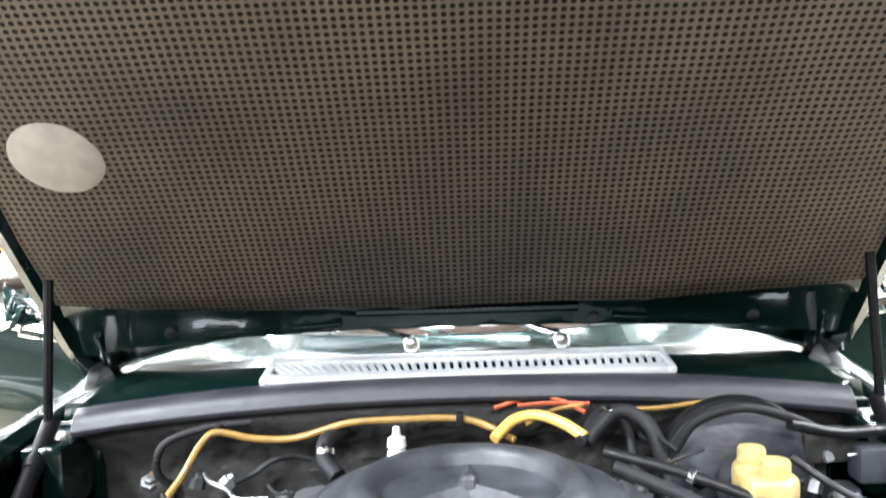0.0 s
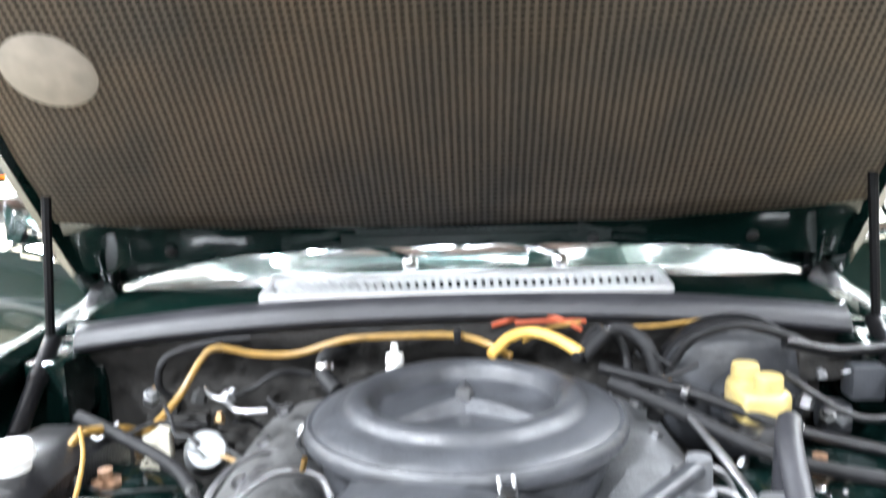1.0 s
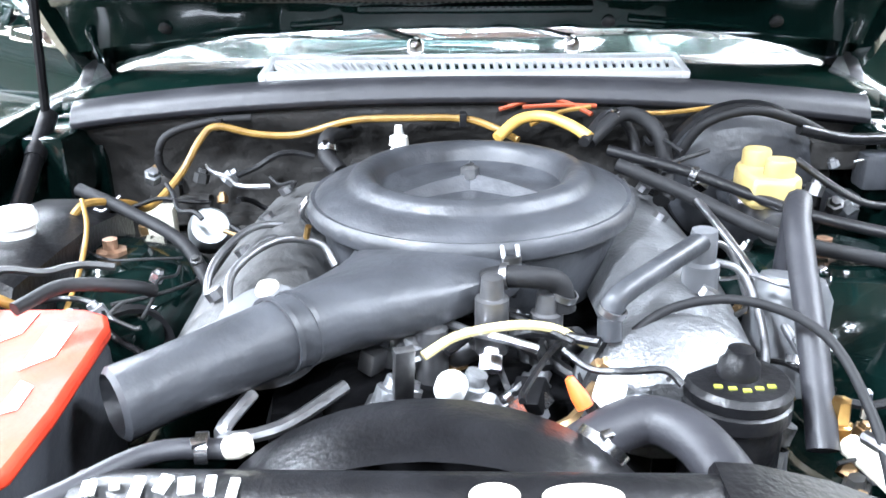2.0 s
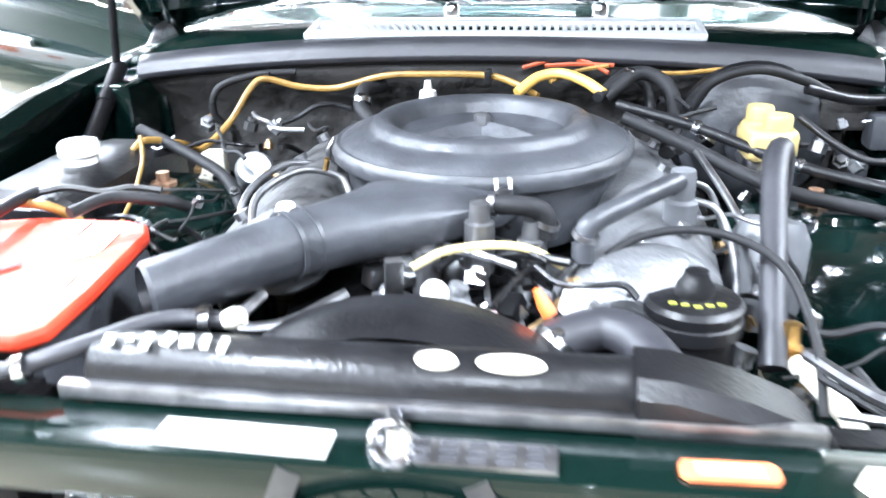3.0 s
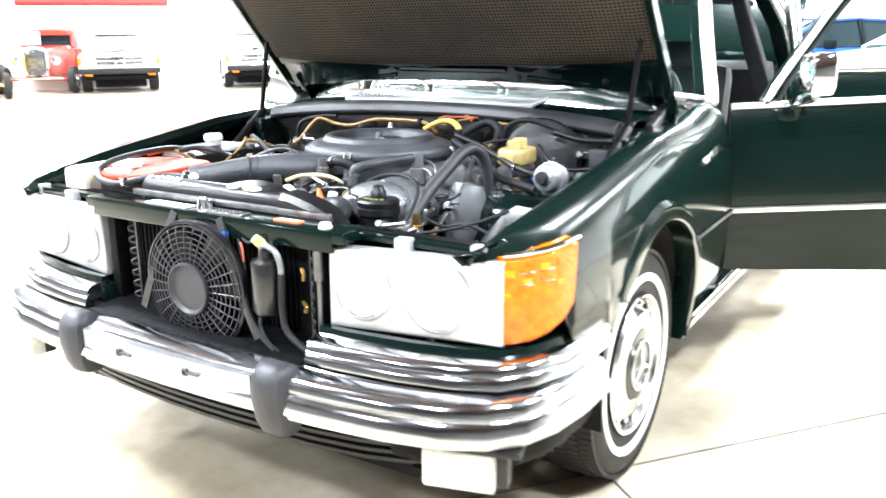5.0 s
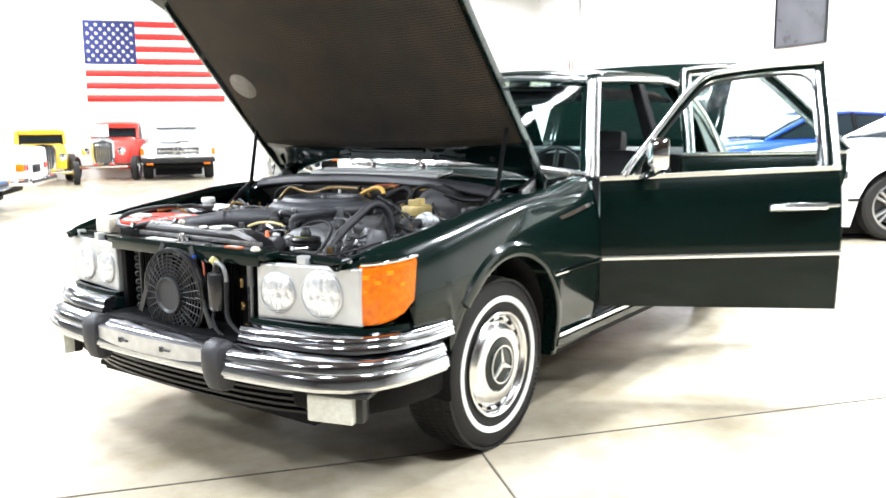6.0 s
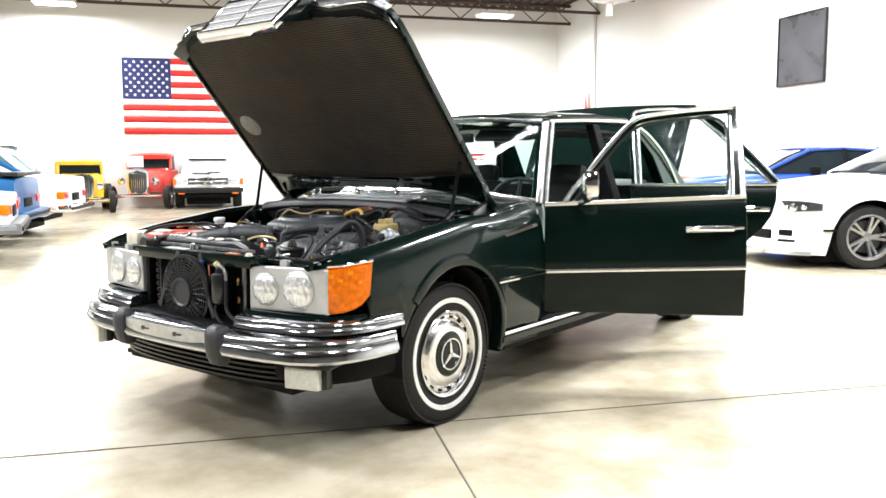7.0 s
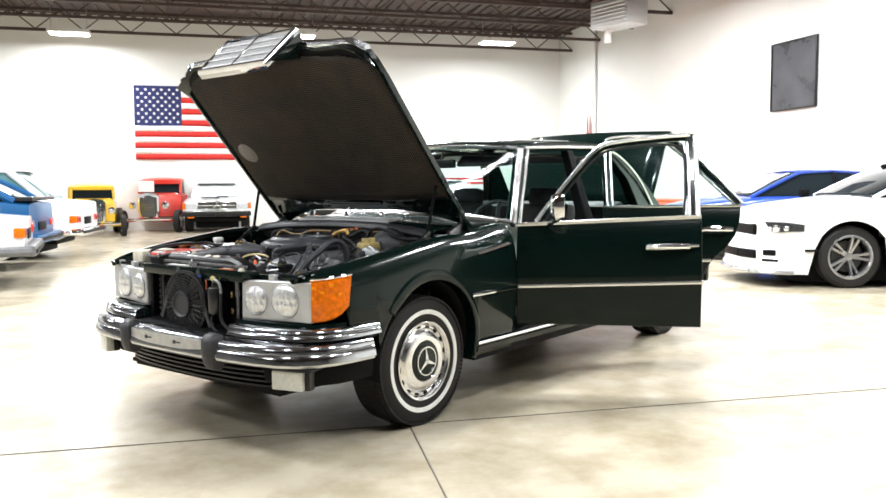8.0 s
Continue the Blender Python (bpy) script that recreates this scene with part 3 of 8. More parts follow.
# doors, standing open
def front_door(sx):
    """Built closed at the hinge line, then swung open."""
    L, top = 1.05, 0.985
    swing = Matrix.Translation((0.905, 0.80, 0)) @ Matrix.Rotation(radians(-61), 4, "Z")
    if sx < 0:
        swing = Matrix.Diagonal((-1, 1, 1, 1)) @ swing

    def put(bm):
        for v in bm.verts:
            v.co.z += 0.036 * v.co.y / L * interp(v.co.z, [(0.42, 0.0), (0.62, 1.0), (1.1, 1.0), (1.45, 0.3)])
        bmesh.ops.transform(bm, matrix=swing, verts=bm.verts)
        return bm

    def skin(z):
        return side_x(1.2, z) - 0.912

    bm = bmnew()
    zs = [0.42, 0.50, 0.58, 0.63, 0.66, 0.70, 0.76, 0.82, 0.88, 0.93, 0.96, 0.985]
    rows = []
    for i in range(2):
        y = i * L
        ring = [(skin(z), y, z) for z in zs] + [(-0.07, y, 0.985), (-0.09, y, 0.9), (-0.10, y, 0.6), (-0.10, y, 0.43)]
        rows.append(ring)
    loft(bm, rows)
    d = part("front_door", put(bm), GREEN, CAR, "open dark green door with a bright waist strip", bevel=0.004)
    bm = bmnew()
    box(bm, (0.008, L / 2, TRIM_Z + 0.003), (0.016, L, 0.022), bev=0.004)
    part("side_strip", put(bm), TRIM, d, "bright side strip")
    bm = bmnew()
    box(bm, (-0.055, L / 2, 0.992), (0.02, L, 0.018), bev=0.004)
    part("waist_strip", put(bm), TRIM, d, "bright waist strip")

    def lean(y, z):
        return (-0.06 - 0.40 * (z - 0.985) - 0.05 * max(0, z - 1.3), y, z)

    frame_pts = [lean(0.10, 0.99), lean(0.22, 1.13), lean(0.36, 1.295), lean(0.44, 1.385), lean(0.50, 1.428), lean(0.60, 1.448), lean(0.8, 1.468), lean(1.0, 1.478)]
    line = spline(frame_pts, 4)
    bm = bmnew()
    rows = []
    for i, p in enumerate(line):
        dd = (line[min(i + 1, len(line) - 1)] - line[max(0, i - 1)]).normalized()
        side = dd.cross(Vector((1, 0, 0))).normalized()
        rows.append([p + side * a + Vector((b, 0, 0)) for a, b in ((-0.022, -0.015), (0.022, -0.015), (0.022, 0.012), (-0.022, 0.012))])
    loft(bm, rows)
    loft(bm, [[Vector(lean(1.0 + a, z)) + Vector((b, 0, 0)) for a, b in ((-0.025, -0.015), (0.045, -0.015), (0.045, 0.012), (-0.025, 0.012))] for z in (0.985, 1.2, 1.495)])
    part("window_frame", put(bm), GREEN, d, "slim window frame", bevel=0.003)
    bm = bmnew()
    tube(bm, [Vector(q) + Vector((0.016, 0.0, 0.010)) for q in frame_pts], 0.013, 8, 4)
    tube(bm, [Vector(lean(1.03, z)) + Vector((0.013, 0, 0)) for z in (0.99, 1.2, 1.485)], 0.014, 8, 3)
    tube(bm, [Vector(lean(0.985, z)) + Vector((0.013, 0, 0)) for z in (1.0, 1.2, 1.44)], 0.007, 8, 3)
    part("frame_moulding", put(bm), TRIM, d, "polished window moulding")
    bm = bmnew()
    tube(bm, [Vector(q) + Vector((-0.018, 0.02, -0.012)) for q in frame_pts], 0.010, 8, 4)
    tube(bm, [Vector(lean(0.972, z)) + Vector((-0.018, 0, 0)) for z in (1.0, 1.2, 1.44)], 0.012, 8, 3)
    part("inner_frame_moulding", put(bm), TRIM, d, "polished inner window moulding")
    bm = bmnew()
    tube(bm, [lean(0.15, 1.005), lean(0.30, 1.185), lean(0.44, 1.345), lean(0.53, 1.40), lean(0.7, 1.425), lean(0.88, 1.432), lean(0.95, 1.40), lean(0.968, 1.33), lean(0.968, 1.15), lean(0.955, 1.02)], 0.008, 8, 4)
    part("window_seal", put(bm), RUBBER, d, "black rubber window channel")
    bm = bmnew()
    poly = [lean(0.13, 0.99), lean(0.36, 1.28), lean(0.46, 1.385), lean(0.60, 1.435), lean(0.97, 1.455), lean(0.98, 0.99)]
    bm.faces.new([bm.verts.new(p) for p in poly])
    g = part("window_pane", put(bm), GLASS, d)
    g.visible_shadow = False
    bm = bmnew()
    box(bm, (0.012, 0.86, 0.855), (0.022, 0.245, 0.032), bev=0.008)
    tube(bm, [(0.018, 0.745, 0.857), (0.042, 0.80, 0.860), (0.048, 0.88, 0.860), (0.034, 0.96, 0.857)], 0.016, 8)
    box(bm, (0.014, 1.0, 0.857), (0.016, 0.06, 0.014), bev=0.004)
    part("door_handle", put(bm), TRIM, d, "chrome pull handle")
    bm = bmnew()
    rows = []
    for dy, k in ((-0.045, 0.55), (-0.035, 0.85), (-0.01, 1.0), (0.03, 1.0), (0.036, 0.94)):
        rows.append([(0.05 + 0.062 * k * a, 0.225 + dy, 1.088 + 0.066 * k * b) for a, b in ((-1, -0.75), (-0.8, -1), (0.8, -1), (1, -0.75), (1, 0.75), (0.8, 1), (-0.8, 1), (-1, 0.75))])
    loft(bm, rows)
    tube(bm, [(-0.05, 0.19, 0.99), (-0.01, 0.2, 1.0), (0.05, 0.225, 1.02)], 0.018, 8)
    part("door_mirror", put(bm), CHROME, d, "chrome door mirror")
    bm = bmnew()
    box(bm, (-0.115, L / 2, 0.72), (0.03, L - 0.1, 0.5), bev=0.012)
    box(bm, (-0.15, L / 2 + 0.1, 0.80), (0.06, 0.5, 0.07), bev=0.02)
    part("door_card", put(bm), SEAT, d, "black door card with armrest")


def rear_door(sx):
    L = 0.97
    swing = Matrix.Translation((0.905, 1.88, 0.065)) @ Matrix.Rotation(radians(-50), 4, "Z")
    if sx < 0:
        swing = Matrix.Diagonal((-1, 1, 1, 1)) @ swing

    def put(bm):
        bmesh.ops.transform(bm, matrix=swing, verts=bm.verts)
        return bm

    def end(z):
        return interp(z, [(0.42, 0.66), (0.55, 0.70), (0.66, 0.76), (0.76, 0.88), (0.86, 0.94), (0.985, 0.97)])

    bm = bmnew()
    rows = []
    for z in (0.42, 0.5, 0.58, 0.66, 0.74, 0.82, 0.9, 0.95, 0.985):
        o = side_x(2.2, z) - 0.915
        rows.append([(o, 0, z), (o, end(z) / 2, z), (o, end(z), z), (-0.08, end(z), z), (-0.08, 0, z)])
    loft(bm, rows)
    d = part("rear_door", put(bm), GREEN, CAR, "open dark green rear door", bevel=0.004)
    bm = bmnew()
    tube(bm, [(-0.06, 0.03, 0.99), (-0.22, 0.05, 1.40), (-0.25, 0.12, 1.46), (-0.25, 0.46, 1.462), (-0.235, 0.58, 1.41), (-0.15, 0.80, 1.19), (-0.06, 0.96, 1.0)], 0.021, 8, 5)
    part("window_frame", put(bm), GREEN, d)
    bm = bmnew()
    tube(bm, [(-0.045, 0.03, 0.995), (-0.2, 0.05, 1.40), (-0.232, 0.12, 1.478), (-0.235, 0.46, 1.48), (-0.215, 0.595, 1.425), (-0.13, 0.815, 1.20), (-0.045, 0.975, 1.005)], 0.009, 8, 5)
    box(bm, (-0.05, 0.485, 0.992), (0.02, 0.97, 0.018), bev=0.004)
    part("frame_moulding", put(bm), TRIM, d, "polished window moulding")
    bm = bmnew()
    tube(bm, [(-0.075, 0.07, 0.995), (-0.225, 0.09, 1.40), (-0.25, 0.15, 1.445), (-0.25, 0.44, 1.445), (-0.235, 0.555, 1.39), (-0.16, 0.77, 1.175), (-0.075, 0.93, 1.0)], 0.012, 8, 5)
    part("inner_frame_moulding", put(bm), TRIM, d, "polished inner window moulding")
    bm = bmnew()
    bm.faces.new([bm.verts.new(p) for p in ((-0.06, 0.05, 0.99), (-0.23, 0.08, 1.43), (-0.23, 0.5, 1.43), (-0.14, 0.79, 1.18), (-0.06, 0.93, 0.99))])
    g = part("window_pane", put(bm), GLASS, d)
    g.visible_shadow = False
    bm = bmnew()
    box(bm, (0.012, 0.78, 0.86), (0.02, 0.22, 0.028), bev=0.006)
    tube(bm, [(0.02, 0.68, 0.862), (0.042, 0.72, 0.864), (0.046, 0.80, 0.864), (0.03, 0.87, 0.862)], 0.016, 8)
    part("door_handle", put(bm), CHROME, d, "chrome pull handle")
    bm = bmnew()
    box(bm, (0.008, 0.37, TRIM_Z + 0.003), (0.016, 0.74, 0.022), bev=0.004)
    part("side_strip", put(bm), TRIM, d)


for sx in (1, -1):
    front_door(sx)
    rear_door(sx)


# wheels
WHEEL_CHROME = mat("wheel_chrome", (0.8, 0.8, 0.81), 0.2, 1.0, 0.1, 20)


def wheel(name, m, label):
    w = part(name, (lambda b: (lathe(b, [(0.185, -0.085), (0.215, -0.097), (0.27, -0.105), (0.312, -0.1), (0.331, -0.082), (0.337, 0.0), (0.331, 0.082), (0.312, 0.1), (0.27, 0.105), (0.215, 0.097), (0.185, 0.085)], None, 48), b)[1])(bmnew()), TYRE, CAR, label)
    w.matrix_basis = m
    # tread blocks
    bm = bmnew()
    for i in range(96):
        a = 2 * math.pi * i / 96
        for x, wd in ((-0.082, 0.034), (-0.04, 0.033), (0.0, 0.033), (0.04, 0.033), (0.082, 0.034)):
            r = 0.3335 - (0.005 if abs(x) > 0.06 else 0)
            box(bm, (r * math.cos(a + x), r * math.sin(a + x), x), (0.012, 0.0185, wd), (0, 0, math.degrees(a + x)))
    part("tread", bm, TYRE, w)
    bm = bmnew()
    lathe(bm, [(0.243, 0.1005), (0.245, 0.1065), (0.266, 0.1075), (0.268, 0.1025)], None, 64)
    part("white_band", bm, WHITEWALL, w, "narrow white sidewall band")
    bm = bmnew()
    lathe(bm, [(0.185, -0.08), (0.18, 0.0), (0.178, 0.05), (0.192, 0.088), (0.203, 0.099), (0.207, 0.1045), (0.203, 0.108), (0.196, 0.105), (0.19, 0.094), (0.184, 0.078)], None, 56)
    part("rim", bm, WHEEL_CHROME, w, "polished steel rim")
    bm = bmnew()
    lathe(bm, [(0.19, 0.079), (0.186, 0.084), (0.18, 0.0845), (0.171, 0.084), (0.165, 0.088), (0.157, 0.098), (0.145, 0.105), (0.12, 0.108), (0.108, 0.108), (0.103, 0.104)], None, 56)
    part("wheel_trim", bm, WHEEL_CHROME, w, "chrome wheel trim ring")
    for i in range(16):
        bm = bmnew()
        box(bm, (0.1765, 0, 0.0848), (0.011, 0.027, 0.006), bev=0.002)
        bmesh.ops.rotate(bm, cent=(0, 0, 0), matrix=Matrix.Rotation(i * math.pi / 8, 3, "Z"), verts=bm.verts)
        part("vent_slot", bm, DARK, w)
    bm = bmnew()
    lathe(bm, [(0.107, 0.102), (0.103, 0.110), (0.07, 0.1145), (0.0, 0.117)], None, 44)
    part("hub_cap", bm, GREEN, w, "green centre cap")
    bm = bmnew()
    lathe(bm, [(0.070, 0.112), (0.070, 0.120), (0.076, 0.120), (0.076, 0.112)], None, 40)
    for k in range(3):
        a = math.pi / 2 + k * 2 * math.pi / 3
        c, s = math.cos(a), math.sin(a)
        prism(bm, [(-0.011 * s, 0.011 * c), (0.075 * c - 0.001 * s, 0.075 * s + 0.001 * c), (0.075 * c + 0.001 * s, 0.075 * s - 0.001 * c), (0.011 * s, -0.011 * c)], pose(0, 0, 0.113), 0.008)
    part("cap_emblem", bm, TRIM, w, "chrome ring emblem with three arms")
    return w


wheel("front_wheel", pose(0.765, 0.0, 0.335, 90, 0, 90) @ pose(0, 0, 0, 0, 0, 8), "whitewall tyre on a chrome wheel")
wheel("front_wheel", pose(-0.765, 0.0, 0.335, 90, 0, -90), "whitewall tyre on a chrome wheel")
wheel("rear_wheel", pose(0.67, 3.22, 0.335, 90, 0, 90), "whitewall tyre on a chrome wheel")
wheel("rear_wheel", pose(-0.67, 3.22, 0.335, 90, 0, -90), "whitewall tyre on a chrome wheel")


# ---- nose ----
LOW_PLAN = [(0.0, -0.945), (0.15, -0.943), (0.3, -0.936), (0.45, -0.925), (0.6, -0.905), (0.72, -0.875), (0.80, -0.833), (0.852, -0.775), (0.884, -0.69), (0.899, -0.59), (0.905, -0.46)]
UP_PLAN = [(0.375, -0.862), (0.45, -0.86), (0.6, -0.843), (0.72, -0.815), (0.80, -0.78), (0.848, -0.715), (0.878, -0.63), (0.891, -0.53), (0.895, -0.40)]


def mirror_plan(plan):
    """The plan from the left end round the nose to the right, outside on its right-hand side."""
    return [(-x, y) for x, y in plan[:0:-1]] + list(plan)


def slant(bm):
    """Turn a headlamp piece so that the lamp's outer end lies further back."""
    bmesh.ops.rotate(bm, cent=(0.588, -0.767, 0), matrix=Matrix.Rotation(radians(7.6), 3, "Z"), verts=bm.verts)
    return bm


def roll(o, z, h, d, n):
    """One rounded rib of a bumper: from its lip at height z it leans back as it rises by h."""
    return [(o - d * (1 - math.cos(radians(a))), z + h * (math.sin(radians(a)) - 0.139) / 0.861) for a in [8 + 78 * k / n for k in range(n + 1)]]


def nose():
    bm = bmnew()
    low = [(-0.04, 0.453), (0.0, 0.452)] + roll(0.028, 0.453, 0.050, 0.028, 6) + roll(0.016, 0.505, 0.030, 0.024, 6) + [(-0.022, 0.543), (-0.05, 0.546), (-0.09, 0.545), (-0.09, 0.52)]
    sweep_plan(bm, mirror_plan(LOW_PLAN), low)
    bump = part("front_bumper", bm, BUMPER_CHROME, CAR, "ribbed chrome front bumper")
    bm = bmnew()
    sweep_plan(bm, mirror_plan(LOW_PLAN), [(-0.03, 0.439), (0.016, 0.439), (0.020, 0.4515), (-0.03, 0.4515)])
    part("bumper_strip", bm, WHITE_PL, bump, "pale lower edge strip")
    for sx in (1, -1):
        bm = bmnew()
        up = [(-0.05, 0.549), (0.0, 0.549)] + roll(0.019, 0.550, 0.029, 0.022, 6) + roll(0.011, 0.580, 0.020, 0.022, 6) + [(-0.03, 0.604), (-0.06, 0.606)]
        sweep_plan(bm, UP_PLAN, up)
        part("upper_bumper", flip(bm, sx), BUMPER_CHROME, bump, "stepped chrome upper bumper section")
        bm = bmnew()
        sweep_plan(bm, UP_PLAN, [(-0.08, 0.53), (-0.01, 0.53), (-0.01, 0.562), (-0.08, 0.562)])
        part("bumper_gap_rubber", flip(bm, sx), RUBBER, bump)
        bm = bmnew()
        sweep_plan(bm, [(x, y + 0.03) for x, y in UP_PLAN], [(-0.03, 0.585), (-0.005, 0.585), (-0.012, 0.618), (-0.03, 0.618)])
        part("headlamp_apron", flip(bm, sx), GREEN, CAR)
        # rubber overrider
        bm = bmnew()
        rows = []
        for z, w, o in ((0.372, 0.030, 0.012), (0.38, 0.040, 0.03), (0.41, 0.046, 0.045), (0.46, 0.048, 0.055), (0.51, 0.048, 0.052), (0.535, 0.042, 0.035), (0.545, 0.03, 0.015)):
            rows.append([(0.335 + w * a, -0.925 - o * b, z + 0.015) for a, b in ((-1, -0.6), (-1, 0.3), (-0.8, 0.8), (-0.4, 1), (0.4, 1), (0.8, 0.8), (1, 0.3), (1, -0.6))])
        loft(bm, rows)
        part("overrider", flip(bm, sx), SEAL, bump, "black rubber overrider")
        # fog lamp
        bm = bmnew()
        box(bm, (0.748, -0.797, 0.379), (0.172, 0.05, 0.096), (0, 0, 16), bev=0.01)
        box(bm, (0.756, -0.792, 0.430), (0.215, 0.125, 0.012), (0, 0, 16), bev=0.004)
        fog = part("fog_lamp", flip(bm, sx), BLACK, CAR, "rectangular fog lamp under the bumper")
        bm = bmnew()
        box(bm, (0.7395, -0.832, 0.377), (0.158, 0.042, 0.088), (0, 0, 16), bev=0.008)
        part("fog_lens", flip(bm, sx), CREAM_LENS, fog, "pale ribbed lens")
        for k in range(7):
            bm = bmnew()
            o = -0.06 + 0.02 * k
            box(bm, (0.7365 + o * 0.96, -0.852 + o * 0.275, 0.378), (0.012, 0.004, 0.074), (0, 0, 16), bev=0.0015)
            part("lens_flute", flip(bm, sx), CREAM_LENS, fog)
        # headlamp unit
        bm = bmnew()
        z0, z1 = 0.645, 0.808
        prism(bm, [(0.382, z0 - 0.032), (0.794, z0 - 0.022), (0.794, z1 + 0.002), (0.408, z1 - 0.004), (0.386, z1 - 0.012)], pose(0, -0.735, 0, 90, 0, 0), 0.035)
        hl = part("headlamp", flip(slant(bm), sx), BEZEL, CAR, "silver bezel with two round lamps", bevel=0.006)
        for cx, r, cz in ((0.470, 0.064, 0.709), (0.645, 0.076, 0.716)):
            bm = bmnew()
            lathe(bm, [(r + 0.005, -0.002), (r + 0.005, 0.007), (r, 0.010), (r - 0.003, 0.006)], pose(cx, -0.769, cz, 90, 0, 0), 36)
            part("lamp_ring", flip(slant(bm), sx), BEZEL, hl)
            bm = bmnew()
            rows = []
            for k in range(15):
                q = 0.999 - 0.97 * k / 14
                row = []
                for i in range(48):
                    u, v = r * q * math.cos(i * math.pi / 24), r * q * math.sin(i * math.pi / 24)
                    pitch = 0.026 if abs(v) < r * 0.3 else 0.019
                    flute = 0.0035 * abs(math.sin(math.pi * (u + (0.006 if v > 0 else 0.0)) / pitch)) + (0.002 if abs(u) < r * 0.18 else 0.0) - (0.002 if -0.12 * r < v < 0.1 * r else 0.0)
                    row.append((cx + u, -0.769 - 0.006 - 0.014 * (1 - q * q) - flute * min(1.0, (1 - q) * 8), cz + v))
                rows.append(row)
            grid(bm, rows, ring=True)
            part("lamp_lens", flip(slant(bm), sx), LAMP_GLASS, hl, "fluted lamp glass", solid=0.002)
        for x in (0.56, 0.735):
            bm = bmnew()
            box(bm, (x, -0.748, 0.818), (0.035, 0.03, 0.035), bev=0.004)
            part("headlamp_tab", flip(slant(bm), sx), BEZEL, hl)
        # wrap-round indicator
        bm = bmnew()
        plan = [(0.788, -0.736), (0.815, -0.718), (0.844, -0.688), (0.865, -0.652), (0.879, -0.61), (0.886, -0.572)]
        rows = []
        for i, (x, y) in enumerate(plan):
            zt = interp(y, [(-0.772, 0.812), (-0.588, 0.834)])
            zb = interp(y, [(-0.772, 0.620), (-0.588, 0.648)]) + (0, 0, 0, 0.004, 0.014, 0.04)[i]
            ys_ = interp(y, [(-0.772, 0.0), (-0.588, -0.02)])
            rows.append([(x - 0.05, y + 0.03 + ys_, zb), (x - 0.008, y + 0.004 + ys_, zb), (x, y + ys_ * 0.9, zb + 0.01), (x + 0.001, y - 0.002 + ys_ * 0.4, (zt + zb) / 2), (x - 0.001, y, zt - 0.01), (x - 0.01, y + 0.005, zt), (x - 0.05, y + 0.03, zt)])
        loft(bm, rows)
        ind = part("indicator_lamp", flip(bm, sx), AMBER, CAR, "amber wrap-round indicator lens")
        bm = bmnew()
        for k in range(1, 6):
            z = 0.655 + 0.025 * k
            tube(bm, [(x + 0.0005, y - 0.0005, z + 0.012 * (i / 5)) for i, (x, y) in enumerate(plan[:-2])], 0.0018, 5, 2)
        part("lens_rib", flip(bm, sx), AMBER_DEEP, ind)
        bm = bmnew()
        box(bm, (0.824, -0.697, 0.73), (0.006, 0.02, 0.15), (0, 0, 40), bev=0.002)
        part("lens_divider", flip(bm, sx), AMBER_DEEP, ind)
        for i in range(4):
            (xa, ya), (xb, yb) = plan[i], plan[i + 1]
            turn = math.degrees(math.atan2(yb - ya, xb - xa))
            for k in range(1 if i == 3 else 0, 6):
                bm = bmnew()
                o = 0.5
                x, y, z = xa + (xb - xa) * o, ya + (yb - ya) * o, 0.664 + 0.0235 * k + 0.006 * i
                lathe(bm, [(0.0145, -0.002), (0.011, 0.0028), (0.0, 0.0034)], Matrix.Translation((x, y, z)) @ pose(0, 0, 0, 90, 0, turn) @ Matrix.Diagonal((1.25, 0.85, 1, 1)) @ pose(0, 0, 0, 0, 0, 45), 4)
                part("lens_facet", flip(bm, sx), AMBER_LIT if (i * 3 + k * 2) % 5 < 2 else AMBER, ind)
        bm = bmnew()
        tube(bm, [(x, y + 0.002, interp(y, [(-0.772, 0.818), (-0.588, 0.84)])) for x, y in plan], 0.006, 6, 3)
        part("fender_edge_moulding", flip(bm, sx), CHROME, CAR)
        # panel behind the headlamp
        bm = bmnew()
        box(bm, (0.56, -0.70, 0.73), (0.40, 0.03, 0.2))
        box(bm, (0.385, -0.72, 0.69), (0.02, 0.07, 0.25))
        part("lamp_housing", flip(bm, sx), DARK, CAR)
    # number plate filler
    bm = bmnew()
    rows = []
    for i in range(13):
        x = -0.285 + 0.57 * i / 12
        y = -0.972 + 0.015 * (x / 0.3) ** 2
        rows.append([(x, y, 0.468), (x, y, 0.525), (x, y + 0.02, 0.527), (x, y + 0.02, 0.466)])
    loft(bm, rows)
    plate = part("plate_holder", bm, PLATE_METAL, bump, "pale blank plate holder")
    for x in (-0.115, 0.115):
        bm = bmnew()
        box(bm, (x, -0.973, 0.497), (0.05, 0.006, 0.006))
        box(bm, (x - 0.018, -0.973, 0.497), (0.016, 0.006, 0.018), bev=0.002)
        part("keyhole_slot", bm, INK, plate)
    # lower intake with slats
    for k in range(5):
        bm = bmnew()
        z = 0.30 + 0.026 * k
        sweep_plan(bm, [(x * 0.78, y + 0.07 + 0.012 * (4 - k)) for x, y in mirror_plan(LOW_PLAN[:7])], [(0.0, z), (0.012, z + 0.003), (0.012, z + 0.012), (-0.02, z + 0.016), (-0.02, z + 0.006)])
        part("intake_slat", bm, BLACK, CAR)
    bm = bmnew()
    sweep_plan(bm, [(x * 0.95, y + 0.20) for x, y in mirror_plan(LOW_PLAN[:9])], [(0.0, 0.36), (0.03, 0.44), (-0.01, 0.44), (-0.05, 0.36)])
    part("front_valance", bm, DARK, CAR)
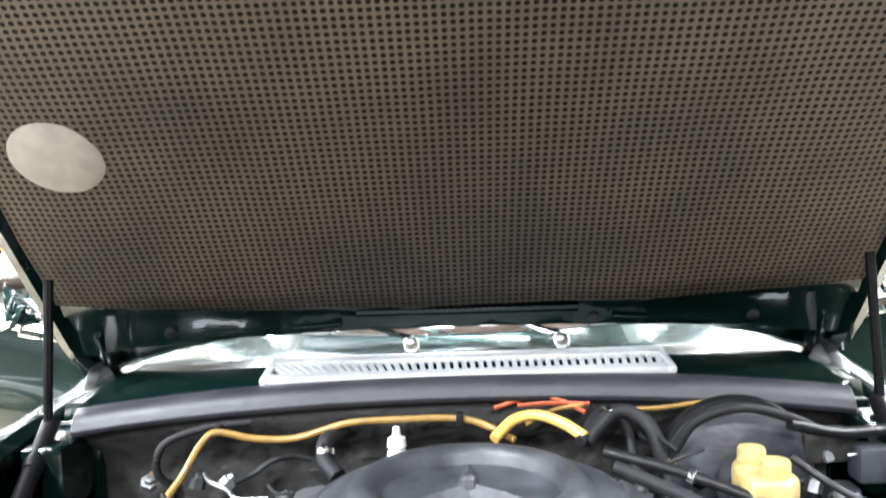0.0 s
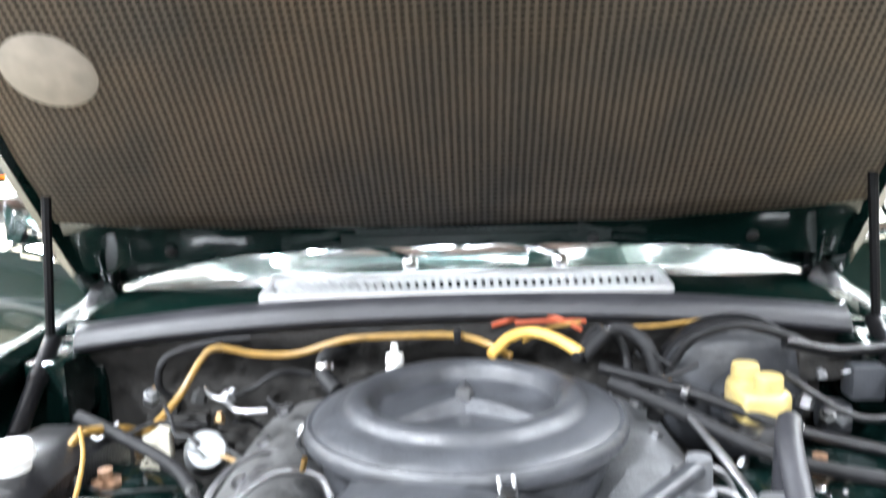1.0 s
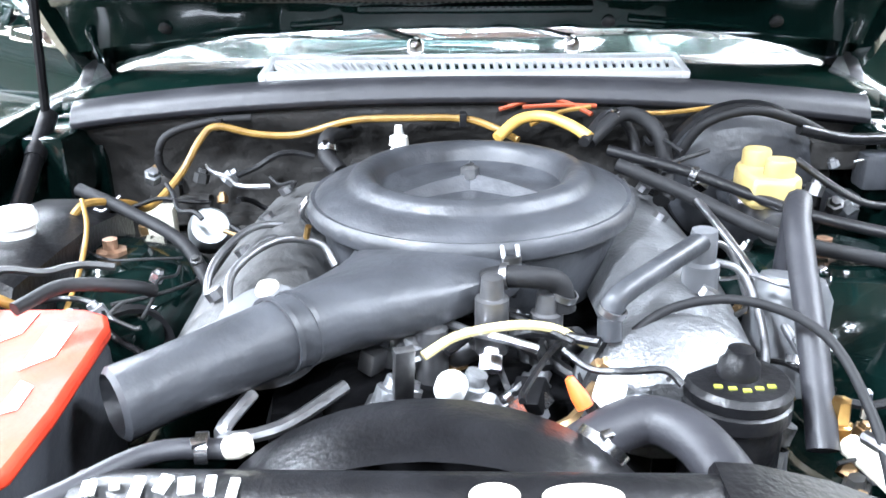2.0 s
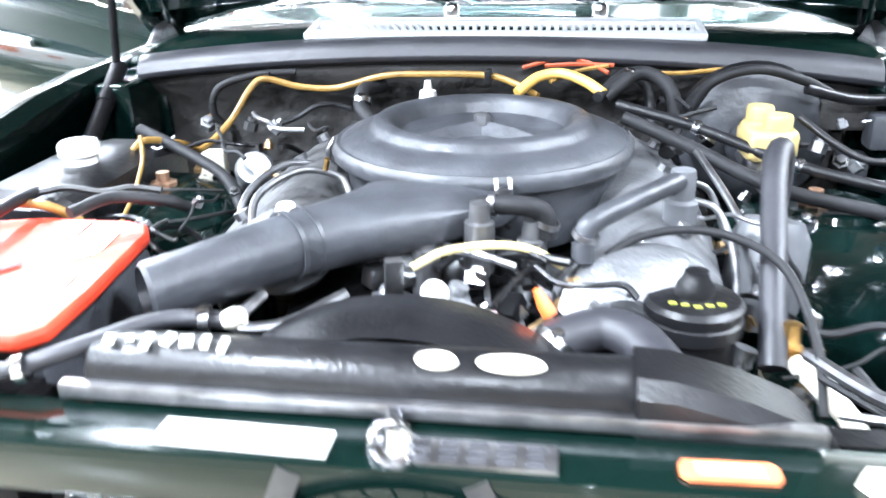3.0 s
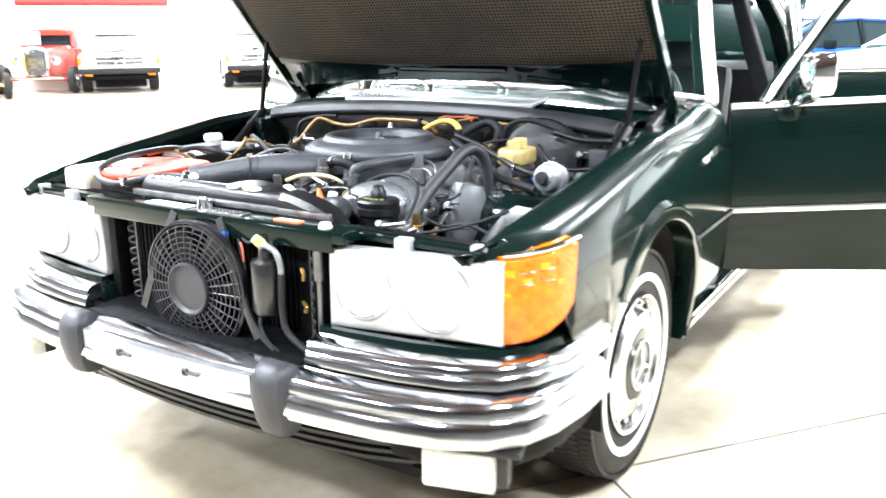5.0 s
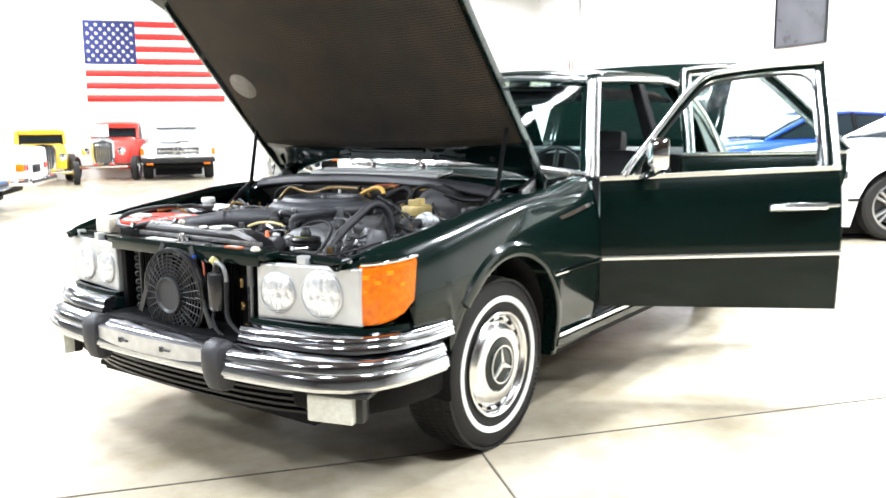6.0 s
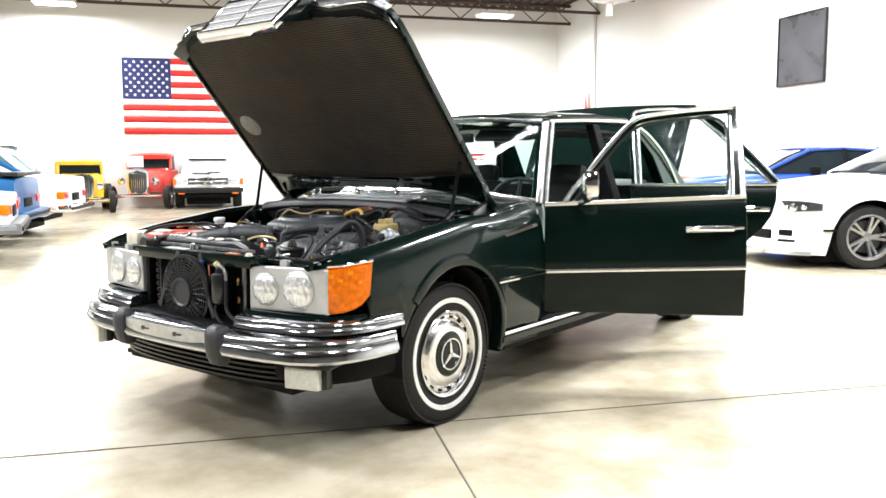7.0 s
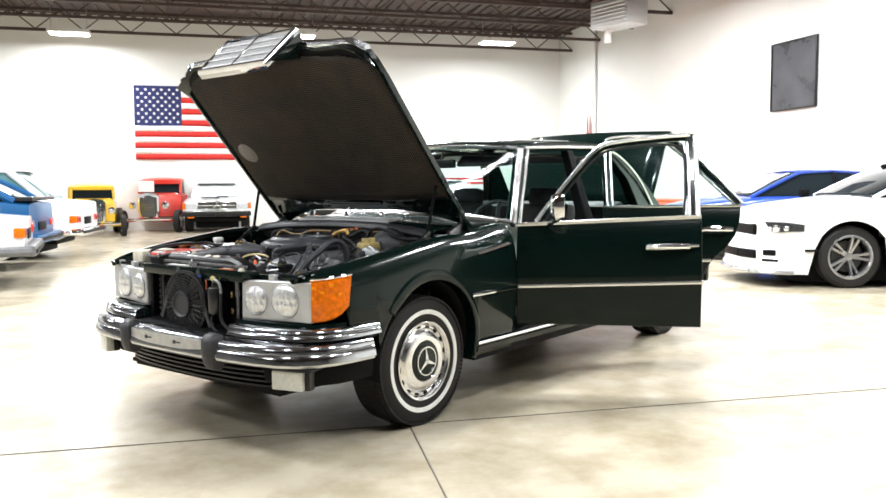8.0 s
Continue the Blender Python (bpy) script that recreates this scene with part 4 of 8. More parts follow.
    # lower corner panels, near-black unlike the green skin above
    for sx in (1, -1):
        bm = bmnew()
        low = [(0.55, -0.80), (0.66, -0.79), (0.74, -0.76), (0.80, -0.71), (0.84, -0.63), (0.855, -0.54), (0.86, -0.42)]
        sweep_plan(bm, low, [(0.0, 0.335), (0.014, 0.36), (0.018, 0.42), (0.018, 0.60), (-0.02, 0.60), (-0.02, 0.335)])
        part("lower_quarter", flip(bm, sx), DARK, CAR, "black undersealed panel below the bumper end")
    # added tray, out of view, that blocks light from the floor under the nose
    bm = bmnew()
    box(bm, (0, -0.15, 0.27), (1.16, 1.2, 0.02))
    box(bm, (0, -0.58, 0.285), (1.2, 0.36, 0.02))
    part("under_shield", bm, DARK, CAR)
    # cross member carrying the hood lock
    bm = bmnew()
    box(bm, (0.01, -0.772, 0.845), (0.86, 0.075, 0.03), bev=0.006)
    box(bm, (0.01, -0.805, 0.832), (0.80, 0.012, 0.045), bev=0.003)
    for sx in (1, -1):
        box(bm, (0.01 + sx * 0.56, -0.715, 0.838), (0.36, 0.055, 0.016), bev=0.004)
    cm = part("lock_panel", bm, GREEN, CAR, "green lock panel over the radiator")
    bm = bmnew()
    box(bm, (-0.122, -0.781, 0.8625), (0.15, 0.036, 0.003), (0, 0, -1.5))
    part("label_sticker", bm, LABEL, cm, "white paper sticker")
    bm = bmnew()
    box(bm, (0.075, -0.783, 0.8625), (0.125, 0.036, 0.003))
    pl = part("data_plate", bm, STEEL, cm, "stamped metal data plate")
    for r in range(3):
        for c in range(5):
            bm = bmnew()
            box(bm, (0.028 + c * 0.023, -0.794 + r * 0.011, 0.865), (0.015, 0.005, 0.002))
            part("plate_line", bm, INK, pl)
    bm = bmnew()
    prism(bm, [(-0.033, -0.0125), (0.033, -0.0125), (0.038, -0.006), (0.038, 0.008), (0.033, 0.0125), (-0.033, 0.0125), (-0.038, 0.006), (-0.038, -0.008)], pose(0.268, -0.783, 0.861, 0, 0, 2), 0.004)
    part("warning_sticker", bm, ORANGE_LABEL, cm, "orange and white warning sticker")
    bm = bmnew()
    box(bm, (0.268, -0.783, 0.8655), (0.05, 0.012, 0.002), (0, 0, 2))
    part("sticker_field", bm, LABEL, cm)
    bm = bmnew()
    lathe(bm, [(0.0, 0.012), (0.013, 0.010), (0.017, 0.0), (0.017, -0.008)], pose(0.376, -0.787, 0.862), 6)
    part("rubber_stop", bm, CREAM, cm, "pale rubber hood stop")
    bm = bmnew()
    lathe(bm, [(0.03, 0.0), (0.03, 0.004), (0.018, 0.006), (0.012, 0.03), (0.0, 0.032)], pose(0.01, -0.783, 0.86) @ Matrix.Diagonal((0.8, 0.8, 0.9, 1)), 18)
    tube(bm, [(-0.012, -0.79, 0.86), (-0.008, -0.79, 0.885), (0.008, -0.788, 0.893), (0.02, -0.785, 0.878)], 0.004, 8)
    box(bm, (0.004, -0.77, 0.872), (0.012, 0.05, 0.016), (0, 20, 15), bev=0.003)
    part("hood_lock", bm, CHROME_WORN, cm, "worn metal hood lock")
    for ob in (cm, *cm.children_recursive):
        ob.data.transform(Matrix.Translation((0, 0, -0.018)))


LAMP_GLASS = mat("silvered_lamp_glass", (0.8, 0.81, 0.82), 0.22, 0.55, 0.22, 32, bump=0.35, bump_scale=55, coat=0.6)
# yellower copy of the amber that holds the lens's bright spots of light
AMBER_LIT = mat("bright_amber_facet", (0.88, 0.27, 0.002), 0.15, 0.0, 0.2, 60, coat=0.3, spec=0.25)
AMBER_DEEP = mat("deep_amber", (0.75, 0.12, 0.003), 0.15, 0.0, 0.1, 40, coat=0.6)
CREAM_LENS = mat("pale_lamp_lens", (0.6, 0.6, 0.54), 0.15, 0.0, 0.1, 60, bump=0.4, bump_scale=120, coat=0.5)
nose()


# ---- open hood ----
TILT_HOOD = 49.0
HOOD = Matrix.Translation((0, 0.475, 1.022)) @ Matrix(((1, 0, 0), (0, -math.cos(radians(TILT_HOOD)), math.sin(radians(TILT_HOOD))), (0, math.sin(radians(TILT_HOOD)), math.cos(radians(TILT_HOOD))))).to_4x4()
# in HOOD: x across, y from hinge to nose, z out of the top skin


def on_hood(bm):
    bmesh.ops.transform(bm, matrix=HOOD, verts=bm.verts)
    return bm


def hood_rear(a):
    """The hood's arched rear edge: a runs from -1 to 1 across."""
    return 0.098 - 0.16 * abs(a) ** 2.8


def hood_front(a):
    """Its front edge, drawn out in the middle over the grille."""
    return 1.218 + 0.057 * max(0.0, 1 - (a / 0.52) ** 4) - 0.085 * max(0.0, abs(a) - 0.86) / 0.14


def hood_half(u):
    return interp(u, [(0, 0.775), (0.3, 0.768), (1.05, 0.765), (1.13, 0.755), (1.18, 0.735), (1.22, 0.71)])


def hood():
    bm = bmnew()
    rows = []
    for j in range(13):
        t = j / 12
        row = []
        for k in range(-12, 13):
            a = k / 12
            u = hood_rear(a) + (hood_front(a) - hood_rear(a)) * t
            crown = 0.02 + 0.03 * (1 - a * a) + 0.028 * max(0, 1 - (a / 0.48) ** 2) * t
            edge = -0.034 if abs(k) == 12 else 0.0
            drop = 0.05 * max(0, (t - 0.88) / 0.12) ** 2 * min(1, abs(a) / 0.45)
            row.append((a * hood_half(u) * (1.0 if abs(k) == 12 else 0.992), u, crown + edge - drop))
        rows.append(row)
    grid(bm, rows)
    hd = part("hood", on_hood(bm), GREEN, CAR, "raised dark green hood with perforated liner", solid=0.004)
    # pressed inner panel behind the liner: a recessed dark edge, a rolled lip and a ribbed band
    bm = bmnew()
    rows = []
    for j in range(11):
        row = []
        for k in range(-24, 25):
            a = k / 24
            e = hood_rear(a)
            lip = 0.112 - 0.062 * abs(a) ** 2.4
            u, z = ((e, 0.024), (e + 0.25 * (lip - e), 0.018), (e + 0.8 * (lip - e), 0.014), (lip - 0.003, 0.004), (lip, -0.004), (lip + 0.006, -0.008), (lip + 0.014, -0.006),
                    (0.5 * (lip + 0.195), 0.002), (0.178, 0.0), (0.184, -0.006), (0.235, -0.002))[j]
            if j in (7, 8, 9):
                u += 0.012 * math.sin(a * 9.0) * (1 - abs(a))
            row.append((0.768 * a, u, z + 0.0015 * math.sin(k * 1.7 + j)))
        rows.append(row)
    grid(bm, rows)
    inner = part("inner_panel", on_hood(bm), HOOD_INNER, hd, "pressed dark green inner hood panel", solid=0.004)
    for x, w, h in ((-0.42, 0.14, 0.008), (-0.27, 0.10, 0.012), (0.02, 0.42, 0.02), (0.36, 0.13, 0.012), (0.46, 0.10, 0.008)):
        bm = bmnew()
        u = 0.128 - 0.062 * abs(x / 0.768) ** 2.4 + h / 2 if abs(x) > 0.1 else 0.165
        box(bm, (x, u, -0.006), (w, h, 0.012), (0, 0, -22 * x), bev=0.0045)
        part("pressed_rib", on_hood(bm), HOOD_INNER, inner)
    for x in (-0.555, -0.247, 0.262, 0.565):
        bm = bmnew()
        lathe(bm, [(0.012, 0.006), (0.012, -0.009), (0.009, -0.011), (0.0, -0.0115)], pose(x, 0.13 - 0.02 * abs(x), 0.0), 16)
        part("plug", on_hood(bm), RUBBER, inner)
    for sx in (1, -1):
        bm = bmnew()
        box(bm, (sx * 0.705, 0.075, 0.0), (0.014, 0.10, 0.03), (0, 0, sx * 8), bev=0.006)
        part("side_gusset", on_hood(bm), HOOD_INNER, inner)
    # folded side and front rims
    for sx in (1, -1):
        bm = bmnew()
        rows = []
        for u in (-0.05, 0.1, 0.25, 0.5, 0.75, 1.0, 1.1, 1.16):
            h = hood_half(u)
            rows.append([(sx * h, u, 0.012), (sx * h, u, -0.020), (sx * (h - 0.016), u, -0.022), (sx * (h - 0.03), u, -0.006), (sx * (h - 0.03), u, 0.012)])
        loft(bm, rows)
        part("side_rim", on_hood(bm), GREEN_BAY, hd)
    bm = bmnew()
    rows = []
    for k in range(-14, 15):
        a = k / 14
        e = hood_front(a * 0.95) - 0.02
        x = a * 0.70
        rows.append([(x, e - 0.05, 0.012), (x, e - 0.05, -0.012), (x, e, -0.012), (x, e + 0.012, 0.012)])
    loft(bm, rows)
    part("front_rim", on_hood(bm), DARK, hd)
    # liner
    bm = bmnew()
    uv = bm.loops.layers.uv.new("liner")
    n, m = 30, 20
    vs = []
    for j in range(m + 1):
        t = j / m
        row = []
        for i in range(n + 1):
            a = -1 + 2 * i / n
            u0 = 0.195 + 0.026 * a * a
            u1 = 1.165 + 0.03 * max(0, 1 - (a / 0.7) ** 4) - 0.05 * max(0, abs(a) - 0.8) / 0.2
            u = u0 + (u1 - u0) * t
            h = interp(u, [(0.2, 0.742), (1.05, 0.728), (1.17, 0.69)])
            z = -0.006 - 0.012 * (1 - abs(a) ** 8) + 0.005 * noise.noise((a * 3, u * 4, 0)) + 0.003 * noise.noise((a * 9, u * 9, 3))
            row.append(bm.verts.new((a * h, u, z)))
        vs.append(row)
    for j in range(m):
        for i in range(n):
            f = bm.faces.new((vs[j][i], vs[j][i + 1], vs[j + 1][i + 1], vs[j + 1][i]))
            for lp in f.loops:
                lp[uv].uv = (lp.vert.co.x, lp.vert.co.y)
    part("hood_liner", on_hood(bm), LINER, hd, "grey-brown perforated sound-deadening liner", solid=0.006)
    bm = bmnew()
    lathe(bm, [(0.0, -0.0275), (0.062, -0.0275), (0.072, -0.022)], pose(-0.60, 0.59, 0), 48)
    part("worn_spot", on_hood(bm), SPOT, hd, "pale worn round patch on the liner")
    # grille shell hung from the nose of the hood; its local y runs down the grille, z out of its face
    GR = Matrix.Translation((0, 1.285, 0.066)) @ pose(0, 0, 0, -92, 0, 0)

    def putg(bm):
        bmesh.ops.transform(bm, matrix=HOOD @ GR, verts=bm.verts)
        return bm

    W, Hg = 0.255, 0.25
    bm = bmnew()
    prof = [(0.0, -0.03), (0.0, 0.014), (0.006, 0.022), (0.014, 0.02), (0.02, 0.008), (0.02, -0.03)]
    ring = [(-W, 0, -1, -1), (W, 0, 1, -1), (W * 0.97, Hg, 1, 1), (-W * 0.97, Hg, -1, 1)]
    grid(bm, [[(x + sx * o, y + sy * o, z) for o, z in prof] for x, y, sx, sy in ring + ring[:1]], False)
    gr = part("radiator_grille", putg(bm), BUMPER_CHROME, hd, "chrome radiator grille on the raised hood", solid=0.004)
    bm = bmnew()
    box(bm, (0, Hg / 2, -0.03), (2 * W, Hg, 0.008))
    part("grille_backing", putg(bm), BLACK, gr)
    for r in range(16):
        bm = bmnew()
        y = Hg * (r + 0.7) / 16.4
        box(bm, (0, y, 0.006 if r % 4 == 3 else 0.0), (2 * W - 0.004, 0.008 if r % 4 == 3 else 0.0055, 0.026))
        part("grille_bar", putg(bm), STEEL_GRILLE, gr)
    for c in range(44):
        bm = bmnew()
        box(bm, (-W + 0.02 + (2 * W - 0.04) * c / 43, Hg / 2, -0.010), (0.0035, Hg - 0.01, 0.024))
        part("grille_upright", putg(bm), STEEL_GRILLE, gr)
    bm = bmnew()
    box(bm, (0, Hg / 2, 0.006), (0.014, Hg, 0.03), bev=0.003)
    part("grille_centre_bar", putg(bm), CHROME, gr)
    bm = bmnew()
    box(bm, (0, Hg + 0.012, -0.012), (2 * W - 0.02, 0.012, 0.03), bev=0.004)
    part("grille_sill", putg(bm), GLOSS_SHELL, gr)
    # painted grille shell sides and chrome lips beside it
    for sx in (1, -1):
        bm = bmnew()
        loft(bm, [[(sx * 0.295, 1.283, 0.06), (sx * 0.295, 1.16, 0.03), (sx * 0.295, 1.18, -0.02), (sx * 0.295, 1.283, -0.19)], [(sx * 0.303, 1.283, 0.06), (sx * 0.303, 1.16, 0.03), (sx * 0.303, 1.18, -0.02), (sx * 0.303, 1.283, -0.19)]])
        part("shell_side", on_hood(bm), GLOSS_SHELL, gr)
        bm = bmnew()
        rows = []
        for k in range(11):
            t = k / 10
            x = sx * (0.31 + 0.40 * t)
            u = 1.232 - 0.02 * t ** 0.6 - 0.045 * max(0, t - 0.8) / 0.2
            z = 0.055 - 0.015 * t
            dd = 0.025
            rows.append([(x, u - 0.02, z + 0.012), (x, u + 0.008, z), (x, u + 0.012, z - dd), (x, u + 0.002, z - dd - 0.012), (x, u - 0.012, z - dd), (x, u - 0.014, z - 0.01)])
        loft(bm, rows)
        part("nose_moulding", on_hood(bm), BUMPER_CHROME, hd, "chrome nose moulding beside the grille")


HOOD_INNER = mat("hood_inner_green", (0.002, 0.008, 0.0072), 0.2, 0.0, 0.3, 12, coat=0.4, spec=0.2)
GLOSS_SHELL = mat("black_shell", (0.004, 0.008, 0.007), 0.15, 0.0, 0.2, 12, coat=0.8)
SPOT = mat("worn_felt", (0.2, 0.19, 0.175), 0.85, 0.0, 0.15, 30)
STEEL_GRILLE = mat("satin_grille", (0.72, 0.72, 0.73), 0.35, 0.35, 0.12, 30)
hood()


# hood stays
for sx in (1, -1):
    bm = bmnew()
    tube(bm, [(0.70, 0.02, 0.865), (0.715, 0.20, 0.985)], 0.0165, 14)
    band(bm, (0.7085, 0.122, 0.933), (0.015, 0.18, 0.12), 0.0165, 0.02)
    part("stay_arm", flip(bm, sx), BLACK, CAR, "black stay cylinder")
    bm = bmnew()
    tube(bm, [(0.715, 0.19, 0.985), (0.715, 0.25, 1.24)], 0.009, 8)
    part("hood_stay", flip(bm, sx), DARK, CAR, "black telescopic hood stay")
    bm = bmnew()
    box(bm, (0.735, 0.42, 0.985), (0.03, 0.14, 0.06), (25, 0, 0), bev=0.008)
    part("hood_hinge", flip(bm, sx), STEEL, CAR)


# ---- cowl, wipers, firewall ----
COWL_ALU = mat("bright_cowl_metal", (0.8, 0.81, 0.82), 0.35, 0.55, 0.08, 30)


def cowl():
    def cy(u):
        return 0.225 - 0.02 * u * u

    def cz(u):
        return 1.022 - 0.038 * abs(u) ** 2.2

    bm = bmnew()
    rows = []
    for i in range(33):
        u = -1 + i / 16
        x, y, z = u * 0.675, cy(u), cz(u)
        rows.append([(x, y + 0.01, z - 0.034), (x, y - 0.010, z - 0.025), (x, y - 0.014, z - 0.016), (x, y - 0.008, z - 0.004), (x, y - 0.004, z + 0.004), (x, y + 0.010, z + 0.014), (x, y + 0.03, z + 0.018), (x, y + 0.045, z + 0.010), (x, y + 0.045, z - 0.04)])
    loft(bm, rows)
    part("cowl_seal", bm, SEAL, CAR, "wide grey-black rubber cowl seal", bevel=0.002)
    bm = bmnew()
    rows = []
    for i in range(33):
        u = -1 + i / 16
        x = u * 0.71
        yb, zb = 0.56 + 0.37 * u * u, 1.063 - 0.065 * u * u
        y0, z0 = cy(u) + 0.035, cz(u) + 0.004
        rows.append([(x, y0, z0 - 0.01), (x, y0 + 0.03, z0 + 0.012), (x, y0 + (yb - y0) * 0.5, z0 + (zb - z0) * 0.5 + 0.012), (x, yb, zb), (x, yb + 0.03, zb - 0.03)])
    grid(bm, rows)
    cp = part("cowl_panel", bm, GREEN, CAR, "dark green cowl panel", solid=0.004)
    # flat plate just below the slats; its colour stands for shade in the slots
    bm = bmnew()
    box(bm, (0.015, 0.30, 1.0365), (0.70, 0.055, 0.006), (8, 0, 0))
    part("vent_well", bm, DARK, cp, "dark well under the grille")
    for y, z, d in ((0.262, 1.0375, 0.028), (0.345, 1.050, 0.034)):
        bm = bmnew()
        box(bm, (0.015, y, z), (0.735, d, 0.014), (8, 0, 0), bev=0.004)
        part("vent_frame", bm, COWL_ALU, cp, "bright fresh-air grille frame")
    for x in (-0.3455, 0.3755):
        bm = bmnew()
        box(bm, (x, 0.30, 1.044), (0.014, 0.11, 0.014), (8, 0, 0), bev=0.004)
        part("vent_frame", bm, COWL_ALU, cp)
    slat = None
    for i in range(46):
        x = -0.325 + 0.687 * i / 45
        lean = interp(x, [(-0.33, 42), (-0.05, 6), (0.1, 0), (0.36, -8)])
        if slat is None:
            bm = bmnew()
            box(bm, (0, 0, 0), (0.0085, 0.064, 0.010), bev=0.002)
            slat = part("vent_slat", bm, COWL_ALU, cp)
            ob = slat
        else:
            ob = new("vent_slat", slat.data)
            ob.parent = cp
        ob.matrix_basis = pose(1.045 * x, 0.304, 1.0435, 8, 0, lean)
    bm = bmnew()
    rows = []
    for i in range(25):
        u = -1 + i / 12
        x, yb, zb = u * 0.70, 0.515 + 0.37 * u * u, 1.060 - 0.06 * u * u
        rows.append([(x, yb - 0.02, zb - 0.008), (x, yb - 0.018, zb + 0.010), (x, yb + 0.025, zb + 0.014), (x, yb + 0.03, zb - 0.008)])
    loft(bm, rows)
    part("cowl_moulding", bm, CHROME, cp, "bright cowl moulding")
    for x0, x1 in ((-0.09, -0.50), (0.20, -0.22)):
        bm = bmnew()
        lathe(bm, [(0.016, 0.0), (0.016, 0.02), (0.01, 0.028), (0, 0.029)], pose(x0, 0.40, 1.055), 14)
        tube(bm, [(x0, 0.40, 1.082), ((x0 + x1) / 2, 0.56, 1.118), (x1 + 0.1, 0.65, 1.125)], 0.008, 8)
        wp = part("wiper_arm", bm, CHROME, CAR, "bright wiper arm")
        bm = bmnew()
        tube(bm, [(x1 - 0.16, 0.735, 1.10), (x1 + 0.1, 0.675, 1.115), (x1 + 0.38, 0.63, 1.115)], 0.007, 6)
        part("wiper_blade", bm, CHROME_WORN, wp)
    # firewall
    bm = bmnew()
    rows = []
    for i in range(21):
        u = -1 + i / 10
        x = u * 0.665
        y = cy(u) + 0.02
        rows.append([(x, y - 0.01, cz(u) - 0.02), (x, y + 0.0, 0.945), (x, y + 0.03, 0.915), (x, y + 0.04, 0.88), (x, y + 0.035, 0.70), (x, y + 0.03, 0.45)])
    grid(bm, rows)
    fw = part("firewall", bm, GRIME, CAR, "grimy dark insulated firewall", solid=0.006)
    rnd = random.Random(4)
    for k in range(16):
        bm = bmnew()
        x = rnd.uniform(-0.6, 0.6)
        box(bm, (x, 0.265, rnd.uniform(0.70, 0.91)), (rnd.uniform(0.03, 0.12), 0.03, rnd.uniform(0.02, 0.07)), bev=0.006)
        part("firewall_bracket", bm, GRIME, fw)
    for sx in (1, -1):
        bm = bmnew()
        box(bm, (0.70, 0.24, 0.90), (0.08, 0.22, 0.12), bev=0.01)
        box(bm, (0.69, 0.35, 0.86), (0.09, 0.2, 0.22), bev=0.01)
        part("bay_corner", flip(bm, sx), GREEN_BAY, CAR)


cowl()


# ---- cabin ----
DASH = mat("dash_vinyl", (0.42, 0.52, 0.5), 0.4, 0.0, 0.15, 14, bump=0.1)


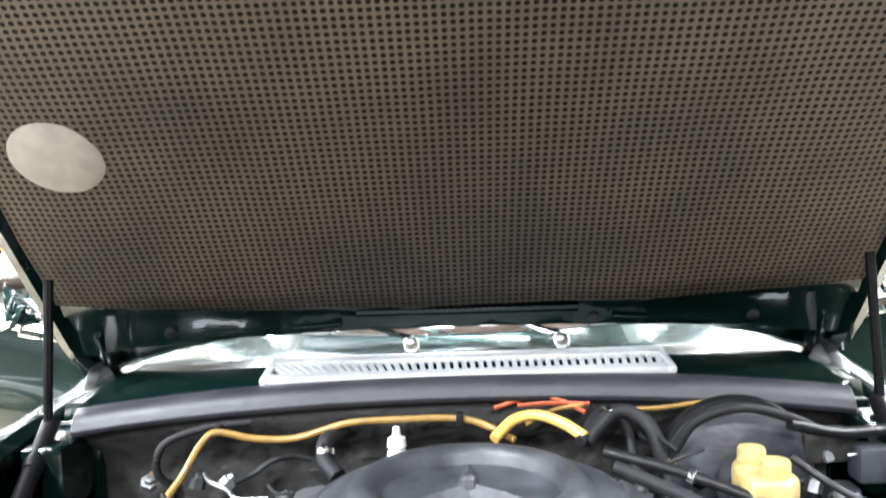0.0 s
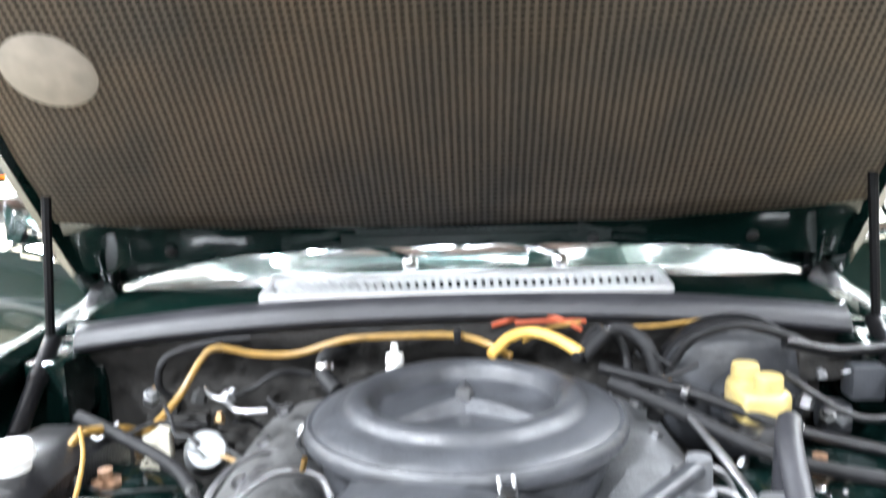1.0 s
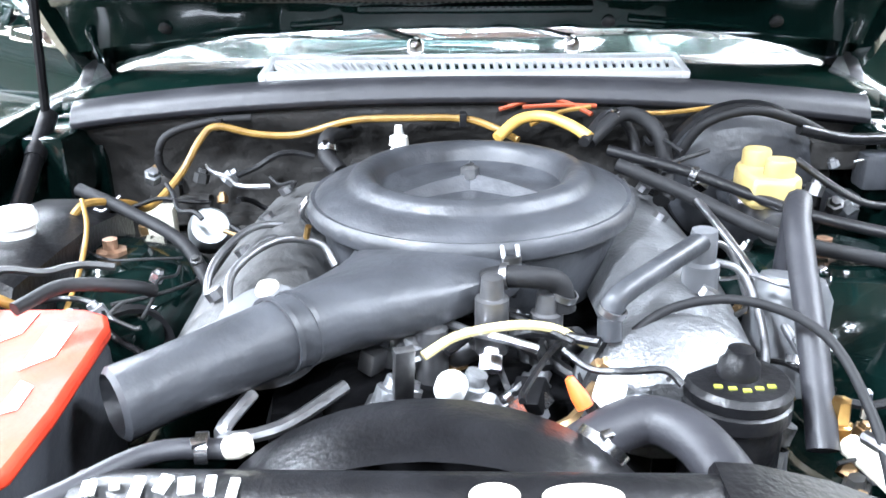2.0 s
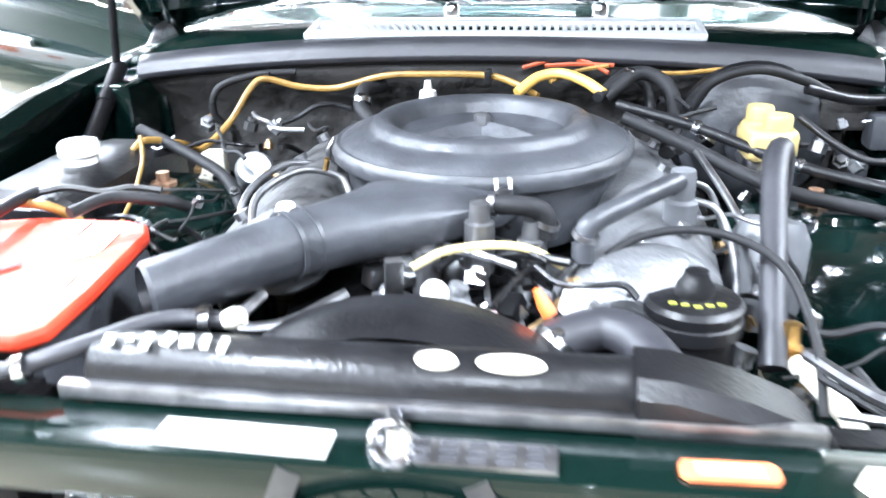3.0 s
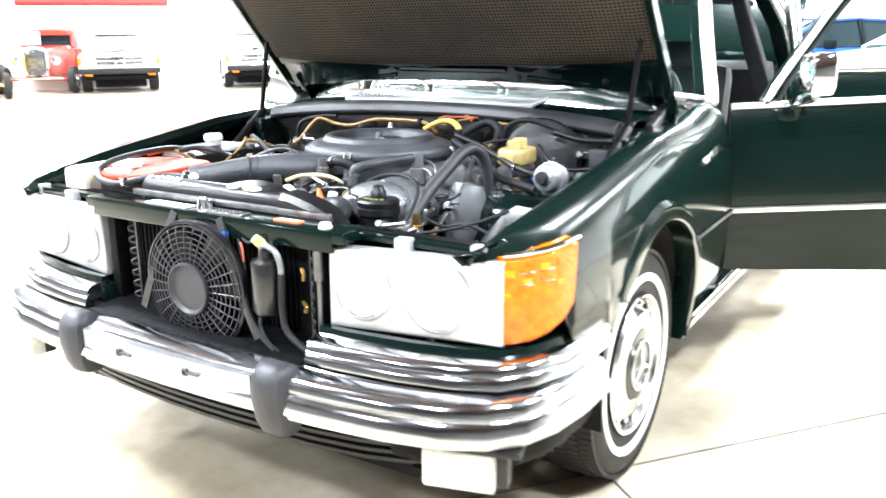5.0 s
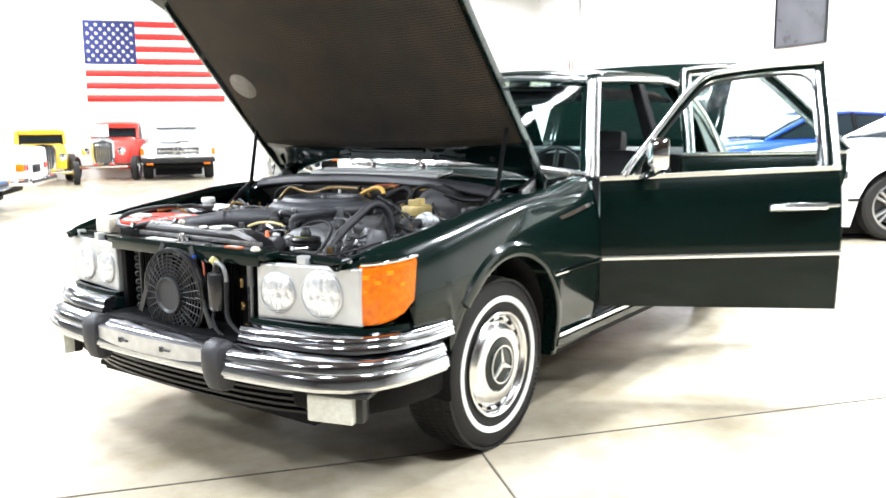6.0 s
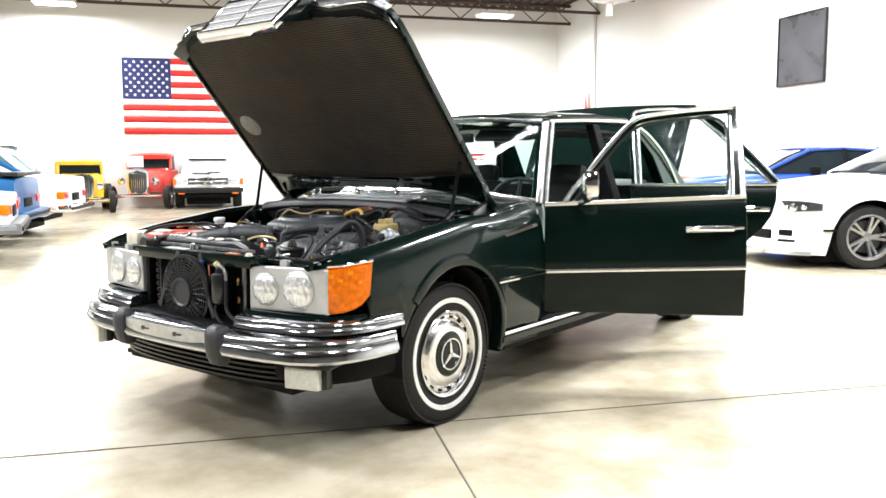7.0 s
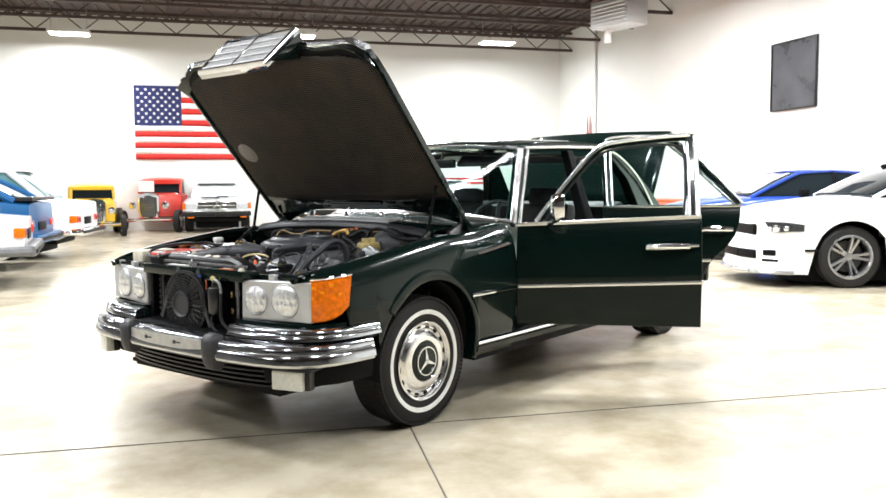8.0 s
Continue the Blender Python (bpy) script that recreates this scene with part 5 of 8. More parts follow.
def cabin():
    bm = bmnew()
    rows = [[(w * x, y, z - 0.03 * x * x) for x in (-1, -0.6, 0, 0.6, 1)] for y, z, w in ((1.30, 1.425, 0.56), (1.6, 1.44, 0.58), (2.2, 1.44, 0.58), (2.56, 1.40, 0.55))]
    grid(bm, rows)
    part("headliner", bm, SEAT, CAR, "dark cloth headliner", solid=0.02)
    for x in (-0.3, 0.3):
        bm = bmnew()
        box(bm, (x, 1.33, 1.385), (0.42, 0.03, 0.12), (-50, 0, 0), bev=0.01)
        part("sun_visor", bm, SEAT, CAR)
    bm = bmnew()
    box(bm, (0, 2.62, 0.80), (1.34, 0.2, 0.55), (12, 0, 0), bev=0.05)
    part("rear_seat_back", bm, SEAT, CAR)
    bm = bmnew()
    rows = [[(x * 0.70, y + 0.2 * x * x * s, z) for x in (-1, -0.7, -0.3, 0, 0.3, 0.7, 1)] for y, z, s in ((0.62, 1.0, 1.4), (0.9, 1.005, 0.6), (1.08, 0.97, 0.2), (1.14, 0.92, 0), (1.13, 0.75, 0), (1.05, 0.6, 0))]
    grid(bm, rows)
    part("dashboard", bm, DASH, CAR, "green-grey padded dashboard", solid=0.02)
    bm = bmnew()
    lathe(bm, [(0.195 + 0.014 * math.cos(a), 0.014 * math.sin(a)) for a in [i * math.pi / 5 for i in range(11)]], pose(0.36, 1.32, 0.93, 62, 0, 0), 36)
    for a in (0, 180, 90, 270):
        tube(bm, [pose(0.36, 1.32, 0.93, 62, 0, 0) @ Vector((0.03 * math.cos(radians(a)), 0.03 * math.sin(radians(a)), -0.03)), pose(0.36, 1.32, 0.93, 62, 0, 0) @ Vector((0.19 * math.cos(radians(a)), 0.19 * math.sin(radians(a)), 0))], 0.014, 8)
    lathe(bm, [(0.07, -0.05), (0.075, -0.02), (0.06, -0.01), (0, -0.008)], pose(0.36, 1.32, 0.93, 62, 0, 0), 20)
    part("steering_wheel", bm, BLACK, CAR, "large black steering wheel")
    for x in (-0.36, 0.36):
        bm = bmnew()
        box(bm, (x, 1.62, 0.52), (0.5, 0.52, 0.2), bev=0.05)
        box(bm, (x, 1.93, 0.80), (0.48, 0.14, 0.56), (-14, 0, 0), bev=0.05)
        st = part("front_seat", bm, SEAT, CAR, "black vinyl front seat")
        bm = bmnew()
        box(bm, (x, 2.01, 1.12), (0.26, 0.1, 0.14), (-10, 0, 0), bev=0.04)
        part("head_restraint", bm, SEAT, st)
    bm = bmnew()
    box(bm, (0, 2.55, 0.52), (1.35, 0.5, 0.22), bev=0.05)
    box(bm, (0, 2.85, 0.8), (1.35, 0.16, 0.5), (-18, 0, 0), bev=0.05)
    part("rear_seat", bm, SEAT, CAR, "black vinyl rear bench")
    bm = bmnew()
    box(bm, (0, 1.24, 1.36), (0.22, 0.03, 0.06), bev=0.01)
    tube(bm, [(0, 1.23, 1.38), (0, 1.25, 1.45)], 0.008, 6)
    part("interior_mirror", bm, BLACK, CAR)


cabin()


# ---- engine bay ----
STEEL_MID = mat("grey_line_metal", (0.17, 0.17, 0.175), 0.4, 0.8, 0.25, 30)


def air_cleaner(eng):
    m = pose(0.012, -0.06, 0) @ Matrix.Diagonal((0.93, 0.93, 1, 1))
    bm = bmnew()
    lathe(bm, [(0.0, 0.80), (0.205, 0.80), (0.222, 0.86), (0.226, 0.893), (0.238, 0.898), (0.246, 0.904), (0.248, 0.912), (0.246, 0.921), (0.240, 0.928), (0.234, 0.927), (0.229, 0.931), (0.222, 0.936), (0.2, 0.942),
               (0.19, 0.943), (0.184, 0.947), (0.180, 0.955), (0.172, 0.960), (0.160, 0.961), (0.150, 0.957), (0.144, 0.948), (0.138, 0.934), (0.128, 0.929), (0.06, 0.932), (0.0, 0.934)], m, 64)
    ac = part("air_cleaner", bm, GREY_BLACK, eng, "round grey-black plastic air cleaner lid")
    bm = bmnew()
    for k in range(3):
        a = radians(90 + 120 * k)
        c, s = math.cos(a), math.sin(a)
        rows = []
        for r, w, h in ((0.0, 0.026, 0.952), (0.06, 0.017, 0.947), (0.122, 0.007, 0.936)):
            rows.append([(0.012 + r * c - w * s, -0.06 + r * s + w * c, 0.930), (0.012 + r * c, -0.06 + r * s, h), (0.012 + r * c + w * s, -0.06 + r * s - w * c, 0.930)])
        loft(bm, rows)
    part("lid_star", bm, GREY_BLACK, ac, "moulded three-armed star")
    bm = bmnew()
    lathe(bm, [(0.014, 0.945), (0.014, 0.960), (0.008, 0.964), (0.0, 0.964)], m, 6)
    part("lid_nut", bm, STEEL, ac)
    for a in (-78, -170, 15, 100):
        bm = bmnew()
        c, s = math.cos(radians(a)), math.sin(radians(a))
        for o in (-0.009, 0.009):
            tube(bm, [(0.012 + 0.228 * c - o * s, -0.06 + 0.228 * s + o * c, 0.885), (0.012 + 0.239 * c - o * s, -0.06 + 0.239 * s + o * c, 0.905), (0.012 + 0.227 * c - o * s, -0.06 + 0.227 * s + o * c, 0.926)], 0.003, 6)
        box(bm, (0.012 + 0.237 * c, -0.06 + 0.237 * s, 0.905), (0.008, 0.022, 0.02), (0, 0, a), bev=0.002)
        part("lid_clip", bm, STEEL, ac, "spring clip")
    # intake snorkel
    bm = bmnew()
    secs = [((-0.015, -0.20, 0.882), 0.12, 0.028, 8), ((-0.035, -0.28, 0.884), 0.108, 0.034, 14), ((-0.085, -0.345, 0.884), 0.078, 0.04, 28), ((-0.145, -0.392, 0.88), 0.05, 0.044, 40), ((-0.19, -0.43, 0.876), 0.042, 0.042, 48), ((-0.285, -0.495, 0.858), 0.039, 0.039, 50), ((-0.326, -0.524, 0.850), 0.040, 0.040, 50), ((-0.330, -0.527, 0.850), 0.034, 0.034, 50), ((-0.28, -0.49, 0.857), 0.032, 0.032, 50)]
    rows = []
    for (x, y, z), w, h, a in secs:
        c, s = math.cos(radians(a)), math.sin(radians(a))
        rows.append([(x + w * math.cos(q) * c, y - w * math.cos(q) * s, z + h * math.copysign(abs(math.sin(q)) ** (0.7 if w > 0.06 else 1), math.sin(q))) for q in [2 * math.pi * k / 20 for k in range(20)]])
    loft(bm, rows)
    sn = part("intake_snorkel", bm, GREY_BLACK, eng, "grey-black moulded intake snorkel")
    for t in (0.0, 0.018):
        bm = bmnew()
        lathe(bm, [(0.042, -0.003), (0.0455, -0.003), (0.0455, 0.003), (0.042, 0.003)], Matrix.Translation((-0.17 - t, -0.413 - t * 0.9, 0.878)) @ Vector((-0.67, -0.74, 0)).to_track_quat("Z", "Y").to_matrix().to_4x4(), 24)
        part("clamp_band", bm, GREY_BLACK, sn)
    bm = bmnew()
    lathe(bm, [(0.0, 0.03), (0.055, 0.028), (0.07, 0.01), (0.072, -0.05), (0.05, -0.07)], pose(-0.215, -0.375, 0.862, 15, -15, 0) @ Matrix.Diagonal((0.85, 0.85, 0.85, 1)), 24)
    part("vacuum_box", bm, GREY_DOME, sn, "silver domed vacuum unit")
    bm = bmnew()
    tube(bm, [(-0.12, -0.43, 0.815), (-0.18, -0.49, 0.80), (-0.23, -0.52, 0.81), (-0.21, -0.47, 0.83)], 0.008, 8)
    part("snorkel_bracket", bm, STEEL, sn)


GREY_DOME = mat("grey_dome_plastic", (0.12, 0.123, 0.13), 0.42, 0.2, 0.15, 20)


def engine():
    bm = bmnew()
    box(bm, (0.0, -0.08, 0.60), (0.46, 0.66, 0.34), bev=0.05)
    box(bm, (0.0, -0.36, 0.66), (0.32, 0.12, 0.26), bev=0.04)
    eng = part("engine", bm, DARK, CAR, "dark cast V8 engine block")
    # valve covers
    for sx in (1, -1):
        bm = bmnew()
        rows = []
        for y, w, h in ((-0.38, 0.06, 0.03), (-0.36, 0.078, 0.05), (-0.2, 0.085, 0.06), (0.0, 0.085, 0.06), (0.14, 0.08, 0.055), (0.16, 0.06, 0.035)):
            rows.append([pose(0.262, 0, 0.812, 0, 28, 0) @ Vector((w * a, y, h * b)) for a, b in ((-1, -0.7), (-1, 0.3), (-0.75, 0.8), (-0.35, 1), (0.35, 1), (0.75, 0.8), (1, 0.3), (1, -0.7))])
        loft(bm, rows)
        # left cover: a darker, rougher aluminium than the right one
        vc = part("valve_cover", flip(bm, sx), ALU if sx > 0 else ALU_DARKER, eng, "cast aluminium valve cover")
        for k in range(4):
            bm = bmnew()
            y = -0.3 + 0.14 * k
            lathe(bm, [(0.012, 0.0), (0.012, 0.012), (0.0, 0.013)], pose(0.262, y, 0.812, 0, 28, 0) @ pose(0, 0, 0.058), 8)
            part("cover_bolt", flip(bm, sx), STEEL, vc)
    bm = bmnew()
    rows = []
    for t in range(7):
        a = t / 6
        y = -0.46 + 0.16 * a
        r = 0.045 + 0.05 * math.sin(math.pi * min(1, a * 0.9 + 0.1))
        rows.append([(0.215 + 0.03 * a + r * 1.1 * math.cos(q), y, 0.79 + 0.02 * a + r * 0.8 * math.sin(q)) for q in [2 * math.pi * k / 18 for k in range(18)]])
    loft(bm, rows)
    part("front_cover", bm, ALU, eng, "silver rounded front housing")
    bm = bmnew()
    tube(bm, [(0.162, -0.402, 0.86), (0.163, -0.395, 0.893), (0.176, -0.384, 0.909), (0.23, -0.33, 0.920), (0.284, -0.276, 0.929)], 0.0135, 12)
    bp = part("breather_pipe", bm, GREY_BLACK, eng, "grey-black breather pipe")
    bm = bmnew()
    lathe(bm, [(0.0, 0.012), (0.015, 0.010), (0.0165, 0.0), (0.0165, -0.03), (0.022, -0.034), (0.022, -0.075)], pose(0.287, -0.272, 0.932), 14)
    part("breather_elbow", bm, GREY_DOME, bp, "pale grey elbow fitting")
    bm = bmnew()
    tube(bm, [(0.03, -0.318, 0.896), (0.045, -0.338, 0.908), (0.08, -0.345, 0.911), (0.112, -0.338, 0.900), (0.12, -0.338, 0.865)], 0.0135, 12)
    part("idle_hose", bm, RUBBER, eng, "black bent idle-air hose")
    for x, y, z in ((0.052, -0.34, 0.91), (0.119, -0.338, 0.885), (0.164, -0.394, 0.892)):
        bm = bmnew()
        band(bm, (x, y, z), (0.3, -0.1, 0.9) if x > 0.1 else (0.9, -0.2, 0.1), 0.0138, 0.008)
        part("hose_clamp", bm, STEEL, eng)
    # intake clutter
    rnd = random.Random(11)
    for k in range(46):
        x, y = rnd.uniform(-0.10, 0.20), rnd.uniform(-0.47, -0.27)
        z = rnd.uniform(0.775, 0.835)
        bm = bmnew()
        kind = k % 4
        if kind == 0:
            lathe(bm, [(0.0, 0.03), (0.012, 0.03), (0.013, 0.018), (0.019, 0.016), (0.019, 0.0), (0.012, -0.02)], pose(x, y, z, rnd.uniform(-40, 40), rnd.uniform(-40, 40), 0), 10)
            part("injector_fitting", bm, ALU, eng)
        elif kind == 1:
            box(bm, (x, y, z), (rnd.uniform(0.02, 0.05), rnd.uniform(0.015, 0.04), rnd.uniform(0.02, 0.05)), (rnd.uniform(-30, 30), rnd.uniform(-30, 30), rnd.uniform(0, 90)), bev=0.004)
            part("bracket", bm, rnd.choice((STEEL, ALU, DARK)), eng)
        elif kind == 2:
            d = Vector((rnd.uniform(-0.09, 0.09), rnd.uniform(-0.07, 0.07), rnd.uniform(-0.03, 0.01)))
            p = Vector((x, y, z + 0.01))
            tube(bm, [p - d, p + Vector((0, 0, rnd.uniform(0.01, 0.03))), p + d], rnd.uniform(0.004, 0.009), 8)
            part("small_hose", bm, rnd.choice((RUBBER, BLACK, RUBBER, STEEL)), eng)
        else:
            lathe(bm, [(0.0, 0.014), (0.014, 0.013), (0.02, 0.0), (0.02, -0.03)], pose(x, y, z, rnd.uniform(-50, 50), rnd.uniform(-50, 50), 0), 12)
            part("cap_fitting", bm, rnd.choice((ALU, STEEL, BLACK)), eng)
    for x, y, z in ((0.037, -0.37, 0.878), (0.10, -0.34, 0.845), (-0.03, -0.37, 0.84)):
        bm = bmnew()
        lathe(bm, [(0.0, 0.045), (0.012, 0.044), (0.0135, 0.02), (0.019, 0.018), (0.019, -0.05)], pose(x, y, z), 12)
        part("regulator_can", bm, STEEL_MID, eng, "grey metal regulator can")
    bm = bmnew()
    box(bm, (-0.055, -0.455, 0.845), (0.022, 0.012, 0.07), (10, 0, 20), bev=0.003)
    part("stay_bracket", bm, STEEL, eng)
    bm = bmnew()
    lathe(bm, [(0.0, 0.012), (0.012, 0.011), (0.017, 0.0), (0.017, -0.02)], pose(-0.005, -0.47, 0.842, 40, 10, 0), 16)
    part("white_ring_cap", bm, WHITE_PL, eng, "white ringed cap")
    bm = bmnew()
    lathe(bm, [(0.0, 0.022), (0.005, 0.02), (0.009, 0.0), (0.009, -0.014)], pose(0.12, -0.49, 0.842, -20, -30, 0), 10)
    part("orange_connector", bm, ORANGE_PL, eng, "orange sensor connector")
    bm = bmnew()
    box(bm, (0.152, -0.478, 0.838), (0.022, 0.026, 0.03), (0, 15, 25), bev=0.004)
    part("white_connector", bm, WHITE_PL, eng, "white plug")
    bm = bmnew()
    tube(bm, [(-0.035, -0.445, 0.862), (0.0, -0.425, 0.876), (0.054, -0.408, 0.88), (0.10, -0.40, 0.873), (0.14, -0.40, 0.852)], 0.0055, 8)
    part("yellow_line", bm, HOSE_PALE, eng, "pale yellow fuel line")
    air_cleaner(eng)
    # steering fluid can
    bm = bmnew()
    lathe(bm, [(0.0, 0.69), (0.046, 0.69), (0.05, 0.70), (0.05, 0.80), (0.056, 0.805), (0.056, 0.822), (0.05, 0.826)], pose(0.284, -0.455, 0), 32)
    ps = part("steering_reservoir", bm, BLACK, eng, "black steering fluid can")
    bm = bmnew()
    lathe(bm, [(0.054, 0.826), (0.056, 0.838), (0.05, 0.844), (0.03, 0.8465), (0.0215, 0.848), (0.0205, 0.862), (0.015, 0.869), (0.013, 0.878), (0.0, 0.881)], pose(0.284, -0.455, 0), 28)
    part("reservoir_cap", bm, BLACK, ps)
    for k in range(5):
        bm = bmnew()
        box(bm, (0.258 + 0.013 * k, -0.487 + 0.004 * abs(k - 2), 0.8468), (0.008, 0.005, 0.002))
        part("cap_mark", bm, YELLOW_INK, ps)
    # hoses on the right bank
    for name, pts, r, mt, lab in (
        ("bypass_hose", [(0.435, -0.14, 0.70), (0.437, -0.14, 0.82), (0.433, -0.158, 0.91), (0.421, -0.192, 0.951), (0.405, -0.235, 0.945), (0.394, -0.30, 0.905), (0.385, -0.37, 0.86), (0.377, -0.44, 0.80), (0.373, -0.475, 0.765)], 0.0165, SEAL, "thick black hose"),
        ("upper_radiator_hose", [(0.08, -0.55, 0.78), (0.13, -0.525, 0.81), (0.185, -0.505, 0.822), (0.225, -0.535, 0.82), (0.245, -0.59, 0.81), (0.25, -0.66, 0.80)], 0.026, SEAL, "thick black radiator hose"),
        ("ignition_lead", [(0.165, -0.40, 0.845), (0.23, -0.375, 0.885), (0.31, -0.375, 0.895), (0.38, -0.42, 0.875), (0.405, -0.50, 0.82), (0.40, -0.58, 0.77)], 0.0055, RUBBER, ""),
        ("vacuum_line", [(0.30, -0.27, 0.90), (0.335, -0.28, 0.885), (0.355, -0.32, 0.82), (0.35, -0.36, 0.75)], 0.005, STEEL_MID, ""),
        ("vacuum_line", [(0.29, -0.25, 0.92), (0.325, -0.25, 0.905), (0.35, -0.27, 0.84)], 0.0045, STEEL_MID, ""),
        ("cable_conduit", [(0.22, 0.05, 0.955), (0.34, 0.0, 0.93), (0.48, -0.07, 0.89), (0.64, -0.13, 0.865)], 0.009, BLACK, ""),
        ("cable_conduit", [(0.23, 0.02, 0.94), (0.33, -0.03, 0.905), (0.44, -0.12, 0.87), (0.58, -0.15, 0.845)], 0.011, RUBBER, ""),
        ("throttle_rod", [(0.33, -0.02, 0.91), (0.37, -0.16, 0.86), (0.40, -0.3, 0.80), (0.42, -0.42, 0.75)], 0.006, STEEL, ""),
        ("wiring_loom", [(0.20, 0.12, 0.95), (0.26, 0.17, 0.985), (0.31, 0.16, 0.965), (0.32, 0.1, 0.92), (0.30, 0.02, 0.88)], 0.013, RUBBER, ""),
        ("wiring_loom", [(0.19, 0.10, 0.955), (0.24, 0.19, 0.98), (0.28, 0.2, 0.95), (0.29, 0.15, 0.88)], 0.009, RUBBER, ""),
        ("vacuum_line", [(0.50, 0.04, 0.94), (0.55, 0.0, 0.905), (0.6, -0.02, 0.885), (0.68, -0.01, 0.89)], 0.006, BLACK, ""),
        ("vacuum_line", [(0.52, 0.10, 0.975), (0.60, 0.11, 0.955), (0.70, 0.12, 0.955)], 0.010, BLACK, ""),
        ("heater_pipe", [(-0.235, -0.06, 0.87), (-0.29, -0.11, 0.885), (-0.325, -0.2, 0.86), (-0.32, -0.27, 0.80)], 0.0055, STEEL_MID, ""),
        ("heater_pipe", [(-0.22, -0.10, 0.86), (-0.27, -0.15, 0.88), (-0.30, -0.24, 0.84)], 0.0045, STEEL_MID, ""),
        ("drain_hose", [(-0.36, 0.205, 0.975), (-0.43, 0.19, 0.972), (-0.5, 0.175, 0.95), (-0.515, 0.17, 0.90), (-0.49, 0.19, 0.86)], 0.007, RUBBER, ""),
        ("heater_elbow", [(-0.20, 0.22, 0.95), (-0.225, 0.18, 0.945), (-0.225, 0.15, 0.92), (-0.20, 0.12, 0.90)], 0.015, RUBBER, ""),
    ):
        bm = bmnew()
        tube(bm, pts, r, 10)
        part(name, bm, mt, eng, lab)
    bm = bmnew()
    lathe(bm, [(0.0, 0.13), (0.045, 0.125), (0.06, 0.10), (0.062, 0.0), (0.05, -0.03)], pose(0.405, -0.245, 0.735, -12, 6, 0) @ Matrix.Diagonal((0.85, 0.85, 1, 1)), 24)
    part("compressor_can", bm, GREY_DOME, eng, "grey compressor housing")
    bm = bmnew()
    tube(bm, [(0.36, -0.40, 0.75), (0.352, -0.405, 0.72), (0.35, -0.42, 0.66)], 0.016, 10)
    part("hose_union", bm, ALU, eng)
    bm = bmnew()
    lathe(bm, [(0.0, 0.03), (0.010, 0.028), (0.012, 0.0), (0.016, -0.002), (0.016, -0.02)], pose(0.395, -0.45, 0.785), 6)
    part("brass_fitting", bm, BRASS, eng, "brass hose fitting")
    bm = bmnew()
    tube(bm, [(0.40, -0.47, 0.77), (0.42, -0.53, 0.765), (0.435, -0.57, 0.75), (0.43, -0.62, 0.72)], 0.013, 10)
    part("pale_elbow", bm, CREAM, eng, "pale aged elbow hose")


ORANGE_PL = mat("orange_plastic", (0.75, 0.12, 0.02), 0.4, 0.0, 0.15, 30)
HOSE_PALE = mat("pale_yellow_line", (0.62, 0.52, 0.25), 0.4, 0.0, 0.2, 30)
YELLOW_INK = mat("yellow_marking", (0.3, 0.31, 0.05), 0.4, 0.0, 0.1, 30)
ALU_DARKER = mat("grimy_aluminium", (0.12, 0.12, 0.12), 0.55, 0.6, 0.35, 18, bump=0.3)
BRASS = mat("brass", (0.6, 0.38, 0.14), 0.3, 1.0, 0.2, 30)
engine()


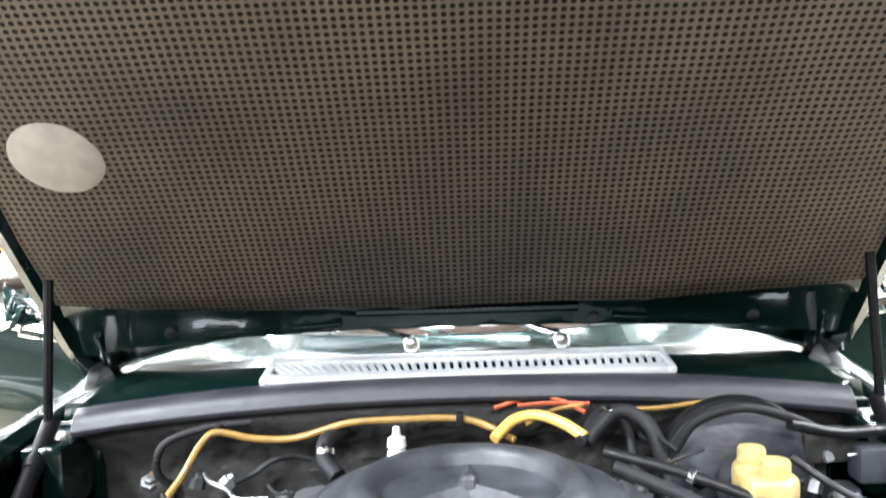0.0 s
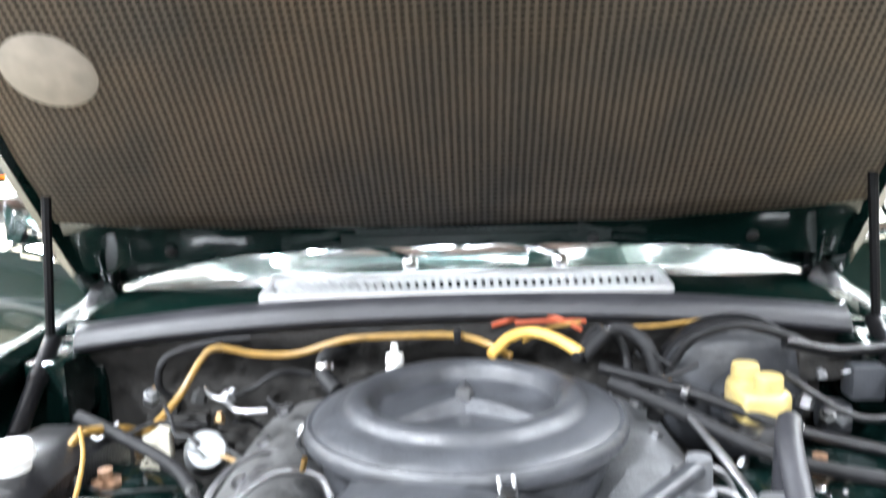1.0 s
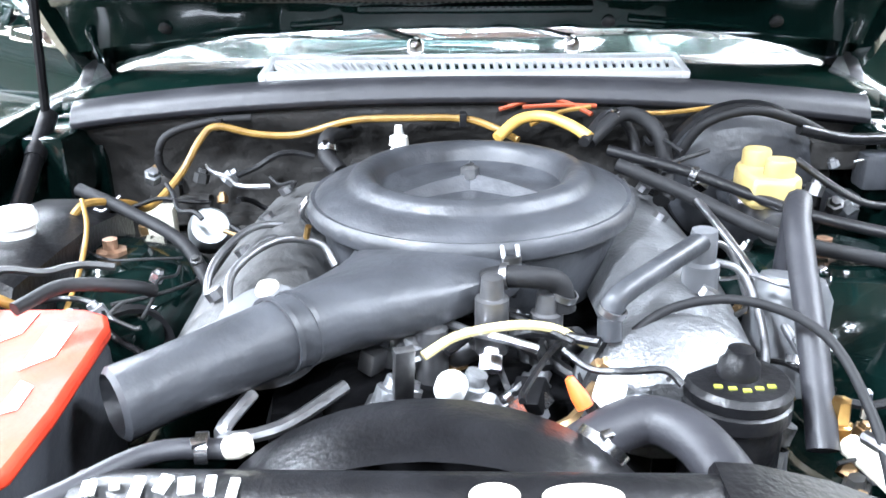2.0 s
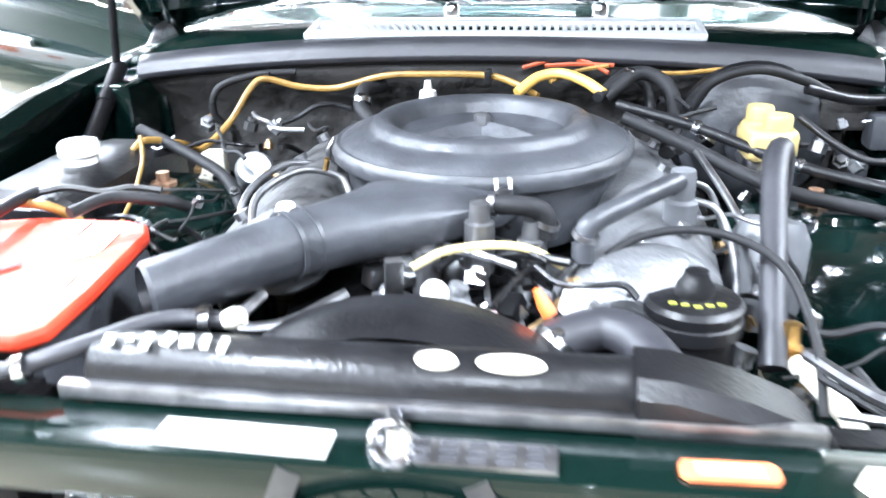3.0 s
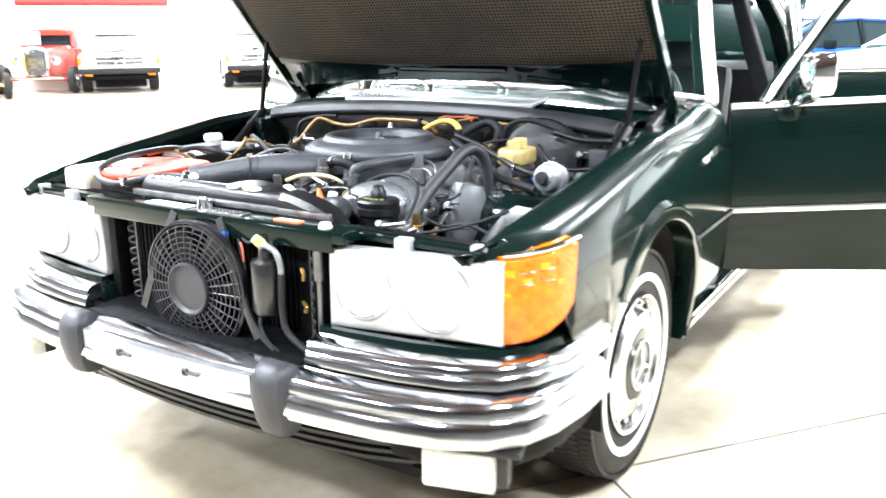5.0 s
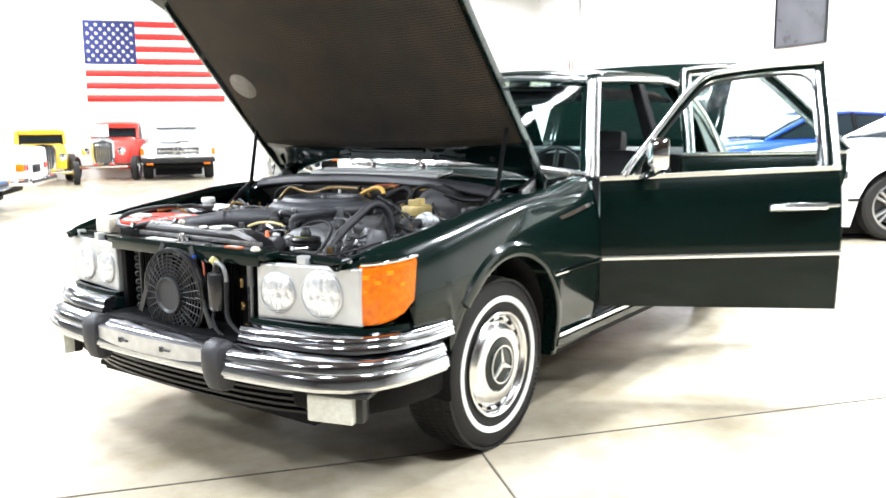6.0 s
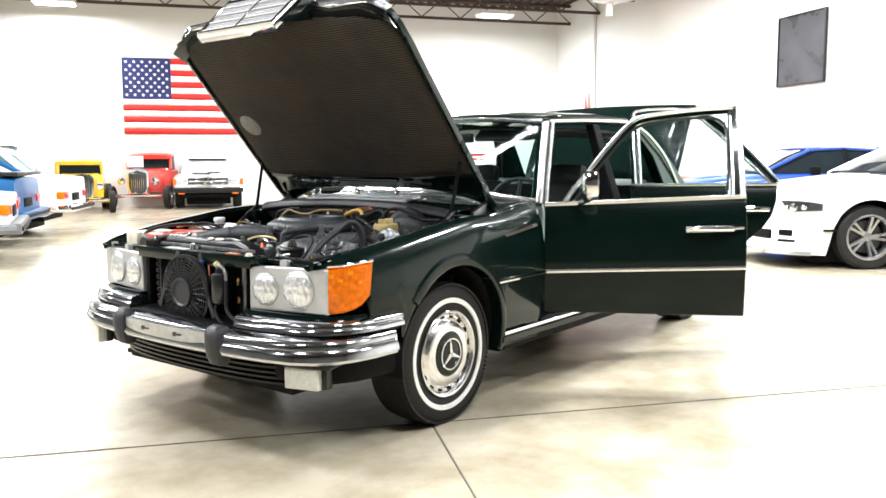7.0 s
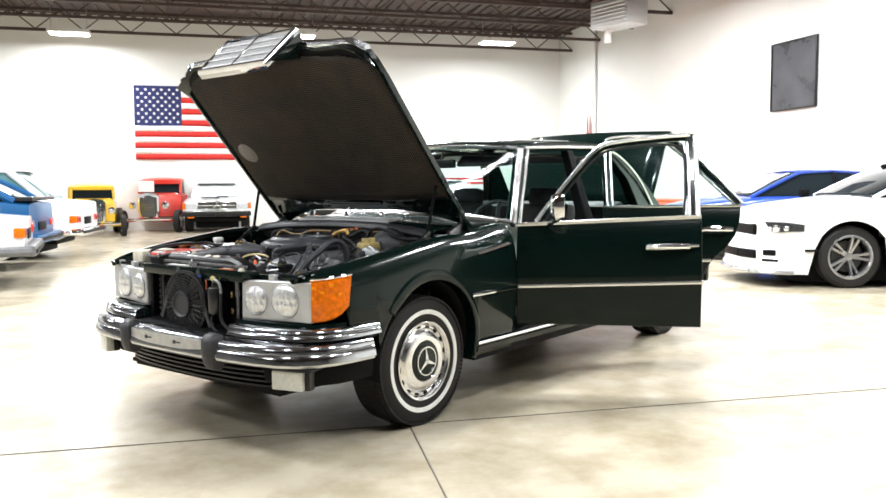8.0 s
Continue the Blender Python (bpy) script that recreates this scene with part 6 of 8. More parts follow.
def bay_parts():
    # radiator and shroud
    bm = bmnew()
    rows = []
    for x, r in ((-0.29, 0.030), (-0.285, 0.034), (0.205, 0.034), (0.212, 0.030)):
        rows.append([(x, -0.698 + r * math.cos(q), 0.862 + r * 0.95 * math.sin(q)) for q in [2 * math.pi * k / 16 for k in range(16)]])
    loft(bm, rows)
    rd = part("radiator", bm, BLACK, CAR, "black radiator with rounded top tank")
    bm = bmnew()
    rows = []
    for x, zt, w in ((0.20, 0.895, 0.040), (0.23, 0.893, 0.040), (0.29, 0.877, 0.04), (0.335, 0.858, 0.04), (0.35, 0.845, 0.035)):
        rows.append([(x, -0.70 - w, 0.80), (x, -0.70 - w, zt - 0.015), (x, -0.70 - w + 0.012, zt), (x, -0.70 + w - 0.012, zt), (x, -0.70 + w, zt - 0.015), (x, -0.70 + w, 0.80)])
    loft(bm, rows)
    part("side_tank", bm, BLACK, rd, "black plastic side tank")
    bm = bmnew()
    box(bm, (0.02, -0.735, 0.853), (0.66, 0.014, 0.016), bev=0.003)
    part("tank_flange", bm, STEEL, rd)
    bm = bmnew()
    box(bm, (0.01, -0.69, 0.66), (0.66, 0.045, 0.34))
    part("radiator_core", bm, DARK, rd)
    for cx, rx in ((0.032, 0.019), (0.096, 0.030)):
        bm = bmnew()
        lathe(bm, [(1.0, 0.0), (0.98, 0.002), (0.0, 0.002)], pose(cx, -0.714, 0.8925, 24, 0, 0) @ Matrix.Diagonal((rx, 0.0105, 1, 1)), 28)
        part("oval_sticker", bm, CREAM_STICK, rd, "oval cream sticker")
    rnd = random.Random(3)
    for k in range(7):
        bm = bmnew()
        box(bm, (-0.268 + 0.018 * k, -0.708 + rnd.uniform(-0.006, 0.004), 0.8945), (rnd.uniform(0.007, 0.013), rnd.uniform(0.008, 0.02), 0.003), (18, 0, rnd.uniform(-25, 25)))
        part("torn_sticker", bm, LABEL, rd, "torn white sticker rest")
    bm = bmnew()
    rows = []
    for k in range(25):
        a = radians(12 + 156 * k / 24)
        for_r = []
        for r, y in ((0.248, -0.655), (0.252, -0.60), (0.25, -0.56), (0.24, -0.548), (0.205, -0.545), (0.21, -0.60)):
            for_r.append((-0.02 + r * math.cos(a), y, 0.632 + r * math.sin(a)))
        rows.append(for_r)
    loft(bm, rows)
    part("fan_shroud", bm, BLACK, CAR, "black plastic fan shroud")
    bm = bmnew()
    for k in range(5):
        a = radians(20 + 72 * k)
        rows = []
        for r in (0.05, 0.12, 0.195):
            c, s = math.cos(a), math.sin(a)
            w = 0.03
            rows.append([(-0.02 + r * c - w * s, -0.59, 0.60 + r * s + w * c), (-0.02 + r * c + w * s, -0.565, 0.60 + r * s - w * c), (-0.02 + r * c + w * s, -0.562, 0.60 + r * s - w * c), (-0.02 + r * c - w * s, -0.587, 0.60 + r * s + w * c)])
        loft(bm, rows)
    lathe(bm, [(0.0, 0.03), (0.06, 0.03), (0.06, -0.03)], pose(-0.02, -0.58, 0.60, 90, 0, 0), 20)
    part("cooling_fan", bm, BLACK, CAR, "black engine cooling fan")
    # coolant hose along the left
    for pts, r, mt in (([(-0.57, -0.33, 0.905), (-0.555, -0.40, 0.915), (-0.545, -0.52, 0.915), (-0.54, -0.62, 0.905), (-0.53, -0.675, 0.886), (-0.49, -0.71, 0.872), (-0.42, -0.735, 0.868), (-0.36, -0.74, 0.870), (-0.30, -0.715, 0.885), (-0.24, -0.66, 0.89), (-0.17, -0.65, 0.888)], 0.009, SEAL),
                       ([(-0.63, -0.42, 0.893), (-0.58, -0.385, 0.905), (-0.53, -0.37, 0.898), (-0.50, -0.35, 0.87)], 0.0065, HOSE_YELLOW),
                       ([(-0.545, -0.068, 0.915), (-0.52, -0.12, 0.89), (-0.5, -0.2, 0.86), (-0.49, -0.28, 0.83)], 0.0035, HOSE_YELLOW),
                       ([(-0.58, 0.0, 0.91), (-0.5, -0.03, 0.885), (-0.4, -0.09, 0.855), (-0.34, -0.17, 0.82)], 0.010, RUBBER),
                       ([(-0.45, -0.45, 0.92), (-0.42, -0.40, 0.925), (-0.36, -0.38, 0.915), (-0.34, -0.36, 0.90)], 0.008, RUBBER)):
        bm = bmnew()
        tube(bm, pts, r, 10)
        part("bay_hose", bm, mt, CAR)
    bm = bmnew()
    lathe(bm, [(0.0, 0.011), (0.009, 0.01), (0.011, 0.0), (0.009, -0.01)], pose(-0.172, -0.652, 0.892, 0, 70, 0), 12)
    part("hose_plug", bm, CREAM, CAR, "pale hose plug")
    # yellow line along the firewall
    bm = bmnew()
    tube(bm, [(-0.56, -0.075, 0.905), (-0.545, -0.05, 0.918), (-0.515, 0.02, 0.893), (-0.50, 0.062, 0.872), (-0.465, 0.12, 0.91), (-0.435, 0.16, 0.965), (-0.41, 0.175, 0.981), (-0.35, 0.185, 0.965), (-0.28, 0.19, 0.962), (-0.19, 0.195, 0.985), (-0.10, 0.195, 0.989), (0.0, 0.195, 0.987), (0.05, 0.18, 0.975), (0.09, 0.15, 0.96)], 0.0062, 8)
    bmesh.ops.translate(bm, verts=bm.verts, vec=(0, 0, -0.014))
    yl = part("yellow_hose", bm, HOSE_YELLOW, CAR, "long yellow hose along the firewall")
    for x, z in ((-0.41, 0.966), (0.0, 0.973)):
        bm = bmnew()
        box(bm, (x, 0.192, z), (0.012, 0.022, 0.024), bev=0.002)
        part("hose_clip", bm, BLACK, yl)
    bm = bmnew()
    tube(bm, [(0.055, 0.13, 0.955), (0.09, 0.16, 0.978), (0.13, 0.165, 0.984), (0.17, 0.14, 0.975), (0.20, 0.11, 0.96)], 0.0095, 10)
    part("yellow_tube", bm, HOSE_PALE2, CAR, "thick yellow vacuum tube")
    for k, (pts, mt) in enumerate((([(0.06, 0.215, 0.985), (0.12, 0.22, 1.0), (0.17, 0.21, 0.998), (0.21, 0.17, 0.985)], HOSE_RED), ([(0.10, 0.21, 0.99), (0.16, 0.2, 0.995), (0.22, 0.19, 0.995)], HOSE_RED),
                                   ([(0.11, 0.16, 0.97), (0.16, 0.19, 0.985), (0.21, 0.185, 0.995)], HOSE_YELLOW), ([(0.25, 0.19, 0.985), (0.33, 0.2, 0.98), (0.42, 0.2, 0.99)], HOSE_YELLOW))):
        bm = bmnew()
        tube(bm, pts, 0.004, 6)
        part("wire", bm, mt, CAR)
    bm = bmnew()
    lathe(bm, [(0.0, 0.985), (0.006, 0.984), (0.008, 0.968), (0.015, 0.965), (0.017, 0.95), (0.012, 0.946), (0.017, 0.94), (0.018, 0.90)], pose(-0.107, 0.175, -0.017), 16)
    part("white_valve", bm, WHITE_PL, CAR, "white plastic valve cap")
    # left corner: battery under a red cover, reservoirs
    bm = bmnew()
    rows = []
    outline = [(-0.35, -0.40), (-0.335, -0.43), (-0.318, -0.60), (-0.315, -0.69), (-0.335, -0.715), (-0.43, -0.72), (-0.57, -0.66), (-0.62, -0.60), (-0.62, -0.47), (-0.58, -0.41), (-0.50, -0.385), (-0.38, -0.385)]
    prism(bm, outline, pose(0, 0, 0.884), 0.018)
    bt = part("battery_cover", bm, RED_COVER, CAR, "scuffed red battery cover", bevel=0.006)
    bm = bmnew()
    prism(bm, [(-0.47, -0.55), (-0.435, -0.59), (-0.42, -0.635), (-0.372, -0.68), (-0.375, -0.70), (-0.43, -0.705), (-0.555, -0.648), (-0.605, -0.585), (-0.605, -0.52), (-0.575, -0.505), (-0.53, -0.52)], pose(0, 0, 0.9025), 0.003)
    part("cover_label", bm, LABEL, bt, "large worn white label")
    for k in range(4):
        bm = bmnew()
        box(bm, (-0.45 - 0.012 * k, -0.57 - 0.022 * k, 0.9065), (0.06 - 0.01 * k, 0.010, 0.002), (0, 0, 62))
        part("label_line", bm, RED_COVER if k % 2 else INK, bt)
    for poly in ([(-0.545, -0.60), (-0.515, -0.615), (-0.505, -0.66), (-0.53, -0.668), (-0.55, -0.64)], [(-0.43, -0.60), (-0.418, -0.62), (-0.422, -0.66), (-0.44, -0.64)]):
        bm = bmnew()
        prism(bm, poly, pose(0, 0, 0.9055), 0.0015)
        part("torn_patch", bm, RED_COVER, bt, "red showing through the torn label")
    for poly in ([(-0.40, -0.42), (-0.37, -0.43), (-0.362, -0.50), (-0.385, -0.53)], [(-0.44, -0.41), (-0.425, -0.40), (-0.42, -0.45), (-0.435, -0.47)], [(-0.372, -0.55), (-0.355, -0.56), (-0.35, -0.60), (-0.366, -0.61)]):
        bm = bmnew()
        prism(bm, poly, pose(0, 0, 0.9025), 0.0012)
        part("paint_scuff", bm, LABEL, bt, "white scuff on the red plastic")
    bm = bmnew()
    box(bm, (-0.465, -0.54, 0.78), (0.24, 0.26, 0.19), bev=0.012)
    part("battery_case", bm, GREY_BLACK, bt, "dark grey battery case")
    for ob in (bt, *bt.children):
        ob.data.transform(Matrix.Translation((-0.035, 0.012, -0.018)))
    bm = bmnew()
    box(bm, (-0.605, -0.60, 0.832), (0.10, 0.22, 0.12), bev=0.02)
    part("expansion_tank", bm, CREAM, CAR, "cream plastic overflow tank")
    bm = bmnew()
    rows = []
    for y, z in ((-0.33, 0.875), (-0.31, 0.90), (-0.10, 0.90), (0.04, 0.88), (0.06, 0.86)):
        rows.append([(-0.70, y, 0.78), (-0.69, y, z - 0.02), (-0.66, y, z), (-0.56, y, z), (-0.53, y, z - 0.02), (-0.53, y, 0.78)])
    loft(bm, rows)
    wt = part("washer_tank", bm, BLACK, CAR, "black washer fluid tank")
    bm = bmnew()
    lathe(bm, [(0.0, 0.966), (0.027, 0.964), (0.031, 0.958), (0.031, 0.944), (0.026, 0.942), (0.024, 0.92)], pose(-0.59, -0.175, -0.028), 24)
    part("tank_cap", bm, WHITE_PL, wt, "white filler cap")
    bm = bmnew()
    box(bm, (-0.515, 0.145, 0.80), (0.045, 0.045, 0.06), (0, 0, 10), bev=0.006)
    part("relay_box", bm, CREAM, CAR, "pale relay box")
    bm = bmnew()
    lathe(bm, [(0.0, 0.05), (0.03, 0.048), (0.036, 0.03), (0.036, -0.03)], pose(-0.42, 0.10, 0.80, 60, 0, 20), 18)
    part("heater_motor", bm, ALU_DARK, CAR, "dull metal motor can")
    # brake booster and reservoir
    bm = bmnew()
    lathe(bm, [(0.0, 0.09), (0.04, 0.088), (0.05, 0.06), (0.09, 0.05), (0.122, 0.03), (0.126, 0.0), (0.122, -0.03), (0.1, -0.06)], pose(0.455, 0.17, 0.875, 90, 0, 0), 36)
    bb = part("brake_booster", bm, GREY_BLACK, CAR, "dark grey round brake booster")
    bm = bmnew()
    lathe(bm, [(0.121, -0.012), (0.131, -0.012), (0.134, 0.0), (0.131, 0.014), (0.121, 0.016)], pose(0.455, 0.17, 0.875, 90, 0, 0), 40)
    part("booster_rim", bm, BLACK, bb, "black crimped rim")
    bm = bmnew()
    tube(bm, [(0.345, 0.12, 0.93), (0.375, 0.10, 0.985), (0.44, 0.09, 1.008), (0.51, 0.10, 0.99), (0.56, 0.115, 0.965)], 0.0085, 10)
    part("servo_hose", bm, RUBBER, bb, "black vacuum servo hose")
    bm = bmnew()
    tube(bm, [(0.445, 0.10, 0.865), (0.445, -0.07, 0.865)], 0.026, 12)
    part("master_cylinder", bm, STEEL, bb)
    bm = bmnew()
    rows = []
    for z, s in ((0.885, 0.85), (0.895, 1.0), (0.925, 1.0), (0.935, 0.9)):
        rows.append([(0.448 + s * a, 0.008 + s * b, z) for a, b in ((-0.035, -0.055), (0.02, -0.062), (0.038, -0.04), (0.038, 0.05), (0.02, 0.062), (-0.03, 0.055), (-0.042, 0.02), (-0.042, -0.03))])
    loft(bm, rows)
    br = part("fluid_reservoir", bm, BRAKE_YELLOW, bb, "yellowed brake fluid reservoir", bevel=0.004)
    for dy, dx in ((-0.03, 0.006), (0.032, -0.008)):
        bm = bmnew()
        lathe(bm, [(0.021, 0.934), (0.021, 0.955), (0.019, 0.959), (0.0, 0.96)], pose(0.448 + dx, 0.008 + dy, 0), 20)
        part("fluid_cap", bm, BRAKE_YELLOW, br, "pale yellow screw cap")
    # right corner pieces
    bm = bmnew()
    m = Matrix.Translation((0.645, -0.215, 0.893)) @ Vector((-0.05, -0.92, 0.12)).to_track_quat("Z", "Y").to_matrix().to_4x4()
    lathe(bm, [(0.0, -0.06), (0.034, -0.055), (0.037, -0.05), (0.037, -0.02), (0.044, -0.017), (0.044, -0.012), (0.038, -0.009), (0.038, 0.01), (0.034, 0.018), (0.022, 0.022), (0.02, 0.03), (0.012, 0.032)], m, 24)
    ca = part("cruise_actuator", bm, ALU_DARK, CAR, "silver actuator drum")
    bm = bmnew()
    lathe(bm, [(0.018, 0.024), (0.019, 0.034), (0.016, 0.044), (0.0, 0.047)], m, 16)
    part("actuator_boot", bm, RUBBER, ca)
    bm = bmnew()
    lathe(bm, [(0.055, -0.06), (0.05, -0.02), (0.02, 0.055), (0.0, 0.06)], pose(0.615, -0.40, 0.77, -8, 14, 0), 18)
    part("black_cone_duct", bm, BLACK, CAR, "black cone-shaped cover")
    bm = bmnew()
    box(bm, (0.585, -0.49, 0.715), (0.07, 0.03, 0.012), (0, 0, 12), bev=0.003)
    part("blue_clip", bm, BLUE_CAP, CAR, "blue plastic clip")
    bm = bmnew()
    box(bm, (0.69, -0.44, 0.838), (0.07, 0.07, 0.03), (0, 6, 8), bev=0.006)
    box(bm, (0.695, -0.45, 0.80), (0.075, 0.05, 0.05), (0, 0, 8), bev=0.006)
    part("relay_bracket", bm, BEZEL, CAR, "pale grey relay bracket")
    bm = bmnew()
    tube(bm, [(0.40, -0.62, 0.80), (0.44, -0.66, 0.82), (0.47, -0.70, 0.84), (0.52, -0.69, 0.85)], 0.005, 6)
    tube(bm, [(0.40, -0.50, 0.80), (0.43, -0.60, 0.815), (0.455, -0.70, 0.845)], 0.008, 8)
    part("bay_cable", bm, STEEL, CAR)
    for pts in ([(0.42, -0.58, 0.80), (0.50, -0.62, 0.81), (0.6, -0.58, 0.83), (0.68, -0.5, 0.86)], [(0.40, -0.55, 0.80), (0.46, -0.63, 0.80), (0.53, -0.66, 0.83)]):
        bm = bmnew()
        tube(bm, pts, 0.004, 6)
        part("bay_cable", bm, RUBBER, CAR)
    bm = bmnew()
    lathe(bm, [(0.0, 0.01), (0.009, 0.01), (0.009, -0.01)], pose(0.60, -0.20, 0.885, 90, 0, 0) @ Matrix.Diagonal((0.7, 0.7, 0.7, 1)), 10)
    part("blue_plug", bm, BLUE_CAP, CAR)
    for k, (x, y, z, sx_, sy_, sz_) in enumerate(((0.60, 0.16, 0.92, 0.09, 0.06, 0.05), (0.66, 0.12, 0.90, 0.06, 0.05, 0.06), (0.57, 0.19, 0.85, 0.08, 0.04, 0.07), (0.62, 0.14, 0.83, 0.05, 0.05, 0.05))):
        bm = bmnew()
        box(bm, (x, y, z), (sx_, sy_, sz_), bev=0.008)
        part("firewall_module", bm, GREY_BLACK if k % 2 else GRIME, CAR)


ALU_DARK = mat("dull_drum_metal", (0.3, 0.31, 0.32), 0.45, 0.7, 0.2, 30, bump=0.1)
CREAM_STICK = mat("cream_sticker", (0.72, 0.68, 0.56), 0.4, 0.0, 0.06, 40)
HOSE_PALE2 = mat("ochre_tube", (0.68, 0.42, 0.1), 0.4, 0.0, 0.2, 30)
bay_parts()


def front_opening():
    bm = bmnew()
    box(bm, (0.01, -0.745, 0.685), (0.68, 0.02, 0.30))
    cond = part("condenser", bm, DARK, CAR, "black finned condenser")
    for k in range(9):
        z = 0.56 + 0.031 * k
        for x, sg in ((-0.285, -1), (0.312, 1)):
            bm = bmnew()
            tube(bm, [(x, -0.765, z), (x + sg * 0.012, -0.775, z + 0.005), (x + sg * 0.012, -0.775, z + 0.015), (x, -0.765, z + 0.02)], 0.0035, 6)
            part("return_bend", bm, STEEL_DARK, cond)
    for x in (-0.283, 0.310):
        bm = bmnew()
        box(bm, (x, -0.762, 0.69), (0.006, 0.012, 0.28), bev=0.001)
        part("end_plate", bm, STEEL_MID, cond, "bare metal end plate")
    for k in range(34):
        bm = bmnew()
        box(bm, (-0.27 + 0.016 * k, -0.757, 0.69), (0.003, 0.006, 0.28))
        part("fin", bm, DARK, cond)
    bm = bmnew()
    box(bm, (0.01, -0.82, 0.545), (0.72, 0.14, 0.02), (4, 0, 0), bev=0.004)
    part("lower_shelf", bm, DARK, CAR, "black lower cross panel")
    # electric fan with round guard
    C = Vector((0.015, -0.805, 0.660))
    bm = bmnew()
    lathe(bm, [(0.149, 0.046), (0.155, 0.044), (0.157, 0.036), (0.154, 0.022), (0.146, 0.020), (0.146, 0.04), (0.149, 0.046)], Matrix.Translation(C) @ pose(0, 0, 0, 90, 0, 0) @ Matrix.Diagonal((1.06, 1.08, 1, 1)), 48)
    fan = part("electric_fan", bm, BLACK, CAR, "black electric fan with a round wire guard")
    M = Matrix.Translation(C) @ pose(0, 0, 0, 90, 0, 0) @ Matrix.Diagonal((1.06, 1.08, 1, 1))
    for k in range(7):
        r = 0.070 + 0.0122 * k
        h = 0.055 - 0.010 * (k / 6) ** 2
        bm = bmnew()
        lathe(bm, [(r - 0.0011, h - 0.0016), (r - 0.0011, h + 0.0012), (r + 0.0011, h + 0.0012), (r + 0.0011, h - 0.0016), (r - 0.0011, h - 0.0016)], M, 48)
        part("guard_ring", bm, SEAL, fan)
    for k in range(30):
        a = 2 * math.pi * k / 30
        c, s = math.cos(a), math.sin(a)
        bm = bmnew()
        tube(bm, [M @ Vector((0.056 * c, 0.056 * s, 0.057)), M @ Vector((0.11 * c, 0.11 * s, 0.053)), M @ Vector((0.150 * c, 0.150 * s, 0.042))], 0.002, 5, 2)
        part("guard_spoke", bm, SEAL, fan)
    bm = bmnew()
    lathe(bm, [(0.058, 0.050), (0.062, 0.062), (0.061, 0.069), (0.057, 0.070), (0.053, 0.064), (0.050, 0.061), (0.0, 0.0615)], M, 32)
    part("guard_hub", bm, SEAL, fan, "solid round guard hub")
    for k in range(6):
        a = 2 * math.pi * k / 6
        bm = bmnew()
        rows = []
        for r in (0.04, 0.09, 0.14):
            w = 0.024
            rows.append([M @ Vector((r * math.cos(a + w * q / r) , r * math.sin(a + w * q / r), z)) for q, z in ((-1, 0.012), (1, 0.03), (1, 0.032), (-1, 0.014))])
        loft(bm, rows)
        part("fan_blade", bm, BLACK, fan)
    for a, b in (((-0.075, -0.808, 0.835), (-0.165, -0.855, 0.58)), ((0.075, -0.808, 0.835), (0.215, -0.85, 0.565))):
        bm = bmnew()
        va, vb = Vector(a), Vector(b)
        n = (vb - va).normalized().cross(Vector((0, 1, 0))) * 0.011
        o = Vector((0, 0.004, 0))
        loft(bm, [[p - n - o, p + n - o, p + n + o, p - n + o] for p in (va, (va + vb) / 2 + Vector((0, -0.012, 0)), vb)])
        part("fan_strap", bm, STEEL_DARK, fan, "flat metal strap")
    # receiver drier and pipes
    bm = bmnew()
    lathe(bm, [(0.0, 0.628), (0.029, 0.630), (0.034, 0.638), (0.034, 0.752), (0.030, 0.760), (0.016, 0.763), (0.014, 0.782), (0.0, 0.784)], pose(0.238, -0.835, 0), 28)
    dr = part("receiver_drier", bm, GLOSS_BLACK, CAR, "glossy black receiver drier can")
    bm = bmnew()
    lathe(bm, [(0.0, 0.016), (0.011, 0.014), (0.013, 0.0), (0.013, -0.02)], pose(0.208, -0.82, 0.795, 40, -25, 0), 12)
    part("service_cap", bm, YELLOW_CAP, dr, "yellow service cap")
    bm = bmnew()
    tube(bm, [(0.228, -0.835, 0.782), (0.245, -0.84, 0.795), (0.275, -0.842, 0.785), (0.288, -0.842, 0.757), (0.288, -0.84, 0.73)], 0.0075, 10)
    part("drier_pipe", bm, ALU, dr, "bright bent pipe")
    for pts, r, mt in (([(0.288, -0.84, 0.735), (0.289, -0.845, 0.65), (0.305, -0.85, 0.60), (0.36, -0.85, 0.562)], 0.008, RUBBER),
                       ([(0.22, -0.835, 0.64), (0.225, -0.85, 0.60), (0.25, -0.86, 0.57), (0.285, -0.86, 0.548)], 0.0055, RUBBER),
                       ([(0.125, -0.80, 0.80), (0.155, -0.82, 0.74), (0.18, -0.845, 0.65), (0.225, -0.86, 0.59), (0.275, -0.865, 0.552)], 0.006, RUBBER),
                       ([(0.36, -0.80, 0.80), (0.362, -0.80, 0.70), (0.36, -0.80, 0.57)], 0.006, STEEL_MID),
                       ([(0.15, -0.82, 0.785), (0.165, -0.83, 0.772), (0.172, -0.835, 0.745)], 0.003, HOSE_RED),
                       ([(0.13, -0.80, 0.80), (0.165, -0.815, 0.788), (0.20, -0.82, 0.793)], 0.004, RUBBER),
                       ([(0.305, -0.79, 0.735), (0.318, -0.80, 0.728), (0.316, -0.80, 0.712)], 0.005, HOSE_YELLOW),
                       ([(0.305, -0.79, 0.655), (0.322, -0.80, 0.648), (0.318, -0.80, 0.635)], 0.005, HOSE_YELLOW)):
        bm = bmnew()
        tube(bm, pts, r, 8)
        part("nose_pipe", bm, mt, CAR)
    bm = bmnew()
    lathe(bm, [(0.011, 0.0), (0.011, 0.07)], pose(0.361, -0.80, 0.72), 10)
    part("pipe_sleeve", bm, STEEL_MID, CAR)
    bm = bmnew()
